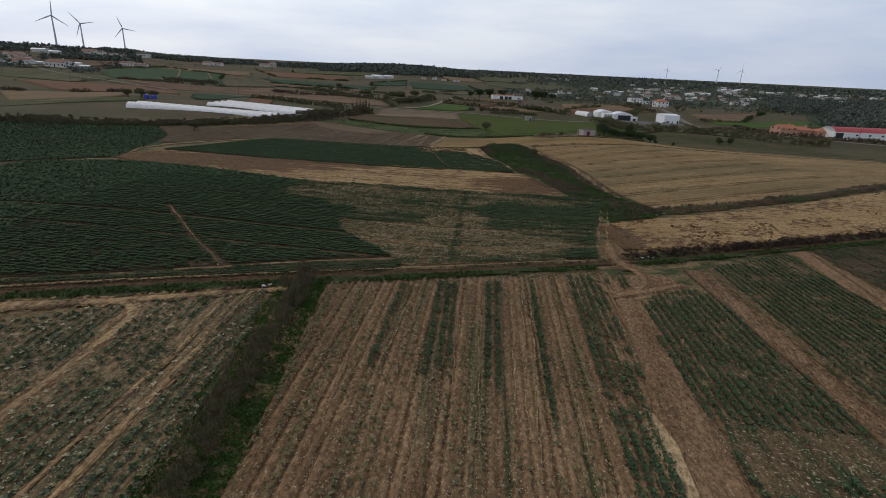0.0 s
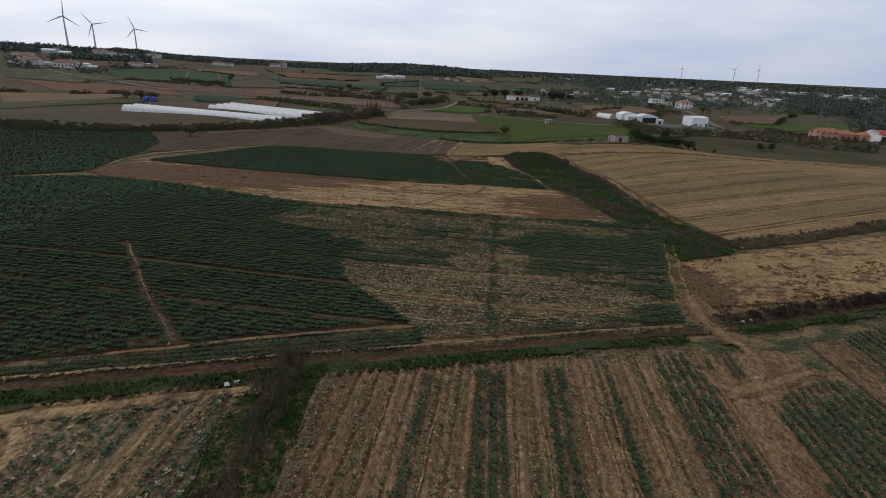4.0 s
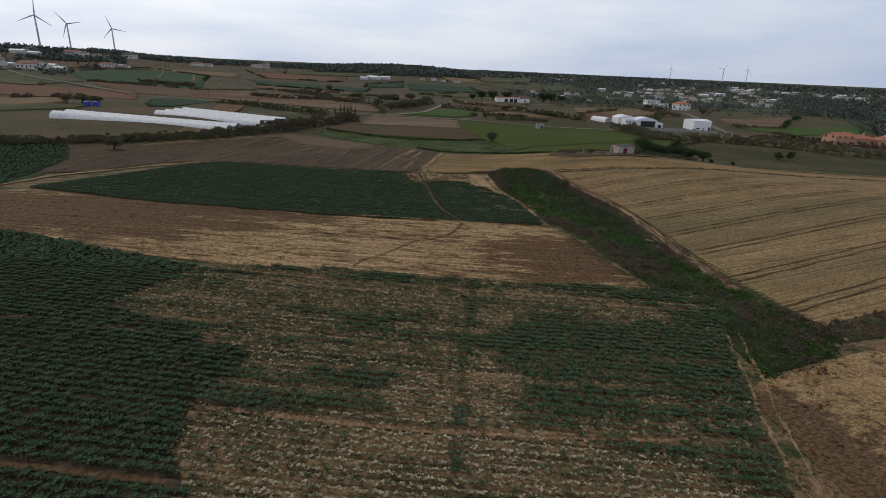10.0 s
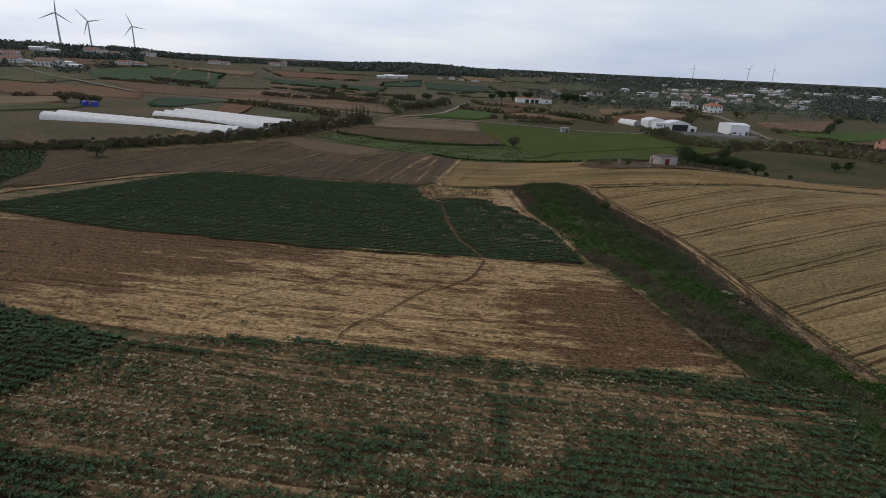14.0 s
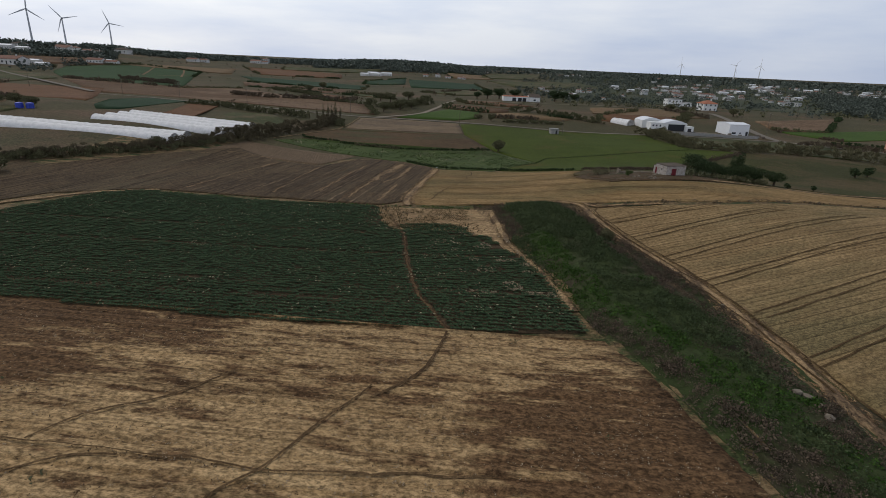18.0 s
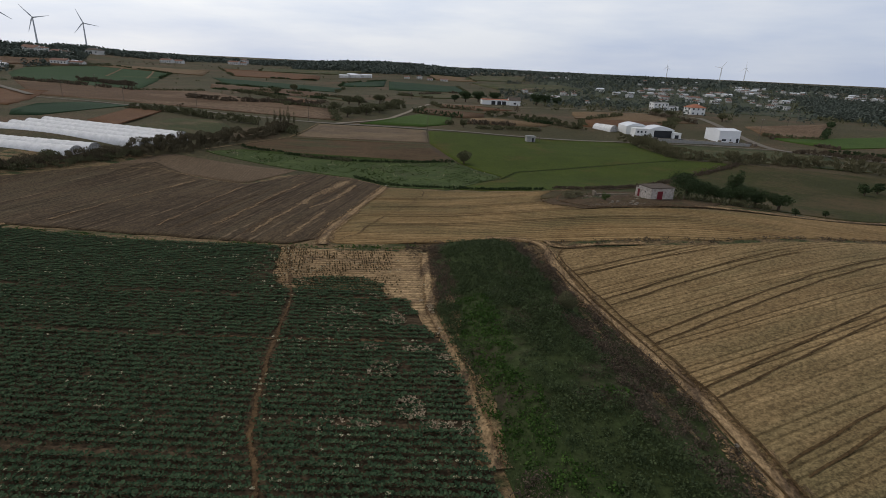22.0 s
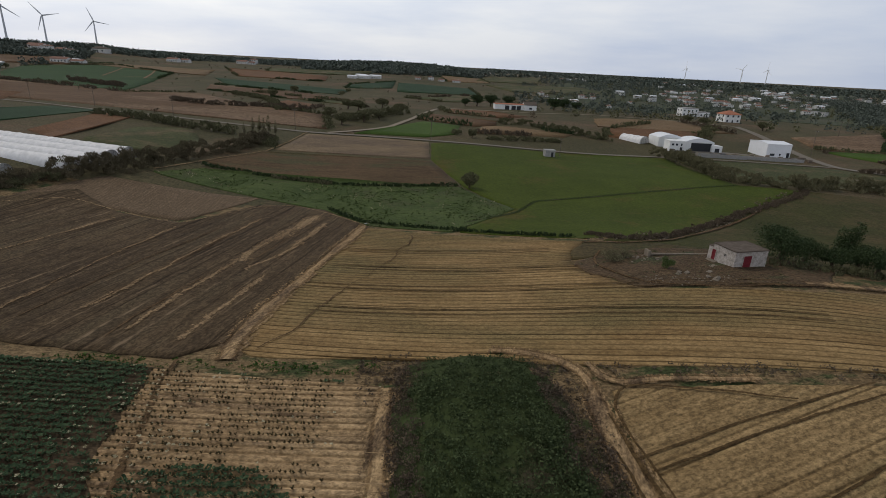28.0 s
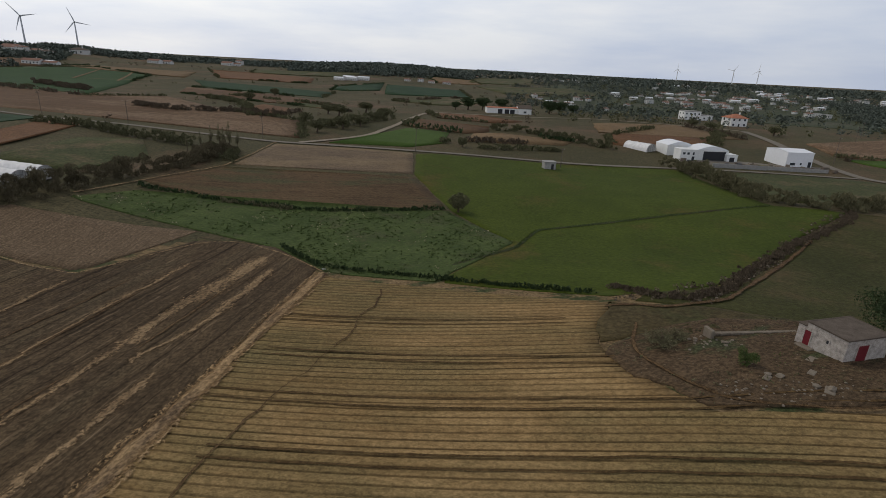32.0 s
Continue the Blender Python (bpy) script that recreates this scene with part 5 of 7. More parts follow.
# ---- fields farther off ----
FAR = (
    ([(-445, 702), (-486, 785), (-461, 927), (-346, 850), (-305, 740), (-211, 522), (-281, 574), (-357, 597)], 150, "green"),
    ([(-357, 594), (-211, 519), (-173, 549), (-92, 461), (-50, 434), (-38, 386), (-72, 390), (-109, 404), (-223.2, 435.8)], 160, "brown"),
    ([(-486, 862), (-484, 950), (-349, 980), (-305, 852), (-461, 930)], 160, "tan"),
    ([(-171.0, 366.8), (-170.5, 398.6), (-144.9, 394.0), (-134.3, 327.5), (-150.6, 318.0)], 100, "dark"),
    ([(-127.4, 326.3), (-137.7, 384.6), (-116.8, 385.0), (-101.3, 306.7)], 100, "rust"),
    ([(-95.6, 305.8), (-103.0, 353.0), (-86.9, 362.9), (-68.8, 333.5), (-68.9, 308.8), (-78.4, 303.7)], 90, "weed"),
    ([(-98, 471), (-103, 527), (-66, 492), (-68, 446)], 100, "rust"),
    ([(-375, 1084), (-181, 993), (-153, 860), (-277, 886)], 160, "rust"),
    ([(-279, 820), (-96, 731), (-88, 640), (-221, 716)], 160, "dark"),
    ([(-115, 838), (-70, 930), (-59, 795), (-106, 754)], 60, "dark"),
    ([(-64, 909), (34, 885), (42, 761), (-47, 736)], 60, "dark"),
    ([(76, 1300), (206, 1393), (154, 1111), (46, 1097)], 60, "weed"),
    ([(-25.1, 379.6), (-11.2, 400), (-4.2, 432), (25.1, 421), (17, 395), (8.3, 380.4), (-12.9, 379.9)], 70, "lush"),
    ([(6.3, 520), (39, 522), (63, 493), (41, 471), (12.9, 489)], 140, "rust"),
    ([(-2.6, 439), (2.8, 480), (40, 453), (38.5, 432), (25.1, 423)], 140, "brown"),
    ([(25.5, 420), (40.7, 432), (76, 422.7), (73.5, 414), (27, 404)], 100, "tan"),
    ([(99, 448), (138, 492), (157, 453), (145, 434), (111, 420), (93.6, 421.2)], 30, "rust"),
    ([(108, 510), (164, 523), (177, 464), (157, 461), (98, 459)], 170, "tan"),
    ([(209, 469), (290, 499), (228, 417), (199, 427)], 20, "brown"),
    ([(-551.2, 676.6), (-523, 727), (-360, 598), (-324, 467), (-430, 528)], 150, "weed"),
    ([(-388, 487), (-240, 472), (-169.9, 348.5), (-277.7, 388.7)], 170, "rust"),
    ([(-307, 374), (-210.9, 356.9), (-182.4, 308.7), (-246.9, 305.9)], 160, "tan"),
    ([(-258.7, 306.2), (-170.7, 310.1), (-165.4, 292.3), (-222.7, 265.2)], 165, "weed"),
    ([(-330, 1180), (-120, 1150), (-150, 1020), (-300, 1060)], 160, "weed"),
    ([(-230, 700), (-110, 630), (-60, 560), (-100, 540), (-190, 600)], 155, "brown"),
    ([(-150, 600), (-60, 540), (-40, 500), (-90, 535)], 155, "weed"),
    ([(-30, 650), (30, 740), (60, 700), (10, 600)], 70, "weed"),
    ([(200, 420), (230, 417), (290, 440), (280, 400), (215, 385)], 20, "lush"),
    ([(109.4, 376.2), (106, 320), (126, 318), (178, 316), (188, 358), (170, 373), (150, 378)], 10, "weed"),
    ([(-640, 900), (-560, 960), (-480, 860), (-560, 780)], 150, "brown"),
    ([(60, 1000), (220, 1080), (230, 900), (90, 850)], 50, "weed"),
    ([(-20, 1180), (60, 1200), (70, 1060), (0, 1020)], 60, "tan"),
)
FAR_MAT = {
    "green": grass_mat("young_green_crop", (0.024, 0.052, 0.02), (0.044, 0.08, 0.03), scale=0.03),
    "dark": grass_mat("dark_green_crop", (0.018, 0.04, 0.02), (0.034, 0.062, 0.03), scale=0.03),
    "lush": grass_mat("lush_grass", (0.042, 0.075, 0.014), (0.068, 0.108, 0.026), scale=0.05),
    "weed": grass_mat("weedy_fallow", (0.036, 0.046, 0.016), (0.085, 0.086, 0.038), (0.125, 0.092, 0.052), (0.5, 0.6), scale=0.05, grit=0.9),
    "brown": soil_mat("far_brown_soil", (0.072, 0.044, 0.027), (0.138, 0.086, 0.054), 160, (0.155, 0.102, 0.062), (0.5, 0.6), 0.012, grain=0.5),
    "rust": soil_mat("far_reddish_soil", (0.10, 0.053, 0.031), (0.165, 0.093, 0.055), 160, grain=0.5),
    "tan": soil_mat("far_tan_soil", (0.115, 0.078, 0.046), (0.20, 0.14, 0.087), 160, grain=0.5),
}
FAR_WORD = {"green": "young green crop field on a hillside", "dark": "dark green crop field", "lush": "lush green grass field", "weed": "weedy fallow field", "brown": "brown tilled hillside field", "rust": "reddish-brown tilled field", "tan": "tan tilled field"}
for poly_, ang_, kind_ in FAR:
    d = np.hypot(*np.mean(np.array(poly_), axis=0))
    field("field", poly_, ang_, FAR_MAT[kind_], FAR_WORD[kind_], lift=0.14 + d * 0.0005, step=max(4, d / 60), seg=max(5, d / 40), ragged=1.0)

def sector(az0, az1, r0, r1, n=9):
    """An outline between two bearings and two distances."""
    ring = [radians(az0 + (az1 - az0) * k / (n - 1)) for k in range(n)]
    return [(r0 * math.sin(a), r0 * math.cos(a)) for a in ring] + [(r1 * math.sin(a), r1 * math.cos(a)) for a in ring[::-1]]


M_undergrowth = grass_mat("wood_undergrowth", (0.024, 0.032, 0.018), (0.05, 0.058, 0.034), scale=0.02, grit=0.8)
M_gardens = grass_mat("town_gardens", (0.034, 0.044, 0.024), (0.078, 0.086, 0.05), (0.10, 0.085, 0.062), (0.54, 0.64), scale=0.02, grit=0.9)
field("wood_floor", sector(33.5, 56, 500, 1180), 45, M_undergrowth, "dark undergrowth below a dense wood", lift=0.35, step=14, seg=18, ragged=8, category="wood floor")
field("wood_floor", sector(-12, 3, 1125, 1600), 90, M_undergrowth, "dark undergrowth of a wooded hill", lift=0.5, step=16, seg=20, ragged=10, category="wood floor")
field("town_ground", sector(9, 33.3, 640, 1600), 20, M_gardens, "green gardens and plots between town houses", lift=0.3, step=16, seg=20, ragged=10, category="gardens")

for ln_ in ([(-357, 727), (-390, 800), (-432, 892)], [(-311, 724), (-350, 810), (-393, 900)], [(-345, 732), (-311, 745), (-306, 771), (-296, 832)]):
    strip("field_path", ln_, 2.4, M_track, "pale path across a hillside crop field", lift=1.0, seg=8, wobble=0.2)
strip("farm_lane", [(-560, 745), (-506, 691), (-357, 558), (-221, 430)], 4.0, M_road, "pale lane along a hillside field", lift=0.9, seg=6, wobble=0.1)

# ---- plants ----
def leaves(centres, radii, count, size, rng, flat=1.0):
    """Leaf quads scattered through ellipsoid clumps; returns vertices."""
    k = rng.integers(0, len(centres), count)
    d = rng.normal(size=(count, 3))
    d /= np.linalg.norm(d, axis=1)[:, None]
    p = centres[k] + d * radii[k] * (0.55 + 0.5 * rng.random((count, 1)))
    a = rng.normal(size=(count, 3)) + d * 0.6
    a /= np.linalg.norm(a, axis=1)[:, None]
    b = np.cross(a, rng.normal(size=(count, 3)))
    b /= np.linalg.norm(b, axis=1)[:, None]
    if flat < 1:
        b = b * 0.7 + np.array((0, 0, 1.0)) * np.sign(rng.random((count, 1)) - 0.02)
        b /= np.linalg.norm(b, axis=1)[:, None]
    c = np.cross(a, b) * flat
    s = size * (0.5 + rng.random((count, 1))) * np.where(rng.random((count, 1)) < (0.15 if flat < 1 else 0), 1.7, 1.0)
    return np.stack([p - b * s, p - c * s * 0.55, p + b * s, p + c * s * 0.55], 1).reshape(-1, 3)


def leaf_mesh(name, v, mat):
    return mesh_of(name, v, np.arange(len(v)).reshape(-1, 4), [mat])


def stem(bm, a, b, r0, r1, n=6):
    a, b = Vector(a), Vector(b)
    q = (b - a).to_track_quat("Z", "Y").to_matrix()
    ring = [[bm.verts.new(p + q @ Vector((r * math.cos(6.2832 * k / n), r * math.sin(6.2832 * k / n), 0))) for k in range(n)] for p, r in ((a, r0), (b, r1))]
    for k in range(n):
        bm.faces.new((ring[0][k], ring[0][(k + 1) % n], ring[1][(k + 1) % n], ring[1][k]))
    bm.faces.new(ring[1])
    return bm


def tree(name, h, r, mat, count, size, label, seed, trunk=0.3, squash=0.75, clumps=9, category="tree"):
    """Trunk with limbs and a crown of leaf clumps, standing at its own origin."""
    rng = np.random.default_rng(seed)
    thing = tagged(new(name), label, category)
    bm = bmesh.new()
    top = (r * 0.1, 0, h * 0.6)
    stem(bm, (0, 0, -0.3), top, r * 0.10 + 0.05, r * 0.05 + 0.02)
    c = []
    for k in range(clumps):
        a = k * 2.4 + rng.random()
        q = r * 0.62 * math.sqrt((k + 0.3) / clumps)
        zc = h * trunk + (h * (1 - trunk) - r * 0.35) * (0.35 + 0.65 * rng.random()) * (1 - 0.35 * (q / r) ** 2)
        c.append((q * math.cos(a), q * math.sin(a), zc))
        stem(bm, (r * 0.06, 0, h * 0.35), (c[-1][0] * 0.85, c[-1][1] * 0.85, zc), r * 0.04 + 0.02, 0.015, 4)
    part("trunk", bm, M_bark, thing)
    c = np.array(c)
    rad = np.stack([r * (0.32 + 0.22 * rng.random(clumps))] * 2 + [r * squash * (0.3 + 0.2 * rng.random(clumps))], 1)
    part("crown", leaf_mesh("crown", leaves(c, rad, count, size, rng), mat), mat, thing)
    return thing


def spread(template, spots):
    """The template goes to the first spot, copies of it to the rest: x, y, turn, scale."""
    for k, (x, y, rz, s) in enumerate(spots):
        m = pose(x, y, float(ground(x, y)), 0, 0, rz) @ Matrix.Scale(s, 4)
        if k == 0:
            template.matrix_basis = m
        else:
            o = copy_thing(template, pose(x, y, float(ground(x, y)), 0, 0, rz))
            o.matrix_basis = m


def hedge(name, line, width, height, mat, label, per_m=60, size=0.22, seed=1, gaps=0.0, category="hedge"):
    """A long hedge of grown-together shrubs with an uneven top."""
    rng = np.random.default_rng(seed)
    P = np.array(line, float)
    d = np.r_[0, np.cumsum(np.hypot(*np.diff(P, axis=0).T))]
    n = max(6, int(d[-1] / (width * 0.06)))
    s = np.sort(rng.random(n)) * d[-1]
    x = np.interp(s, d, P[:, 0]) + rng.normal(0, width * 0.24, n)
    y = np.interp(s, d, P[:, 1]) + rng.normal(0, width * 0.24, n)
    hh = height * (0.55 + 0.35 * vnoise(s, s * 0, width * 2.2, seed) + 0.25 * vnoise(s, s * 0, width * 0.6, seed + 5))
    if gaps:
        ok = vnoise(s, s * 0 + 3, width * 4, seed + 1) > gaps
        if ok.sum() > 5:
            x, y, hh = x[ok], y[ok], hh[ok]
    n = len(x)
    c = np.stack([x, y, ground(x, y) + hh * (0.08 + 0.8 * rng.random(n))], 1)
    wr = width * (0.10 + 0.16 * rng.random(n))
    rad = np.stack([wr, wr, np.maximum(hh * (0.10 + 0.16 * rng.random(n)), 0.15)], 1)
    v = leaves(c, rad, int(per_m * d[-1]), size * 1.15, rng, 0.42 if size < 0.13 else 0.75)
    v[:, 2] = np.maximum(v[:, 2], ground(v[:, 0], v[:, 1]) + 0.02)
    return tagged(new(name, leaf_mesh(name, v, mat)), label, category, kind="stuff")


def tufts(name, x, y, size, mat, label, count=5, seed=1, category="shrubs", high=1.0, leaf=0.35):
    """Low shrubs or grass tufts scattered at places, in one object."""
    rng = np.random.default_rng(seed)
    s = size * (0.5 + rng.random(len(x)))
    c = np.stack([x, y, ground(x, y) + s * 0.35 * high], 1)
    rad = np.stack([s * 0.5, s * 0.5, s * 0.5 * high], 1)
    k = np.repeat(np.arange(len(x)), count)
    d = rng.normal(size=(len(k), 3))
    d /= np.linalg.norm(d, axis=1)[:, None]
    p = c[k] + d * rad[k] * (0.4 + 0.6 * rng.random((len(k), 1)))
    a = rng.normal(size=(len(k), 3)) + d
    a /= np.linalg.norm(a, axis=1)[:, None]
    b = np.cross(a, rng.normal(size=(len(k), 3)))
    b /= np.linalg.norm(b, axis=1)[:, None]
    e = np.cross(a, b)
    q = (s[k] * leaf)[:, None] * (0.6 + 0.8 * rng.random((len(k), 1)))
    v = np.stack([p - b * q, p - e * q * 0.6, p + b * q, p + e * q * 0.6], 1).reshape(-1, 3)
    v[:, 2] = np.maximum(v[:, 2], ground(v[:, 0], v[:, 1]) + 0.02)
    return tagged(new(name, leaf_mesh(name, v, mat)), label, category, kind="stuff")


def scatter(poly, n, seed, keep=None):
    rng = np.random.default_rng(seed)
    P = np.array(poly)
    x = rng.uniform(P[:, 0].min(), P[:, 0].max(), n)
    y = rng.uniform(P[:, 1].min(), P[:, 1].max(), n)
    ok = inside(x, y, poly)
    if keep is not None:
        ok &= rng.random(n) < keep(x, y)
    return x[ok], y[ok]


# bank between the fields: brambles, bright grass and bare brown weeds
x, y = scatter(P_, 15000, 1, lambda x, y: (0.65 + 0.35 * smooth(150, 178, y)) * (y < 199.6))
left_, right_ = np.interp(y, BANK_Y, BANK_L), np.interp(y, BANK_Y, BANK_R)
band_ = np.abs(x - left_ - np.interp(y, [112, 140, 148, 175], [6.5, 5.5, 1.8, 2.4]))
bright = (vnoise(x, y, 5, 101) + 0.55 * smooth(2.6, 1.2, band_) * smooth(177, 174, y) + 0.3 * smooth(116, 108, y) - 0.25 * smooth(160, 178, y)) > 0.84
brownish = ~bright & ((right_ - x < 3.2 + 2 * (vnoise(x, y, 4, 104) - 0.5) - 1.6 * smooth(165, 185, y)) | (x - left_ < 1.6) & (y > 174) | (y < 146) & (y > 116) & (x - left_ < 4.0)) & (vnoise(x, y, 3, 103) > 0.08)
tall = (0.55 + 0.9 * vnoise(x, y, 3.2, 105) ** 1.5) * (1 - 0.4 * smooth(193, 197, y))
for q, (f, t_) in enumerate(((0, 0.8), (0.8, 1.0), (1.0, 9.0))):
    g = ~bright & ~brownish & (tall > f) & (tall <= t_)
    tufts("bramble_thicket", x[g], y[g], (0.9, 1.2, 1.5)[q], M_bramble, "dense green bramble thicket on a bank", (28, 44, 62)[q], 2 + q, "brambles", (0.6, 0.75, 0.85)[q], (0.085, 0.062, 0.05)[q])
tufts("tall_grass", x[bright], y[bright], 1.0, M_leafgreen, "bright green tall grass on a bank", 34, 6, "grass", 0.5, 0.085)
tufts("dry_weeds", x[brownish], y[brownish], 1.1, M_bankweed, "brown dry weeds along a bank edge", 54, 7, "weeds", 0.7, 0.062)
hedge("hedge", [(-15.6, 58.5), (-15.4, 50), (-15.3, 37.5), (-15, 30), (-14.5, 22), (-14.3, 8)], 2.6, 2.9, M_hedge, "dull leafless brushwood hedge between fields", 800, 0.09, 11)
x, y = scatter([(-18.4, 57), (-12.6, 57), (-11.6, 8), (-17.6, 8)], 9500, 12, lambda x, y: 0.35 + 0.6 * vnoise(x, y, 2.5, 14))
tufts("hedge_grass", x, y, 0.5, M_leafgreen, "green grass and weeds along a hedge foot", 10, 13, "grass", 0.5, 0.14)
hedge("hedge", [(41, 100.3), (57, 107), (85, 121.5), (115, 139.5), (160, 163)], 2.0, 1.3, M_twig, "low brown bushes along a field bank", 120, 0.16, 14, 0.2)
DL = np.array([(-60, 43.2), (-29.9, 53.4), (-16, 58.1), (1.6, 63.2), (13, 66.6), (24.2, 69.6), (46, 77.8), (78.5, 89)])
x, y = scatter([(-60, 40), (-29, 50.5), (1.6, 60.5), (24, 67), (46, 75), (78, 86.5), (78, 91), (46, 79.5), (24, 71.5), (1.6, 65.2), (-29, 56), (-60, 46)], 95000, 15)
off = y - np.interp(x, DL[:, 0], DL[:, 1])
near = (off < -0.8) & (off > -2.3 - 0.8 * vnoise(x, y, 3, 160)) & ((x < 21.5) | (x > 28)) | (off > 0.8) & (off < 1.5 + 0.8 * vnoise(x, y, 3, 161))
dark = near & ((off > 0) | (vnoise(x, y, 4, 162) > 0.68))
green = near & ~dark
rosettes("ditch_grass", x[green][::2], y[green][::2], 0.22, M_leafgreen, "green grass along a ditch", 7, up=0.8, lift=0.22, seed=16, category="grass")
rosettes("ditch_grass", x[green][1::2], y[green][1::2], 0.2, M_weedleaf, "olive grass tussocks along a ditch", 6, up=0.8, lift=0.24, seed=17, category="grass")
tufts("ditch_weeds", x[dark][::4], y[dark][::4], 0.55, M_leafolive, "olive and brown weeds along a ditch", 9, 18, "weeds", 0.6, 0.2)
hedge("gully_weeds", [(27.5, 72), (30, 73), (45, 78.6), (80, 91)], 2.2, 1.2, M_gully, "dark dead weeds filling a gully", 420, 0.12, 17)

M_dryweed = leaf_mat("rusty_weed", (0.07, 0.04, 0.02), (0.17, 0.105, 0.052), 0.6, 0.95, 0.05)
# weeds on the strips of soil between the fields
x, y = scatter([(-60, 198.5), (-28, 196.3), (11, 196.6), (11.5, 198.6), (-10, 198.6), (-30, 198.2), (-60, 202)], 2200, 190, lambda x, y: np.clip(vnoise(x, y, 4, 191) * 1.8 - 0.35, 0, 1))
tufts("margin_grass", x, y, 0.5, M_leafgreen, "green grass on the strip between two fields", 8, 192, "grass", 0.5, 0.18)
x, y = scatter([(31.5, 195.6), (57, 194.8), (94, 203.7), (150, 217), (150, 218.2), (94, 205.2), (57, 196.6), (31.6, 197.5)], 6000, 193, lambda x, y: 0.35 + 0.6 * (vnoise(x, y, 5, 194) > 0.4))
tufts("dry_weeds", x, y, 0.7, M_twig, "dark brown dead weeds between tan fields", 16, 195, "weeds", 0.6, 0.12)
x, y = scatter([(9.5, 192), (14, 191), (14, 201), (9, 199)], 260, 196)
x3, y3 = scatter([(26, 200), (30, 196), (31, 186), (29, 187)], 260, 197)
tufts("dry_weeds", np.r_[x, x3], np.r_[y, y3], 0.6, M_twig, "brown dead weeds at the foot of a mound", 14, 198, "weeds", 0.5, 0.13)
x, y = scatter([(28, 75), (43, 80), (82, 93), (82, 96), (42, 97.5), (27.5, 90)], 3000, 199, lambda x, y: (np.abs(y - np.interp(x, [28, 43, 82], [75, 80, 93])) < 1.3) | (vnoise(x, y, 3, 200) > 0.75))
tufts("dry_weeds", x, y, 0.6, M_dryweed, "rusty weeds along a gully edge", 12, 201, "weeds", 0.5, 0.16)
x, y = scatter([(36, 96.5), (44, 101), (40, 108), (36, 110)], 600, 206)
tufts("dry_weeds", x, y, 0.9, M_bankweed, "brown dry weeds in a field corner", 40, 207, "weeds", 0.6, 0.07)
x, y = scatter([(31, 92), (37, 95.5), (40, 100), (37, 107), (35, 109), (31, 101)], 1300, 202)
tufts("tall_grass", x, y, 0.5, M_weedleaf, "olive green grass in a field corner", 26, 203, "grass", 0.4, 0.09)

x, y = scatter([(24.5, 71), (25.6, 71), (29.6, 92), (31.5, 99), (30.3, 99), (28.6, 92), (25.4, 79)], 900, 204)
tufts("track_grass", x, y, 0.35, M_leafgreen, "green grass between the wheel lines of a track", 9, 205, "grass", 0.4, 0.14)
hedge("wall_scrub", [(43, 249.5), (45.7, 246.5), (48.2, 243.2), (51.7, 242), (58.5, 246.8), (71.1, 262.2), (88.9, 279.5), (110.7, 296), (121, 307)], 2.4, 0.9, M_twig, "brown scrub over a tumbled stone wall", 260, 0.14, 206)

# debris, clods and dry weeds on the bare fields
M_clod = leaf_mat("soil_clod", (0.05, 0.033, 0.021), (0.13, 0.09, 0.058), 1.5, 0.95, 0.05)
for k, (pl, n_, m_, sz, wd) in enumerate(((C, 18000, M_debris, 0.17, "pale cut leaves and stones on brown soil"), (C, 18000, M_clod, 0.18, "dark soil clods between rows"), (A, 22000, M_debris, 0.17, "pale dry leaves on thin cabbage soil"), (D, 5000, M_clod, 0.2, "soil clods on an earth headland"), (F, 3000, M_clod, 0.2, "soil clods on an earth strip"), (E, 7000, M_debris, 0.18, "pale straw and dry leaves between rows"), (G, 6000, M_debris, 0.18, "pale dry leaves between cabbage rows"), (N, 16000, M_clod, 0.15, "brown clods and weeds on bare soil"), (N, 20000, M_debris, 0.16, "pale clods on a bare field"), (M, 26000, M_debris, 0.2, "pale cut leaves over harvested rows"))):
    x, y = scatter(pl, n_, 500 + k, lambda x, y: np.clip(vnoise(x * (0.35 if pl is N else 1), y * (0.35 if pl is C else 1), 1.6, 170 + k) * 1.6 - 0.25, 0.05, 1))
    ok = (y > 17) & (x > -75)
    rosettes("debris", x[ok], y[ok], sz, m_, wd, 2, up=0.5, lift=0.13, seed=520 + k, category="debris")
x, y = scatter([(3, 150), (17.5, 150), (15.5, 163), (13.5, 176), (4, 178), (0, 165)], 6500, 71, lambda x, y: np.clip(smooth(3, 13, x) + 0.25 * smooth(160, 175, y), 0, 1) * (vnoise(x * 0.6, y, 1.5, 72) > 0.62))
rosettes("sand_clods", x, y, 0.3, M_debris, "pale sandy clods and cut leaves between cabbages", 3, up=0.3, lift=0.3, seed=73, category="debris")
x, y = scatter(R, 9000, 540, lambda x, y: np.clip(vnoise(x, y, 3.5, 181) * 2.4 - 1.0, 0, 1) + 0.5 * smooth(36, 28, x))
ok = x < 110
tufts("dry_weeds", x[ok], y[ok], 0.55, M_dryweed, "rusty dry weeds in a stubble field", 9, 541, "weeds", 0.5, 0.2)
x, y = scatter(R, 9000, 542, lambda x, y: np.clip(1.2 - vnoise(x, y, 3.5, 181) * 2.0, 0, 1))
ok = x < 110
tufts("straw_tufts", x[ok], y[ok], 0.4, M_debris, "pale straw tufts in a stubble field", 6, 543, "straw", 0.4, 0.22)
x, y = scatter(N, 330, 548, lambda x, y: 0.12 + 0.6 * (y < 119) * (vnoise(x, y, 6, 549) > 0.5))
tufts("weed_clumps", x, y, 0.9, M_leafolive, "olive weed clumps growing on bare soil", 30, 550, "weeds", 0.4, 0.09)
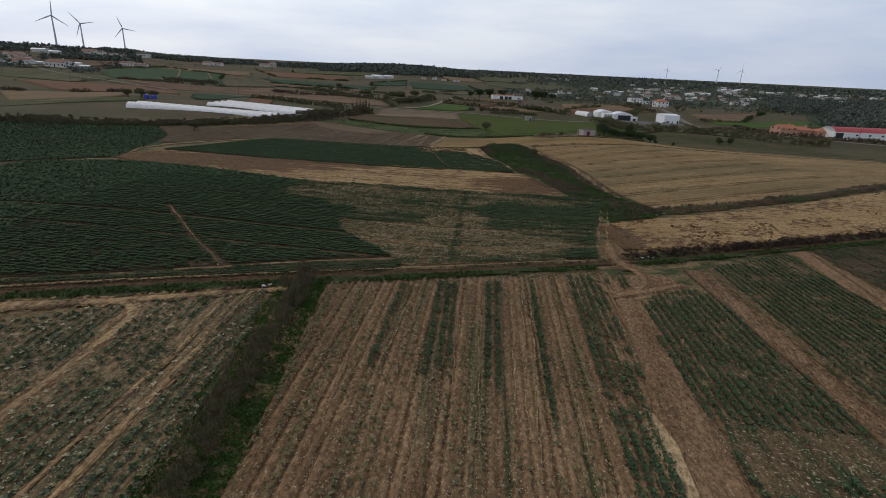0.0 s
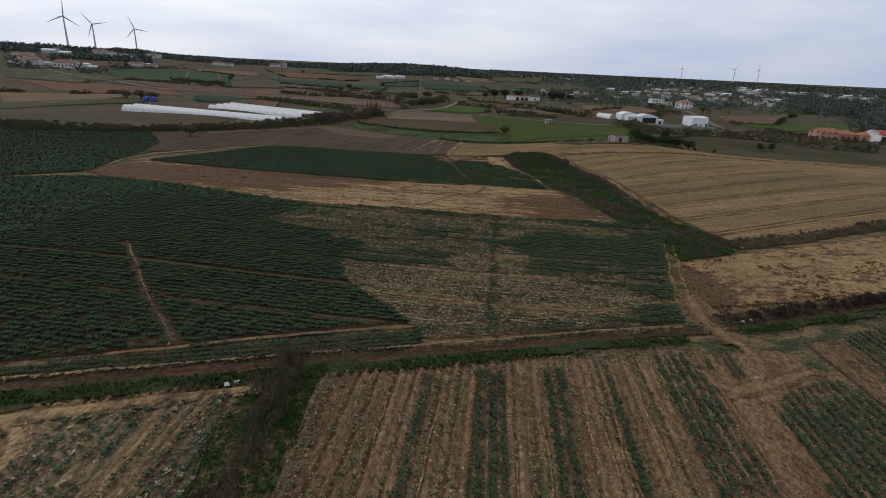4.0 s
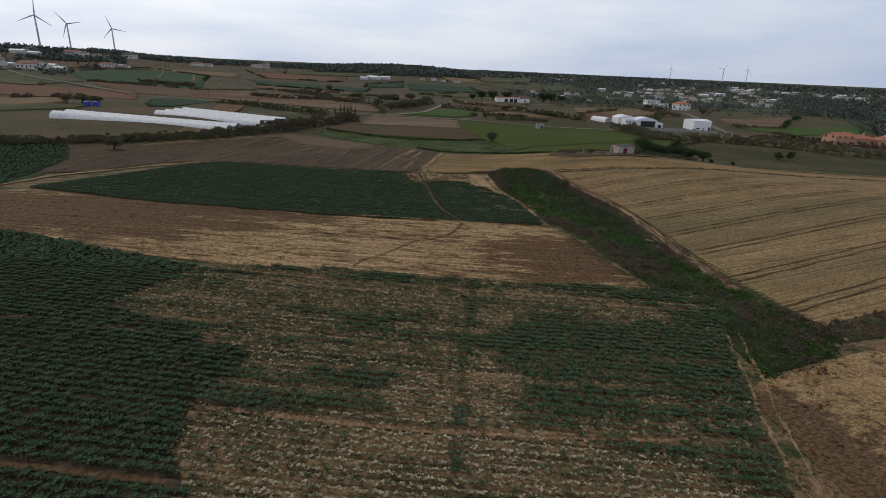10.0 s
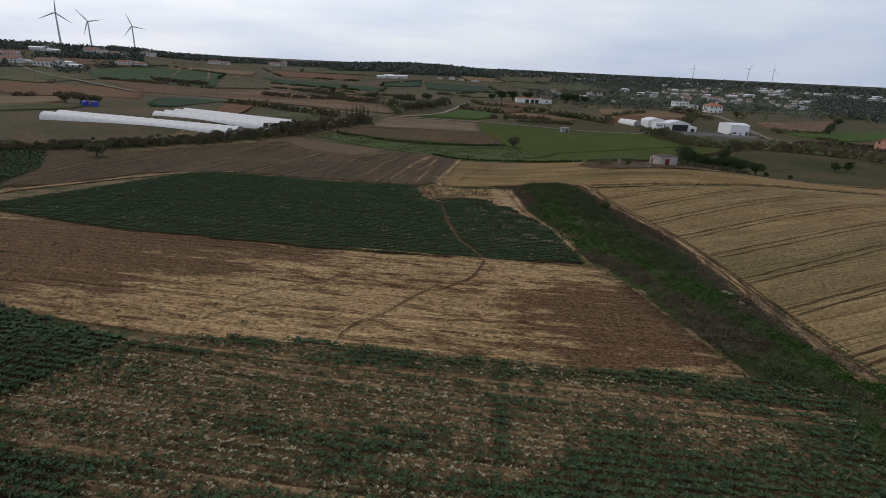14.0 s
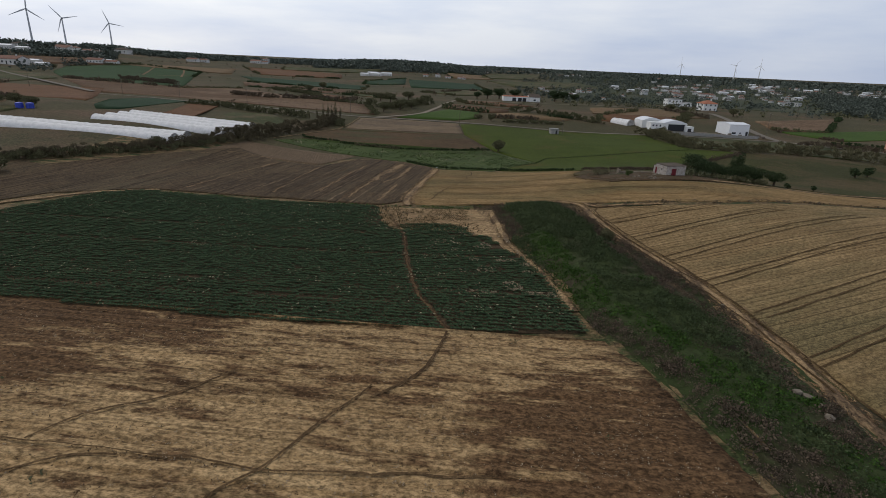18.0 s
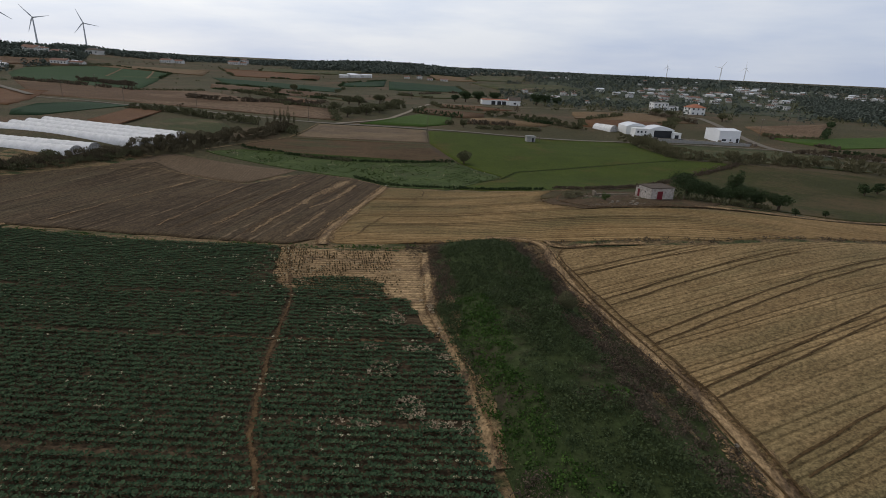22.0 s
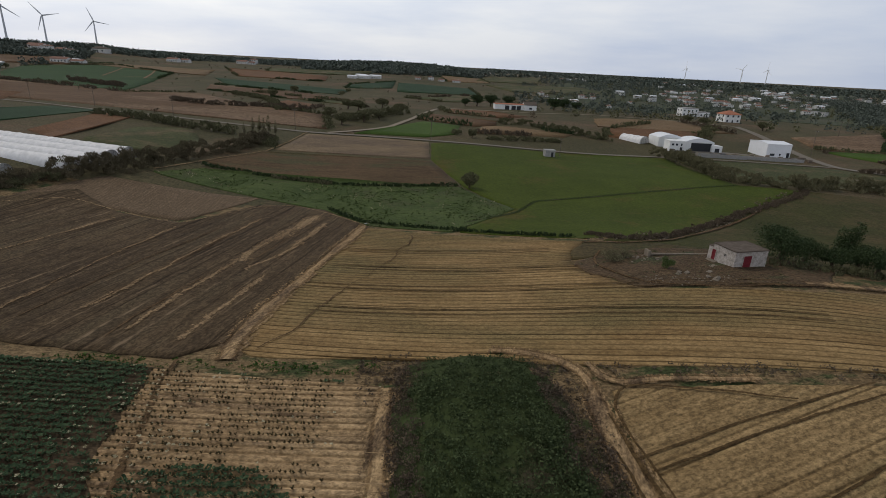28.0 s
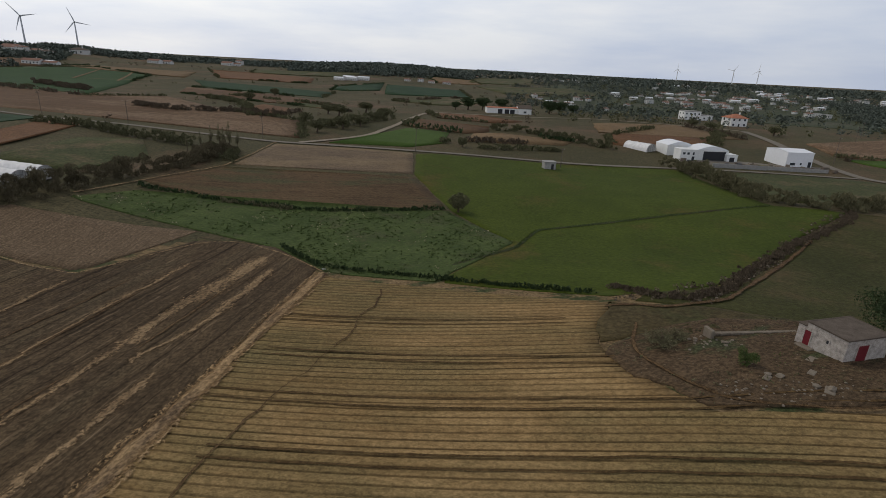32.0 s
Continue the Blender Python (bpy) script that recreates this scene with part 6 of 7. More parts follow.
x, y = scatter(N, 1500, 544, lambda x, y: 0.1 + 0.9 * (np.abs(y - 114.6 + 0.01 * x) < 2.2))
tufts("weed_tufts", x, y, 0.5, M_dryweed, "small brown weed tufts on bare soil", 9, 545, "weeds", 0.5, 0.2)
x, y = scatter([(-13, 54), (0, 57.5), (12, 60), (21, 62.5), (22, 66), (10, 63), (0, 61.3), (-13, 57.5)], 2600, 546)
tufts("straw_tufts", x, y, 0.4, M_debris, "straw-coloured plant remains at a field end", 7, 547, "straw", 0.5, 0.22)

# hedge and shrubs in front of the plastic tunnels
hedge("hedge", [(-190, 184), (-150, 195), (-121.7, 206.9), (-102.2, 225.6), (-83.2, 248.4), (-73.5, 271.6)], 5.5, 3.2, M_hedge, "tall leafless willow hedge before plastic tunnels", 480, 0.135, 21)
hedge("hedge", [(-74, 269), (-68.5, 284), (-65.5, 299), (-57.5, 324), (-52.5, 350)], 6.5, 5.2, M_hedge, "dense tall willow hedge along a lane", 800, 0.145, 210)
hedge("hedge", [(-150, 192), (-122.7, 203.9), (-101, 223), (-81.5, 247), (-72, 270)], 4.5, 2.6, M_leafolive, "olive brushwood along a willow hedge", 240, 0.14, 29)
hedge("hedge", [(-122.9, 205.1), (-103.5, 224.0), (-83.9, 248.5), (-73.8, 270.5)], 3.0, 2.2, M_twig, "brown brushwood along a hedge foot", 140, 0.2, 22)
hedge("hedge", [(-250, 165), (-190, 190), (-150, 196)], 6, 4.0, M_twig, "brown leafless hedgerow", 150, 0.25, 23)
hedge("hedge", [(-138.9, 380.1), (-117.4, 379.1), (-98.5, 368.1), (-69.4, 358.5), (-50, 350), (-47.5, 336.7)], 4.0, 3.6, M_leafolive, "olive green shrubs round a weedy plot", 200, 0.22, 24, 0.12)
hedge("reed_bed", [(105.4, 382.8), (108.0, 356.6), (106, 320), (116, 313), (128, 312)], 6.0, 5.5, M_reed, "tall pale reed hedge at a meadow edge", 420, 0.2, 25)
hedge("reed_bed", [(128, 313), (160, 320), (185, 308), (215, 300)], 6.0, 5.5, M_reed, "pale reed hedge along a lane", 380, 0.2, 26)
hedge("hedge", [(41.5, 443), (53.1, 443.3), (67.6, 433.7), (83.7, 419), (91.2, 414.4)], 6, 4.0, M_leafolive, "thick olive hedge below a red-earth field", 220, 0.24, 27)
hedge("hedge", [(30, 391), (38.7, 392.6), (48, 396), (59.2, 399.5), (66, 400)], 4, 2.0, M_leafolive, "low olive scrub between fields", 160, 0.22, 28, 0.2)


# ---- buildings ----
def gable(w, d, h, rise, over=0.4, thick=0.18):
    """A pitched roof of two slabs with the ridge along x."""
    bm = bmesh.new()
    pr = [(-d / 2 - over, h - rise * over / (d / 2)), (0, h + rise), (d / 2 + over, h - rise * over / (d / 2))]
    rows = []
    for x in (-w / 2 - over, w / 2 + over):
        rows.append([bm.verts.new((x, y, z)) for y, z in pr] + [bm.verts.new((x, y, z + thick)) for y, z in pr])
    a, b = rows
    for i, j in ((0, 1), (1, 2)):
        bm.faces.new((a[i], a[j], b[j], b[i]))
        bm.faces.new((a[i + 3], b[i + 3], b[j + 3], a[j + 3]))
    for r in (a, b):
        bm.faces.new((r[0], r[1], r[4], r[3]))
        bm.faces.new((r[1], r[2], r[5], r[4]))
    for i in (0, 2):
        bm.faces.new((a[i], b[i], b[i + 3], a[i + 3]))
    bmesh.ops.recalc_face_normals(bm, faces=bm.faces[:])
    return bm


def hipped(w, d, h, rise, over=0.5):
    bm = bmesh.new()
    e = [bm.verts.new((sx * (w / 2 + over), sy * (d / 2 + over), h)) for sx, sy in ((-1, -1), (1, -1), (1, 1), (-1, 1))]
    lo = [bm.verts.new((v.co.x, v.co.y, h - 0.2)) for v in e]
    q = max(0.3, w / 2 - d / 2)
    r = [bm.verts.new((-q, 0, h + rise)), bm.verts.new((q, 0, h + rise))]
    for f in ((e[0], e[1], r[1], r[0]), (e[1], e[2], r[1]), (e[2], e[3], r[0], r[1]), (e[3], e[0], r[0])):
        bm.faces.new(f)
    for k in range(4):
        bm.faces.new((lo[k], lo[(k + 1) % 4], e[(k + 1) % 4], e[k]))
    bm.faces.new(lo[::-1])
    return bm


def walls(w, d, h, rise=0.0, base=-1.5):
    """Closed walls with gable ends."""
    bm = bmesh.new()
    lo = [bm.verts.new((x, y, base)) for x, y in ((-w / 2, -d / 2), (w / 2, -d / 2), (w / 2, d / 2), (-w / 2, d / 2))]
    hi = [bm.verts.new((v.co.x, v.co.y, h)) for v in lo]
    if rise:
        a, b = bm.verts.new((w / 2, 0, h + rise)), bm.verts.new((-w / 2, 0, h + rise))
        bm.faces.new((lo[1], lo[2], hi[2], a, hi[1]))
        bm.faces.new((lo[3], lo[0], hi[0], b, hi[3]))
        bm.faces.new((hi[0], hi[1], a, b))
        bm.faces.new((hi[2], hi[3], b, a))
    else:
        bm.faces.new((lo[1], lo[2], hi[2], hi[1]))
        bm.faces.new((lo[3], lo[0], hi[0], hi[3]))
        bm.faces.new(hi)
    bm.faces.new((lo[0], lo[1], hi[1], hi[0]))
    bm.faces.new((lo[2], lo[3], hi[3], hi[2]))
    return bm


def opening(thing, name, x, z0, w, h, y, mat, frame_mat=None, side="front", label=""):
    """A door or window with a frame standing a little proud of a wall; side: front is -y, left is -x."""
    bm, fr = bmesh.new(), bmesh.new()
    if side == "front":
        box(bm, x - w / 2, y - 0.05, z0, x + w / 2, y + 0.1, z0 + h)
        for q in ((x - w / 2 - 0.12, z0 - 0.02, x - w / 2, z0 + h + 0.12), (x + w / 2, z0 - 0.02, x + w / 2 + 0.12, z0 + h + 0.12), (x - w / 2, z0 + h, x + w / 2, z0 + h + 0.12)):
            box(fr, q[0], y - 0.08, q[1], q[2], y + 0.05, q[3])
    else:
        box(bm, y - 0.05, x - w / 2, z0, y + 0.1, x + w / 2, z0 + h)
        for q in ((x - w / 2 - 0.12, z0 - 0.02, x - w / 2, z0 + h + 0.12), (x + w / 2, z0 - 0.02, x + w / 2 + 0.12, z0 + h + 0.12), (x - w / 2, z0 + h, x + w / 2, z0 + h + 0.12)):
            box(fr, y - 0.08, q[0], q[1], y + 0.05, q[2], q[3])
    o = part(name, bm, mat, thing, label)
    if frame_mat:
        part("frame", fr, frame_mat, o)
    else:
        fr.free()
    return o


def house(w, d, h, rise, label, wall=M_white, roof=M_rooftile, kind="gable", storeys=1, seed=0, name="house", chimney=True):
    rng = random.Random(seed)
    t = tagged(new(name), label, "house")
    part("wall", walls(w, d, h, rise * 0.96 if kind == "gable" else 0), wall, t)
    if kind == "gable":
        ro = part("roof", gable(w, d, h, rise), roof, t)
    elif kind == "hip":
        ro = part("roof", hipped(w, d, h, rise), roof, t)
    else:
        ro = part("roof", block(-w / 2 - 0.15, -d / 2 - 0.15, h, w / 2 + 0.15, d / 2 + 0.15, h + 0.45), roof, t)
    if chimney:
        part("chimney", block(w * 0.2, -0.4, h + rise * 0.3, w * 0.2 + 0.7, 0.3, h + rise + 0.8), wall, ro)
    n = max(2, int(w / 3.2))
    for s in range(storeys):
        z = 1.0 + s * 2.9
        for k in range(n):
            x = -w / 2 + (k + 0.5) * w / n
            if s == 0 and k == n // 2:
                opening(t, "door", x, 0.0, 1.0, 2.1, -d / 2, M_dark)
            else:
                opening(t, "window", x, z, 1.2, 1.2, -d / 2, M_glass)
        for k in range(max(1, int(d / 4))):
            opening(t, "window", -d / 2 + (k + 0.5) * d / max(1, int(d / 4)), z, 1.1, 1.2, -w / 2, M_glass, side="left")
    return t


def arch(w, h, n=14):
    return [(-w / 2 * math.cos(math.pi * k / n), h * math.sin(math.pi * k / n) ** 0.72) for k in range(n + 1)]


def tunnel(length, w, h, label, dark_side=False):
    """A polythene tunnel along x from 0 to length: film over hoops, end walls with a door frame."""
    t = tagged(new("polytunnel"), label, "greenhouse", group="plastic tunnels")
    pr = arch(w, h)
    n = int(length / 2)
    v, m = [], len(pr)
    for i in range(n * 2 + 1):
        s = 1.0 if i % 2 == 0 else 0.975
        sag = 0.02 * math.sin(i * 1.7)
        v += [(length * i / (2 * n), y * s, max(0.0, z * (s + sag))) for y, z in pr]
    part("film_cover", mesh_of("film_cover", v, grid_faces(2 * n + 1, m), [M_film], True), M_film, t)
    for x, nm in ((0.06, "end_wall"), (length - 0.06, "end_wall")):
        bm = bmesh.new()
        bm.faces.new([bm.verts.new((x, y * 0.97, z * 0.97)) for y, z in pr])
        bmesh.ops.solidify(bm, geom=bm.faces[:], thickness=0.05)
        e = part(nm, bm, M_film, t)
        fr = bmesh.new()
        d = -0.1 if x < 1 else 0.1
        for y in (-w * 0.28, -0.9, 0.9, w * 0.28):
            zt = h * math.sin(math.acos(min(1, abs(y) / (w / 2)))) ** 0.72 * 0.97
            stem(fr, (x + d, y, 0), (x + d, y, zt), 0.05, 0.05, 4)
        stem(fr, (x + d, -0.9, 2.2), (x + d, 0.9, 2.2), 0.05, 0.05, 4)
        for a, b in zip(pr, pr[1:]):
            stem(fr, (x + d, a[0], a[1]), (x + d, b[0], b[1]), 0.07, 0.07, 4)
        part("end_frame", fr, M_grey, e, "grey metal hoop and door frame")
    # netting on the front tunnels; on the inner ones it imitates lower-wall shade
    if dark_side:
        part("net_shade_band", block(0.3, -w / 2 - 0.12, 0, length - 0.3, -w / 2 + 0.02, 1.0), M_leafolive, t, "dark band of side netting and painted lower-wall shade")
    for k in range(0, n + 1, 3):
        part("post", stem(bmesh.new(), (length * k / n, -w / 2 - 0.08, -0.2), (length * k / n, -w / 2 - 0.08, 1.5), 0.06, 0.06, 5), M_grey, t)
    return t


# plastic tunnels: a pair and a block of four
def put_tunnel(t, x, y, rz, dz=0.0):
    t.matrix_basis = pose(x, y, float(ground(x, y)) + dz, 0, 0, rz)


AX = Vector((math.cos(radians(170)), math.sin(radians(170)), 0))
AN = Vector((-AX.y, AX.x, 0))
for k in range(2):
    p = Vector((-84, 264, 0)) - AN * (6.3 * (k - 0.5))
    t = tunnel(70, 6.0, 3.1, "long white plastic-covered growing tunnel", True)
    t.matrix_basis = pose(p.x, p.y, -3.9, 0, -2.0, 178)
for k in range(4):
    p = Vector((-73.5, 286.7, 0)) - AN * (6.0 * (k - 1.5))
    t = tunnel(51, 5.3, 3.3, "white plastic-covered growing tunnel in a row", True)
    t.matrix_basis = pose(p.x, p.y, -3.9, 0, -2.2, 171)

# whitewashed hut with red doors
hut = tagged(new("hut"), "weathered whitewashed hut with dark red doors and flat roof", "hut")
wb = walls(6.2, 4.6, 2.6, base=-0.9)
part("wall", wb, M_oldwhite, hut)
rf = part("roof", block(-3.2, -2.4, 2.6, 3.2, 2.4, 2.74, 0.02), M_slab, hut, "stained grey-brown flat slab roof")
pb = bmesh.new()
box(pb, -3.2, -2.4, 2.743, 3.2, -2.25, 2.78)
box(pb, -3.2, 2.25, 2.743, 3.2, 2.4, 2.78)
box(pb, -3.2, -2.25, 2.743, -3.05, 2.25, 2.78)
box(pb, 3.05, -2.25, 2.743, 3.2, 2.25, 2.78)
part("parapet", pb, M_slab, rf)
opening(hut, "door", -0.7, -0.35, 1.5, 2.3, -2.3, M_reddoor, M_oldwhite, label="dark red painted double door")
opening(hut, "door", 2.0, -0.25, 0.75, 1.95, -3.1, M_reddoor, M_oldwhite, "left", "dark red painted narrow door")
opening(hut, "window", -0.3, 1.3, 0.28, 0.38, -3.1, M_dark, M_oldwhite, "left")
an = block(-3.0, 2.3, -0.9, -0.6, 3.4, 2.0, 0.03)
part("annex", an, M_oldwhite, hut, "low whitewashed annex")
part("annex_roof", block(-3.1, 2.42, 2.0, -0.5, 3.5, 2.1), M_slab, hut)
part("step", block(-4.0, 0.8, -0.8, -3.14, 2.6, 0.0, 0.04), M_stone, hut)
hut.matrix_basis = pose(59.2, 225.5, 0.1, 0, 0, 17) @ Matrix.Scale(0.9, 4)

# small concrete pump house on the meadow
pump = tagged(new("pump_house"), "small grey concrete block pump house in grass", "hut")
part("wall", walls(4.0, 3.2, 2.5), M_grey, pump)
part("roof", block(-2.2, -1.8, 2.5, 2.2, 1.8, 2.68, 0.02), M_grey, pump)
opening(pump, "door", 0.8, 0, 0.9, 1.9, -1.6, M_dark)
at(pump, 55.0, 363.5, 8)


# white industrial hall
def hall_sheet(w, d, h, rise):
    t = walls(w, d, h, rise)
    return t


hall = tagged(new("industrial_hall"), "tall white sheet-metal hall with low pitched roof", "building")
part("wall", hall_sheet(11.5, 14, 6.2, 0.7), M_sheet, hall)
part("roof", gable(11.5, 14, 6.2, 0.75, 0.15, 0.12), M_sheet, hall)
opening(hall, "window", -2.8, 1.0, 2.2, 1.0, -7.0, M_glass)
opening(hall, "window", 0.8, 1.2, 0.8, 0.8, -7.0, M_glass)
opening(hall, "door", 4.6, 0, 1.3, 2.5, -7.0, M_dark)
pl = bmesh.new()
for k in range(12):
    box(pl, -5.5 + k - 0.03, -7.04, 0, -5.5 + k + 0.03, -7.0, 6.15)
part("wall_ribs", pl, M_sheet, hall)
part("plinth", block(-5.85, -7.15, -1.5, 5.85, 7.15, 0.35), M_grey, hall)
hall.matrix_basis = pose(165.6, 406.8, -8.4, 0, 0, 4)


def vault_hall(w, d, h, rise, label):
    t = tagged(new("vaulted_hall"), label, "building", group="white vaulted halls")
    part("wall", walls(w, d, h), M_white, t)
    bm = bmesh.new()
    n = 12
    pr = [(-w / 2 + w * k / n, h + rise * math.sin(math.pi * k / n)) for k in range(n + 1)]
    fr = [[bm.verts.new((x, y, z)) for x, z in pr] for y in (-d / 2 - 0.2, d / 2 + 0.2)]
    for k in range(n):
        bm.faces.new((fr[0][k], fr[0][k + 1], fr[1][k + 1], fr[1][k]))
    bm.faces.new(fr[0][::-1])
    bm.faces.new(fr[1])
    part("vault_roof", bm, M_sheet, t)
    return t


v1 = vault_hall(12, 10, 4.4, 1.5, "white rendered workshop with low vaulted roof")
v1.matrix_basis = pose(119.5, 415, -7.2, 0, 0, 8)
v2 = vault_hall(14.5, 9, 4.4, 1.7, "white vaulted workshop with wide dark opening")
opening(v2, "gate", 1.0, 0, 10, 3.9, -4.5, M_dark, M_white, label="wide dark open gateway")
v2.matrix_basis = pose(130.5, 407.5, -7.8, 0, 0, 6)
of = tagged(new("office_block"), "white flat-roofed office with small windows", "building")
part("wall", walls(6.6, 6, 4.6), M_white, of)
part("roof", block(-3.45, -3.15, 4.6, 3.45, 3.15, 4.9), M_white, of)
for k in (-1.8, 0.0):
    opening(of, "window", k, 2.8, 1.0, 0.9, -3.0, M_glass)
opening(of, "window", 2.2, 2.7, 0.7, 1.1, -3.0, M_glass)
opening(of, "door", 2.2, 0.0, 1.1, 2.1, -3.0, M_dark)
of.matrix_basis = pose(118, 400, -7.6, 0, 0, 4)
of2 = tagged(new("shed"), "small white flat-roofed shed beside workshops", "building")
part("wall", walls(5, 5, 3.2), M_white, of2)
part("roof", block(-2.6, -2.6, 3.2, 2.6, 2.6, 3.4), M_white, of2)
opening(of2, "door", 0, 0, 2.2, 2.3, -2.5, M_dark)
of2.matrix_basis = pose(139, 405, -8.2, 0, 0, 8)
t = tunnel(12, 7.5, 3.8, "short white plastic-covered store tunnel")
t.matrix_basis = pose(109.5, 414.5, -7.2, 0, 0, 128)
YARD2 = [(112, 391), (150, 388), (176, 394), (178, 402), (160, 402), (143, 405), (112, 398)]
field("works_yard", YARD2, 8, M_road, "pale gravel yard before workshops", lift=0.3, step=2, category="yard")
yw = tagged(new("yard_wall"), "low pale concrete wall round a works yard", "wall")
part("wall", block(-24, -0.15, -1.0, 24, 0.15, 0.9), M_grey, yw)
part("coping", block(-24.05, -0.2, 0.9, 24.05, 0.2, 0.98), M_grey, yw)
yw.matrix_basis = pose(148, 388.5, -7.7, 0, 1.0, 3)
rngy = random.Random(8)
for k in range(60):
    bx, by = rngy.uniform(112, 176), rngy.uniform(389.5, 397)
    s = rngy.uniform(0.5, 1.3)
    bm = block(-s * 0.8, -s * 0.6, 0, s * 0.8, s * 0.6, s, 0.08)
    o = part("goods_crate", bm, rngy.choice((M_wood, M_stone, M_stone, M_leafolive, M_wood, M_dark)), None)
    tagged(o, "stacked goods and pallets in a works yard", "stack", group="goods in the yard")
    at(o, bx, by, rngy.uniform(0, 90), 0.28)

# long white farmhouse with three dark garage openings
fh = tagged(new("farmhouse"), "long white farmhouse with dark garage openings, red roof", "house")
part("wall", walls(26, 8, 3.8, 0.4), M_white, fh)
part("roof", gable(26, 8, 3.8, 0.45, 0.3), M_rooftile, fh)
for k in (-4.0, 0.8, 4.6):
    opening(fh, "garage_door", k, 0, 3.2, 3.0, -4.0, M_dark, M_white)
part("wing_wall", walls(9, 10, 4.0, 1.9), M_white, fh).matrix_basis = pose(13, -1, 0)
part("wing_roof", gable(9, 10, 4.0, 2.0), M_slab, fh).matrix_basis = pose(13, -1, 0)
opening(fh, "window", 13.0, 1.0, 2.0, 1.3, -6.0, M_glass)
fh.matrix_basis = pose(58, 556, -4.6, 0, 0, 6)
rh = house(11, 9, 5.6, 2.2, "two-storey cream house with red hipped tile roof", M_white, M_rooftile, "hip", 2, 3)
rh.matrix_basis = pose(212.5, 546, -5.0, 0, 0, 10) @ Matrix.Scale(1.1, 4)
bh = house(13, 9, 6.0, 0.3, "modern white flat-roofed villa with balcony", M_white, M_grey, "flat", 2, 4, chimney=False)
at(bh, 203, 594, 5)
bw = house(9, 8, 3.4, 0.3, "single-storey white annex of a villa", M_white, M_grey, "flat", 1, 5, chimney=False)
at(bw, 214, 593, 5)

# red-roofed hall and salmon-coloured houses
long_hall = tagged(new("storage_hall"), "long white storage hall with red metal roof", "building")
part("wall", walls(46, 13, 4.4), M_white, long_hall)
bm = bmesh.new()
n = 10
pr = [(-6.7 + 13.4 * k / n, 4.4 + 2.6 * math.sin(math.pi * k / n)) for k in range(n + 1)]
ends_ = [[bm.verts.new((x, y, z)) for y, z in pr] for x in (-23.0, 23.3)]
for k in range(n):
    bm.faces.new((ends_[0][k], ends_[0][k + 1], ends_[1][k + 1], ends_[1][k]))
part("roof", bm, M_redroof, long_hall)
bm = bmesh.new()
bm.faces.new([bm.verts.new((-22.9, y * 1.03, z + 0.25)) for y, z in pr] + [bm.verts.new((-22.9, 6.7, 0)), bm.verts.new((-22.9, -6.7, 0))])
bmesh.ops.solidify(bm, geom=bm.faces[:], thickness=0.4)
part("front_gable", bm, M_white, long_hall)
opening(long_hall, "gate", -19.5, 0, 5, 3.8, -6.5, M_dark)
for k in range(4):
    opening(long_hall, "window", -8 + k * 8.5, 2.2, 1.6, 1.0, -6.5, M_glass)
long_hall.matrix_basis = pose(263, 342, float(ground(263, 342)) - 0.3, 0, 0, 4)
for k, (hx, hy, w, d, h, s) in enumerate(((216, 346, 12, 9, 4.6, 2), (229, 350, 15, 9, 3.4, 1), (241, 345, 10, 8, 3.4, 1))):
    sh = house(w, d, h, 2.0, "salmon-rendered house with clay tile roof", M_salmon, M_rooftile, "hip" if k else "gable", s, 20 + k)
    at(sh, hx, hy, 10 - 8 * k)

# ---- town and villages ----
M_oldtile = plain_mat("faded_roof_tile", (0.24, 0.135, 0.10), 0.9, 0.15, var=0.3, scale=0.8)
M_townwhite = plain_mat("town_render", (0.62, 0.61, 0.58), 0.9, 0.15, var=0.25, streak=True)
KINDS = [house(11, 8, 3.2, 1.6, "white cottage with faded tile roof", M_townwhite, M_oldtile, "gable", 1, 31),
         house(10, 9, 5.8, 1.5, "two-storey white house with tile roof", M_townwhite, M_oldtile, "hip", 2, 32),
         house(13, 8, 6.0, 0.3, "white flat-roofed house in a town", M_townwhite, M_grey, "flat", 2, 33, chimney=False),
         house(16, 9, 3.4, 1.8, "long cream farmhouse with tile roof", M_townwhite, M_oldtile, "gable", 1, 34),
         house(20, 11, 5.0, 1.4, "large white shed with pale roof", M_townwhite, M_sheet, "gable", 1, 35, chimney=False),
         house(12, 9, 3.4, 1.8, "white bungalow with brown tile roof", M_townwhite, M_slab, "hip", 1, 36)]
SPOTS = [[] for _ in KINDS]
rt = random.Random(12)
for az0, az1, r0, r1, n in ((8, 16, 660, 900, 14), (14, 30, 800, 1050, 62), (18, 36, 1050, 1300, 66), (26, 44, 1200, 1500, 56), (10, 24, 1400, 1900, 26), (30, 44, 1600, 2000, 14), (3, 12, 1300, 1700, 10)):
    for _ in range(n):
        az, r = radians(rt.uniform(az0, az1)), rt.uniform(r0, r1)
        x, y = r * math.sin(az), r * math.cos(az)
        SPOTS[rt.choice((0, 0, 1, 1, 2, 3, 4, 5, 5))].append((x, y, rt.uniform(-40, 40), rt.uniform(0.42, 0.72)))
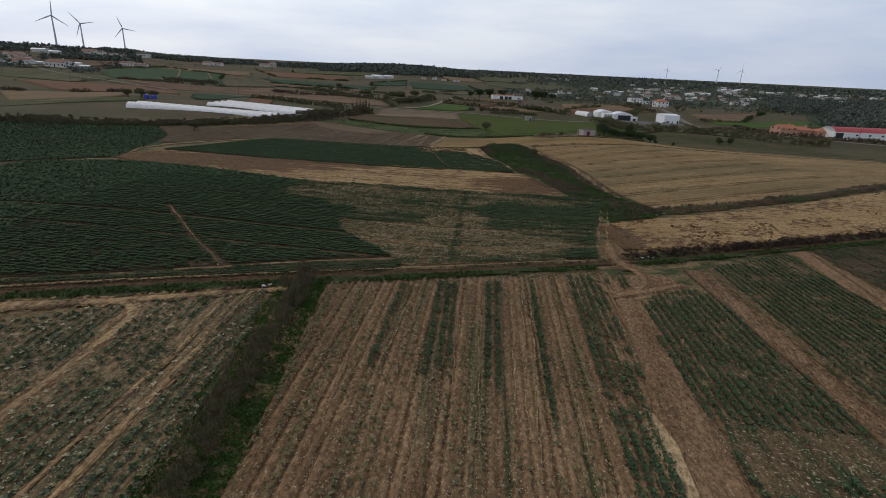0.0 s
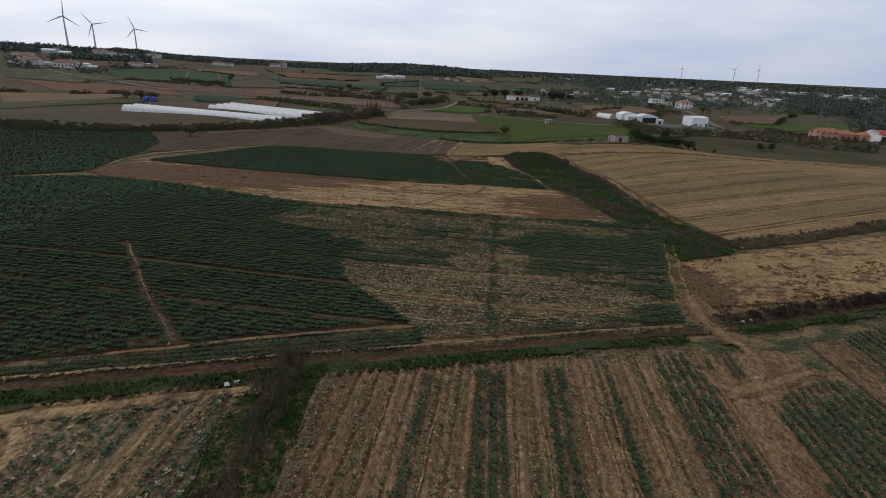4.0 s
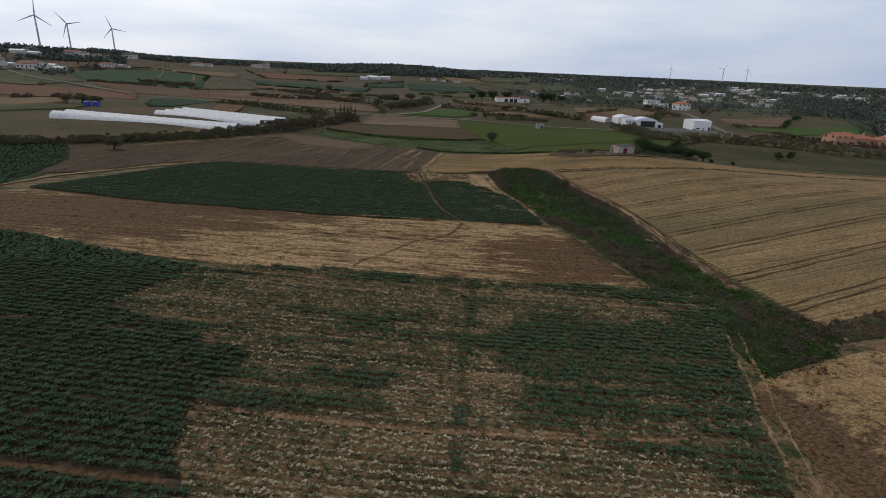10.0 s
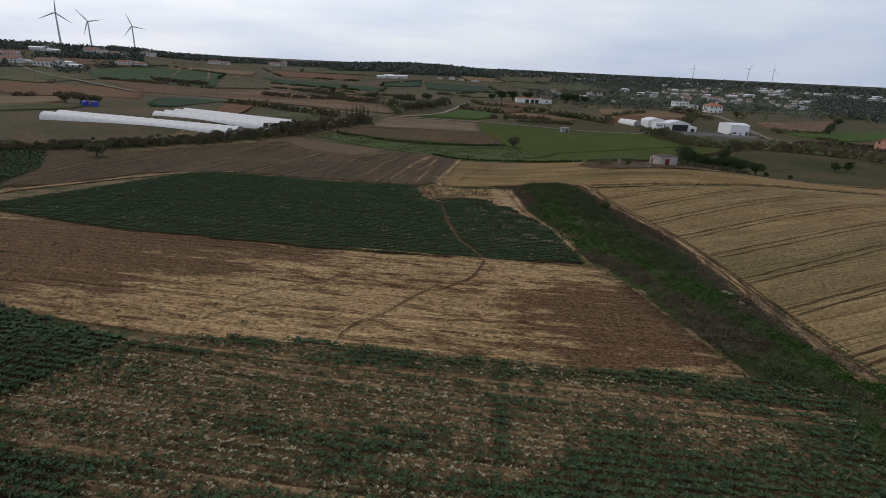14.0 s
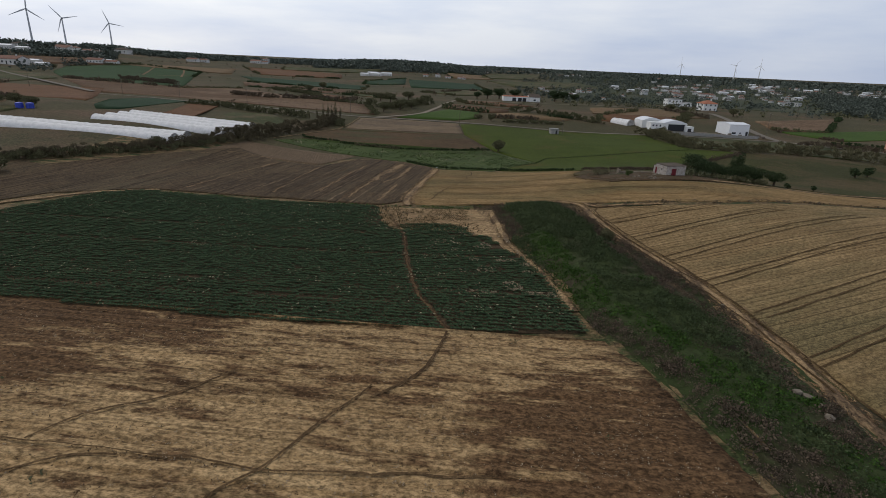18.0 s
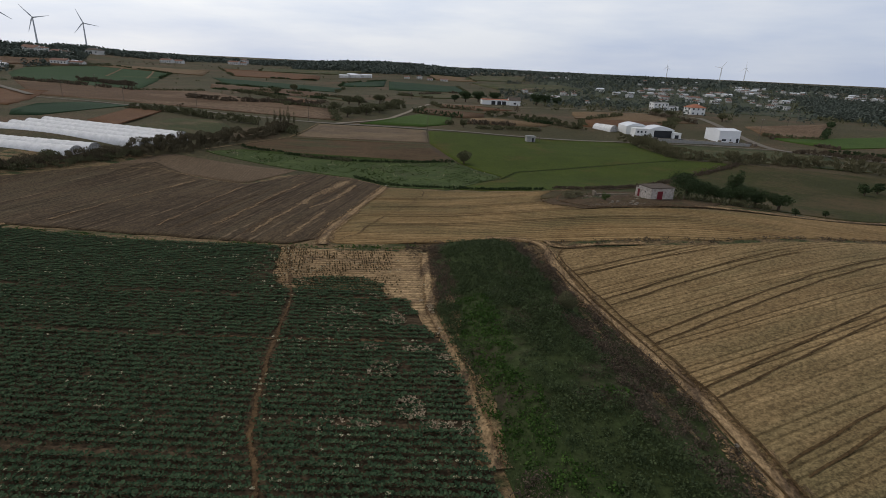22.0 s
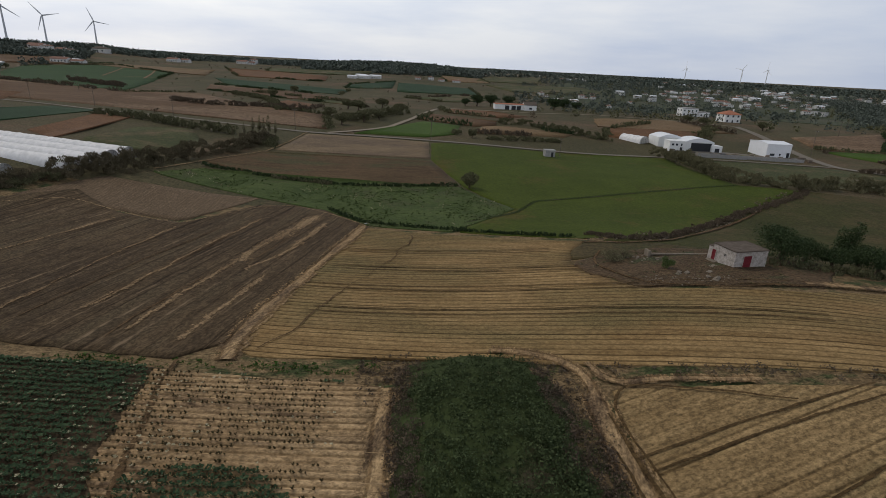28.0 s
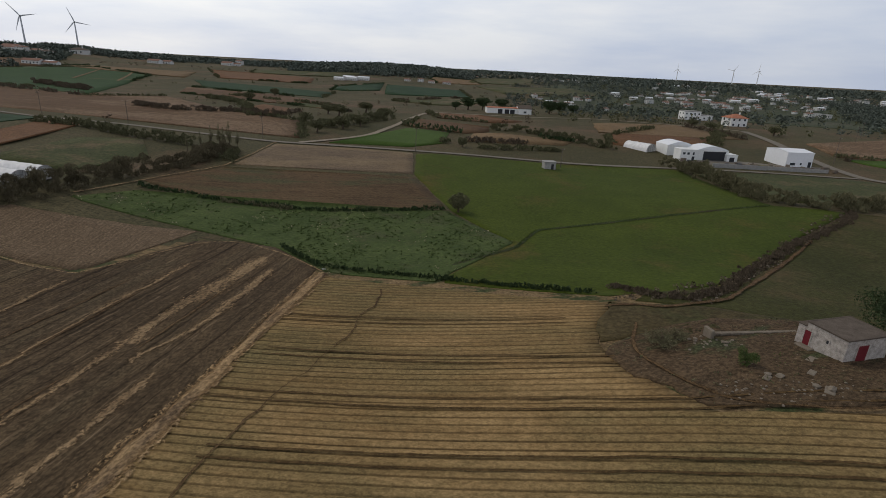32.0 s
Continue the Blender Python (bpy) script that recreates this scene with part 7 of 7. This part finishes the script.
for x, y, k, s in ((-128, 985, 4, 0.8), (-105, 975, 4, 0.8), (-45, 1015, 0, 0.8), (-25, 1020, 1, 0.8), (-8, 1012, 0, 0.8), (15, 1015, 3, 0.8), (-716, 902, 0, 1.0), (-700, 905, 3, 1.09), (-658, 848, 3, 1.34), (-582, 788, 4, 0.55), (-599, 764, 0, 1.0), (-615, 770, 5, 1.0), (-748, 1018, 4, 1.1), (-715, 1012, 4, 0.91), (-780, 1090, 5, 1.67), (-538, 800, 4, 0.8), (-505, 770, 4, 0.7), (-713, 1108, 3, 1.26), (-678, 1088, 1, 1.26), (-654, 1087, 3, 1.26), (-640, 1085, 0, 1.17), (-509, 880, 3, 1.34), (-490, 890, 0, 1.09), (-513, 912, 4, 0.65), (-653, 1189, 5, 2.17), (-496, 1147, 3, 1.34), (-480, 1160, 0, 1.34), (-432, 1306, 3, 1.42), (-440, 1390, 1, 1.42), (-415, 1310, 0, 1.26), (-535, 762, 3, 1.9), (-592, 772, 3, 1.5), (-610, 800, 1, 1.3), (-722, 1122, 3, 1.6), (-629, 1073, 5, 1.4), (-489, 884, 3, 1.1), (-137, 960, 4, 0.7), (-120, 964, 4, 0.8)):
    SPOTS[k].append((x, y, rt.uniform(-15, 15), s))
for q, s in zip(KINDS, SPOTS):
    spread(q, s)

# ---- wind turbines ----
def turbine(x, y, hub_z, turn, spin, label, big=1.0, paint=M_steel):
    z0 = float(ground(x, y)) - 1
    t = tagged(new("wind_turbine"), label, "wind turbine", group="wind turbines")
    hgt = hub_z - z0
    part("tower", stem(bmesh.new(), (0, 0, 0), (0, 0, hgt), 2.1 * big, 1.3 * big, 12), paint, t)
    part("nacelle", block(-1.7, -2.6, hgt - 1.4, 1.7, 6.0, hgt + 2.0, 0.5), paint, t)
    hub = part("hub", stem(bmesh.new(), (0, -4.4, hgt + 0.3), (0, -2.5, hgt + 0.3), 0.8, 1.5, 10), paint, t)
    for k in range(3):
        a = radians(spin + 120 * k)
        bm = bmesh.new()
        ring = []
        for s, c, th in ((1.0, 1.4, 0.9), (6, 2.9, 0.6), (14, 2.1, 0.4), (24, 1.4, 0.25), (34, 0.5, 0.08)):
            ring.append([bm.verts.new((-c * 0.35, 0, s)), bm.verts.new((0, -th / 2, s)), bm.verts.new((c * 0.65, 0, s)), bm.verts.new((0, th / 2, s))])
        for p, q in zip(ring, ring[1:]):
            for i in range(4):
                bm.faces.new((p[i], p[(i + 1) % 4], q[(i + 1) % 4], q[i]))
        bm.faces.new(ring[0][::-1])
        bm.faces.new(ring[-1])
        part("blade", bm, paint, hub).matrix_basis = Matrix.Translation((0, -3.6, hgt + 0.3)) @ Matrix.Rotation(a, 4, "Y") @ Matrix.Scale(big, 4)
    t.matrix_basis = pose(x, y, z0, 0, 0, turn)
    return t


for x, y, hz, turn, spin in ((-863, 1231, 88, 30, 5), (-940, 1440, 83, 24, -40), (-922, 1592, 82, 30, -20), (1315, 3360, 66, -70, 0), (1390, 2880, 66, -65, 40), (1517, 2890, 70, -75, 5)):
    turbine(x, y, hz, turn, spin, "tall pale grey three-bladed wind turbine on a ridge", 1.0 if x < 0 else 1.15, M_steel if x < 0 else M_whitesteel)

# ---- poles ----
def pole(x, y, h, label="grey wooden power pole", lean=0.0, r=0.13):
    t = tagged(new("power_pole"), label, "pole", group="power poles")
    part("shaft", stem(bmesh.new(), (0, 0, -0.5), (0, 0, h), r, r * 0.7, 8), M_wood, t)
    part("crossarm", block(-0.9, -0.06, h - 0.5, 0.9, 0.06, h - 0.36), M_wood, t)
    for k in (-0.8, 0.0, 0.8):
        part("insulator", stem(bmesh.new(), (k, 0, h - 0.36), (k, 0, h - 0.16), 0.05, 0.035, 6), M_white, t)
    t.matrix_basis = pose(x, y, float(ground(x, y)), 0, lean, 20)


for x, y, h in ((7.5, 373, 8.5), (-50, 377.5, 9), (-113, 399.5, 9), (-157, 411, 9), (-200, 426, 9), (60, 367.5, 7), (187, 409, 12), (251, 327, 15), (76, 538, 12), (135, 531, 10), (196, 520, 10), (240, 470, 9), (-330, 480, 10), (-280, 455, 10), (-240, 520, 10), (265, 500, 9)):
    pole(x, y, h)

# blue water tanks by a track
for k in range(2):
    tk = tagged(new("water_tank"), "bright blue plastic water tank beside a track", "tank", group="water tanks")
    part("body", stem(bmesh.new(), (0, 0, 0), (0, 0, 2.0), 1.4, 1.4, 14), M_blue, tk)
    part("lid", stem(bmesh.new(), (0, 0, 2.0), (0, 0, 2.3), 1.4, 0.5, 14), M_blue, tk)
    at(tk, -169 + 3.6 * k, 306 + 1.0 * k)


# ---- trees and shrubs ----
pine = tree("pine_tree", 4.8, 3.4, M_leafdark, 11000, 0.085, "dark spreading evergreen tree beside a hut", 1, 0.12, 0.8, 18)
spread(pine, [(67.2, 228.8, 0, 1.28), (72.5, 231.0, 80, 0.95), (79.0, 228.6, 140, 1.05)])
p2 = tree("round_tree", 3.4, 2.2, M_leafdark, 3200, 0.10, "round dark green tree near a hut", 2, 0.2, 0.8, 9)
spread(p2, [(87, 227.7, 20, 1.3), (83, 229.5, 200, 1.4), (75, 228.4, 100, 1.2)])
p3 = tree("cypress_tree", 7.6, 2.2, M_leafdark, 3600, 0.12, "tall ragged dark conifer beside a hut", 3, 0.1, 1.6, 12)
spread(p3, [(78.6, 231.5, 0, 1.0)])
hedge("hedge", [(63.5, 226), (67, 226.4), (72, 225.3), (79, 225.5), (84, 226)], 1.8, 1.6, M_leafolive, "dry olive shrubs under trees", 160, 0.14, 31)
b1 = tree("meadow_bush", 4.4, 2.4, M_leafolive, 5200, 0.13, "dense olive bush standing in a meadow", 4, 0.05, 0.95, 11, "bush")
spread(b1, [(22.2, 300.5, 0, 1.12), (25, 391, 60, 0.95), (29.0, 171.6, 120, 0.55)])
b2 = tree("small_olive_tree", 2.2, 1.3, M_leafdark, 600, 0.15, "small round olive tree at a field edge", 5, 0.15, 0.9, 7)
spread(b2, [(87.2, 222.2, 0, 0.75), (96.8, 226.6, 50, 0.7), (136.5, 266.5, 10, 1.6), (144.0, 271, 90, 1.7)])
b3 = tree("yard_bush", 1.9, 1.2, M_weedleaf, 2400, 0.06, "green yellowish bush in a stony yard", 6, 0.05, 0.9, 8, "bush")
spread(b3, [(47.8, 222.3, 0, 1.0)])
b4 = tree("bare_fig_tree", 2.2, 2.1, M_reed, 1600, 0.07, "pale bare-branched spreading fig tree", 7, 0.1, 0.6, 12)
spread(b4, [(41.6, 227.0, 0, 1.0), (43.8, 228.3, 90, 0.8)])
pop = tree("poplar_tree", 9.5, 1.2, M_reed, 1300, 0.12, "slender half-bare poplar tree by a lane", 8, 0.08, 2.6, 12)
spread(pop, [(-52.8, 353, 0, 0.95), (-54.3, 352, 40, 0.8), (-56.5, 354, 100, 0.85), (-58.5, 352.5, 160, 0.8), (-50.8, 355, 210, 0.7), (-61, 350, 20, 0.65), (-64, 347, 70, 0.55)])
cl = tree("broad_tree", 7, 5.0, M_leafolive, 2600, 0.27, "broad olive-brown tree among fields", 9, 0.12, 0.7, 12)
spread(cl, [(-176, 313, 0, 0.8), (-168, 311, 80, 0.7), (-184, 314, 150, 0.7), (-28, 418, 10, 0.9), (-36, 404, 60, 0.8), (-22, 430, 120, 0.8), (-16, 470, 200, 0.9), (-40, 470, 0, 1.0), (-48, 480, 90, 0.9), (-30, 500, 30, 1.0), (-118, 552, 70, 0.9), (-124, 628, 130, 1.0), (175, 500, 20, 0.8), (205, 486, 80, 0.9), (172, 518, 10, 0.8), (-84, 250, 0, 0.55), (-98, 208, 60, 0.6), (-470, 740, 0, 0.9)])

dk = tree("dark_tree", 8, 5.0, M_leafdark, 2600, 0.28, "tall dark tree beside a white farmhouse", 10, 0.12, 0.75, 12)
spread(dk, [(33, 572, 10, 1.2), (44, 578, 100, 1.25), (58, 582, 60, 1.2), (92, 572, 40, 1.3), (101, 580, 160, 1.2), (109, 572, 90, 1.0), (24, 566, 200, 0.8)])

# stones: rubble in the yard, blocks along the bank
def stones(name, spots, label, category="stones"):
    """Each spot x, y, size becomes one rough block."""
    rng = random.Random(5)
    for x, y, s in spots:
        bm = bmesh.new()
        bmesh.ops.create_icosphere(bm, subdivisions=1, radius=s)
        for v in bm.verts:
            v.co *= rng.uniform(0.72, 1.2)
            v.co.z *= 0.6
        o = tagged(part(name, bm, M_stone, None), label, category, group=label)
        at(o, x, y, rng.uniform(0, 360), 0.18 + s * 0.25)


rs = random.Random(21)
stones("rubble_stone", [(rs.uniform(43.5, 55), rs.gauss(217.6, 0.9), rs.uniform(0.06, 0.17)) for _ in range(70)], "pale rubble stone heaped in a yard")
stones("rubble_stone", [(rs.uniform(44, 50), rs.gauss(227.4, 0.8), rs.uniform(0.1, 0.26)) for _ in range(26)], "pale rubble stone beside a ruined wall")
stones("boulder", [(33.8, 131, 0.4), (34.3, 130.4, 0.45), (34.2, 127.6, 0.42), (34.9, 129.5, 0.3), (35.3, 135.1, 0.3), (36.9, 150, 0.25), (49.6, 219.9, 0.42), (48.7, 220.2, 0.35), (52.6, 217.6, 0.45), (51.6, 218.1, 0.35), (41.1, 97.9, 0.35), (43, 99.3, 0.3), (52.2, 103.2, 0.3)], "pale boulder lying in weeds", "boulder")
x, y = scatter([(40, 243), (52, 238), (62, 250), (95, 283), (121, 307), (119, 309), (93, 287), (62, 254), (48, 246)], 2600, 33, lambda x, y: 0.95 + 0 * x)
stones("wall_stone", [(float(a), float(b), rs.uniform(0.12, 0.3)) for a, b in list(zip(x, y))[:110]], "grey stone of a tumbled field wall")
tufts("wall_weeds", x, y, 1.1, M_twig, "brown weeds over a tumbled stone wall", 16, 34, "weeds", 0.6, 0.12)
ruin = tagged(new("ruined_wall"), "low ruined rubble stone wall in a yard", "wall")
for k in range(26):
    for c in range(2):
        part("stone", block(-5.2 + 0.4 * k, -0.25 + rs.uniform(-0.05, 0.05), -0.3 + 0.34 * c, -5.2 + 0.4 * k + 0.38, 0.22, 0.02 + 0.34 * c, 0.05), M_stone, ruin)
at(ruin, 52.6, 229.6, 8)
bin_ = tagged(new("stone_stub"), "short broken masonry wall end", "wall")
part("masonry", block(-0.22, -0.65, -0.4, 0.22, 0.65, 1.25, 0.08), M_stone, bin_)
at(bin_, 47.3, 228.6, 12)
for sx, sy, sw, sd in ((54.6, 223.2, 0.7, 0.4), (52.9, 220.6, 0.55, 0.3), (52.4, 217.5, 0.7, 0.4), (48.4, 219.8, 0.5, 0.3)):
    sl = tagged(part("stone_slab", block(-sw, -sd, -0.12, sw, sd, 0.06, 0.05), M_stone, None), "flat grey stone slab lying in a yard", "slab", group="stone slabs in the yard")
    at(sl, sx, sy, rs.uniform(0, 60), 0.18)
x, y = scatter(YARD, 1500, 35, lambda x, y: 0.5 * (vnoise(x, y, 3, 130) > 0.45) + 0.1)
tufts("yard_weeds", x, y, 0.6, M_leafolive, "olive weeds and grass in a stony yard", 14, 36, "weeds", 0.5, 0.12)
x, y = scatter([(50, 221), (54.5, 222.5), (54, 225), (50.5, 224.5)], 420, 37)
tufts("yard_grass", x, y, 0.45, M_leafgreen, "bright green grass patch beside a hut", 14, 38, "grass", 0.35, 0.13)

# meadow weeds
x, y = scatter(V_, 9000, 41, lambda x, y: np.clip(vnoise(x, y, 6, 141) * 1.3 - 0.1, 0, 1))
tufts("meadow_weeds", x, y, 0.6, M_weedleaf, "weedy green clumps in a meadow", 8, 42, "weeds", 0.6, 0.22)
x, y = scatter(V_, 2500, 43, lambda x, y: np.clip((vnoise(x, y, 7, 142) - 0.45) * 2, 0, 1))
tufts("meadow_weeds", x, y, 0.6, M_cabpale, "pale flowering weeds in a meadow", 4, 44, "weeds", 0.8, 0.2)
hedge("drain_weeds", [(20.6, 263), (32.7, 274.6), (39.2, 288), (72.7, 302), (104, 313.5)], 1.3, 0.45, M_weedleaf, "rank green weeds along a meadow drain", 70, 0.1, 48, 0.15)
hedge("hedge", [(-11, 271), (-2, 261), (6, 258.5), (18, 255.5), (30, 250.5), (40, 246)], 1.2, 0.9, M_leafdark, "low dark weeds along a field edge", 70, 0.18, 45, 0.15)
hedge("hedge", [(-55.4, 303.6), (-39.2, 299.9), (-26, 297.5), (-10, 296), (8, 299.5), (19, 302)], 1.8, 1.2, M_leafdark, "dark low growth along a ditch", 60, 0.22, 46, 0.1)
hedge("reed_bed", [(-33.5, 298.2), (-24, 297), (-16, 295.5)], 1.2, 1.3, M_reed, "pale reeds by a ditch", 90, 0.2, 47, 0.1)

# ---- far woods and scrub ----
HOMES = [(s[0], s[1]) for group_ in SPOTS for s in group_]


def far_wood(name, az0, az1, r0, r1, n, size, mat, label, seed, keep=None, count=6, leaf=0.34, high=1.0):
    rng = np.random.default_rng(seed)
    az = np.radians(rng.uniform(az0, az1, n))
    r = np.sqrt(rng.uniform(r0 ** 2, r1 ** 2, n))
    x, y = r * np.sin(az), r * np.cos(az)
    if keep is not None:
        ok = rng.random(n) < keep(x, y)
        x, y = x[ok], y[ok]
    free = np.ones(len(x), bool)
    for p, _, _ in FAR:
        free &= ~inside(x, y, p)
    for hx, hy in HOMES:
        free &= ((x - hx * 0.98) ** 2 + (y - hy * 0.98) ** 2 > (17 if hx > -300 else 30) ** 2)
    tufts(name, x[free], y[free], size, mat, label, count, seed, "wood", high, leaf)


far_wood("ridge_wood", -58, -29, 1060, 1500, 7500, 7.5, M_hazeleaf, "dark pine wood along a ridge", 201, lambda x, y: smooth(-0.1, 0.3, (np.hypot(x, y) - 1120) / 300 + (vnoise(x, y, 120, 202) - 0.4)), 7, 0.28)
far_wood("ridge_wood", -32, -9, 1330, 1720, 6000, 7.5, M_hazeleaf, "dark pine wood along a hill crest", 203, lambda x, y: smooth(-0.1, 0.3, (np.hypot(x, y) - 1400) / 250 + (vnoise(x, y, 140, 204) - 0.4)), 7, 0.28)
far_wood("ridge_wood", -13, 3.0, 1090, 1720, 9000, 7.5, M_hazeleaf, "dark wooded hill", 205, lambda x, y: smooth(1105, 1170, np.hypot(x, y) + 90 * (vnoise(x, y, 70, 206) - 0.5) + 60 * smooth(-60, -220, x)), 7, 0.28)
far_wood("far_wood", 3, 50, 1300, 2900, 10000, 8, M_hazeleaf, "dark distant woodland beyond a town", 207, lambda x, y: 0.35 + 0.65 * (vnoise(x, y, 220, 208) > 0.45), 5, 0.34)
far_wood("far_wood", 30, 55, 470, 1150, 8000, 7.0, M_hazeleaf, "dense dark wood beside a town", 209, lambda x, y: smooth(0.3, 0.45, vnoise(x, y, 150, 210) + smooth(33, 38, np.degrees(np.arctan2(x, y))) * 0.6), 26, 0.115)
far_wood("town_trees", 6, 36, 560, 1350, 5200, 5.5, M_hazeleaf, "dark green trees among town houses", 211, lambda x, y: 0.2 + 0.65 * (vnoise(x, y, 70, 212) > 0.45), 16, 0.16)
far_wood("town_trees", 6, 40, 520, 1300, 2600, 4.5, M_leafolive, "olive scrub and trees round a town", 213, lambda x, y: 0.2 + 0.5 * (vnoise(x, y, 60, 214) > 0.55), 16, 0.16)
far_wood("hill_scrub", -46, 6, 420, 1250, 1500, 3.2, M_leafolive, "olive scrub scattered over hill fields", 215, lambda x, y: 0.05 + 0.85 * (vnoise(x, y, 55, 216) > 0.74), 34, 0.11)
far_wood("hill_scrub", -46, 8, 400, 1250, 1700, 3.2, M_twig, "brown leafless scrub on a hillside", 217, lambda x, y: 0.04 + 0.85 * (vnoise(x, y, 60, 218) > 0.74), 34, 0.11)
far_wood("village_trees", -39, -30, 800, 1120, 420, 9, M_hazeleaf, "dark trees in a hillside village", 219, None, 14, 0.17)

# hedgerows along the edges of far fields
rh_ = random.Random(77)
for k, (p, _, _) in enumerate(FAR):
    d = np.hypot(*np.mean(np.array(p), axis=0))
    if d < 380 or d > 1150:
        continue
    for a, b in list(zip(p, p[1:] + p[:1])):
        if rh_.random() < 0.45 and math.hypot(a[0] - b[0], a[1] - b[1]) > 25:
            hedge("hedge", [a, b], 4.0, rh_.uniform(1.5, 3.2), rh_.choice((M_leafolive, M_twig, M_leafdark)), "scrubby hedgerow between hill fields", 17, 0.46, 300 + k, 0.35)
hedge("hedge", [(-150, 470), (-118, 452), (-90, 462), (-66, 445)], 7, 4, M_twig, "brown leafless thicket between fields", 150, 0.26, 401)
hedge("hedge", [(-50, 432), (-34, 420), (-24, 440), (-12, 470)], 8, 5, M_leafolive, "olive thicket beside a country road", 170, 0.26, 402)
hedge("hedge", [(-330, 640), (-280, 600), (-240, 570)], 10, 5, M_twig, "brown thicket on a hillside", 140, 0.32, 403)
hedge("hedge", [(-75, 440), (-110, 520), (-150, 560)], 6, 3, M_leafolive, "scrubby hillside hedgerow", 120, 0.28, 404, 0.3)
hedge("hedge", [(150, 440), (165, 470), (182, 500)], 8, 3, M_leafolive, "scrub on a slope behind workshops", 120, 0.25, 405, 0.2)
hedge("hedge", [(180, 366), (205, 345), (230, 330), (262, 318), (300, 300)], 5, 3.4, M_twig, "brown hedge along a road", 150, 0.22, 406)
hedge("hedge", [(196, 372), (215, 360), (240, 362)], 4, 2.5, M_leafdark, "dark clipped hedge round gardens", 140, 0.2, 407)


# plastic litter left by the ditch and in the fields
rl = random.Random(31)
for lx, ly, ls in ((28.4, 71.8, 0.18), (29.3, 72.1, 0.22), (30.4, 72.4, 0.2), (30.9, 72.3, 0.14), (-19.6, 54.1, 0.2), (-19.0, 54.6, 0.14), (-12.6, 74.1, 0.16), (44.6, 102, 0.22), (24.6, 60.5, 0.1), (-0.4, 258.6, 0.2)):
    bm = bmesh.new()
    bmesh.ops.create_grid(bm, x_segments=5, y_segments=4, size=ls)
    for v in bm.verts:
        v.co = Vector((v.co.x * 1.5 + rl.uniform(-0.1, 0.1) * ls, v.co.y * 0.8 + rl.uniform(-0.2, 0.2) * ls, rl.uniform(0, 0.55) * ls))
    bmesh.ops.solidify(bm, geom=bm.faces[:], thickness=0.02)
    o = tagged(part("plastic_sheet", bm, M_litter, None), "crumpled white plastic sheet lying on soil", "litter", group="plastic litter")
    at(o, lx, ly, rl.uniform(0, 180), 0.32)
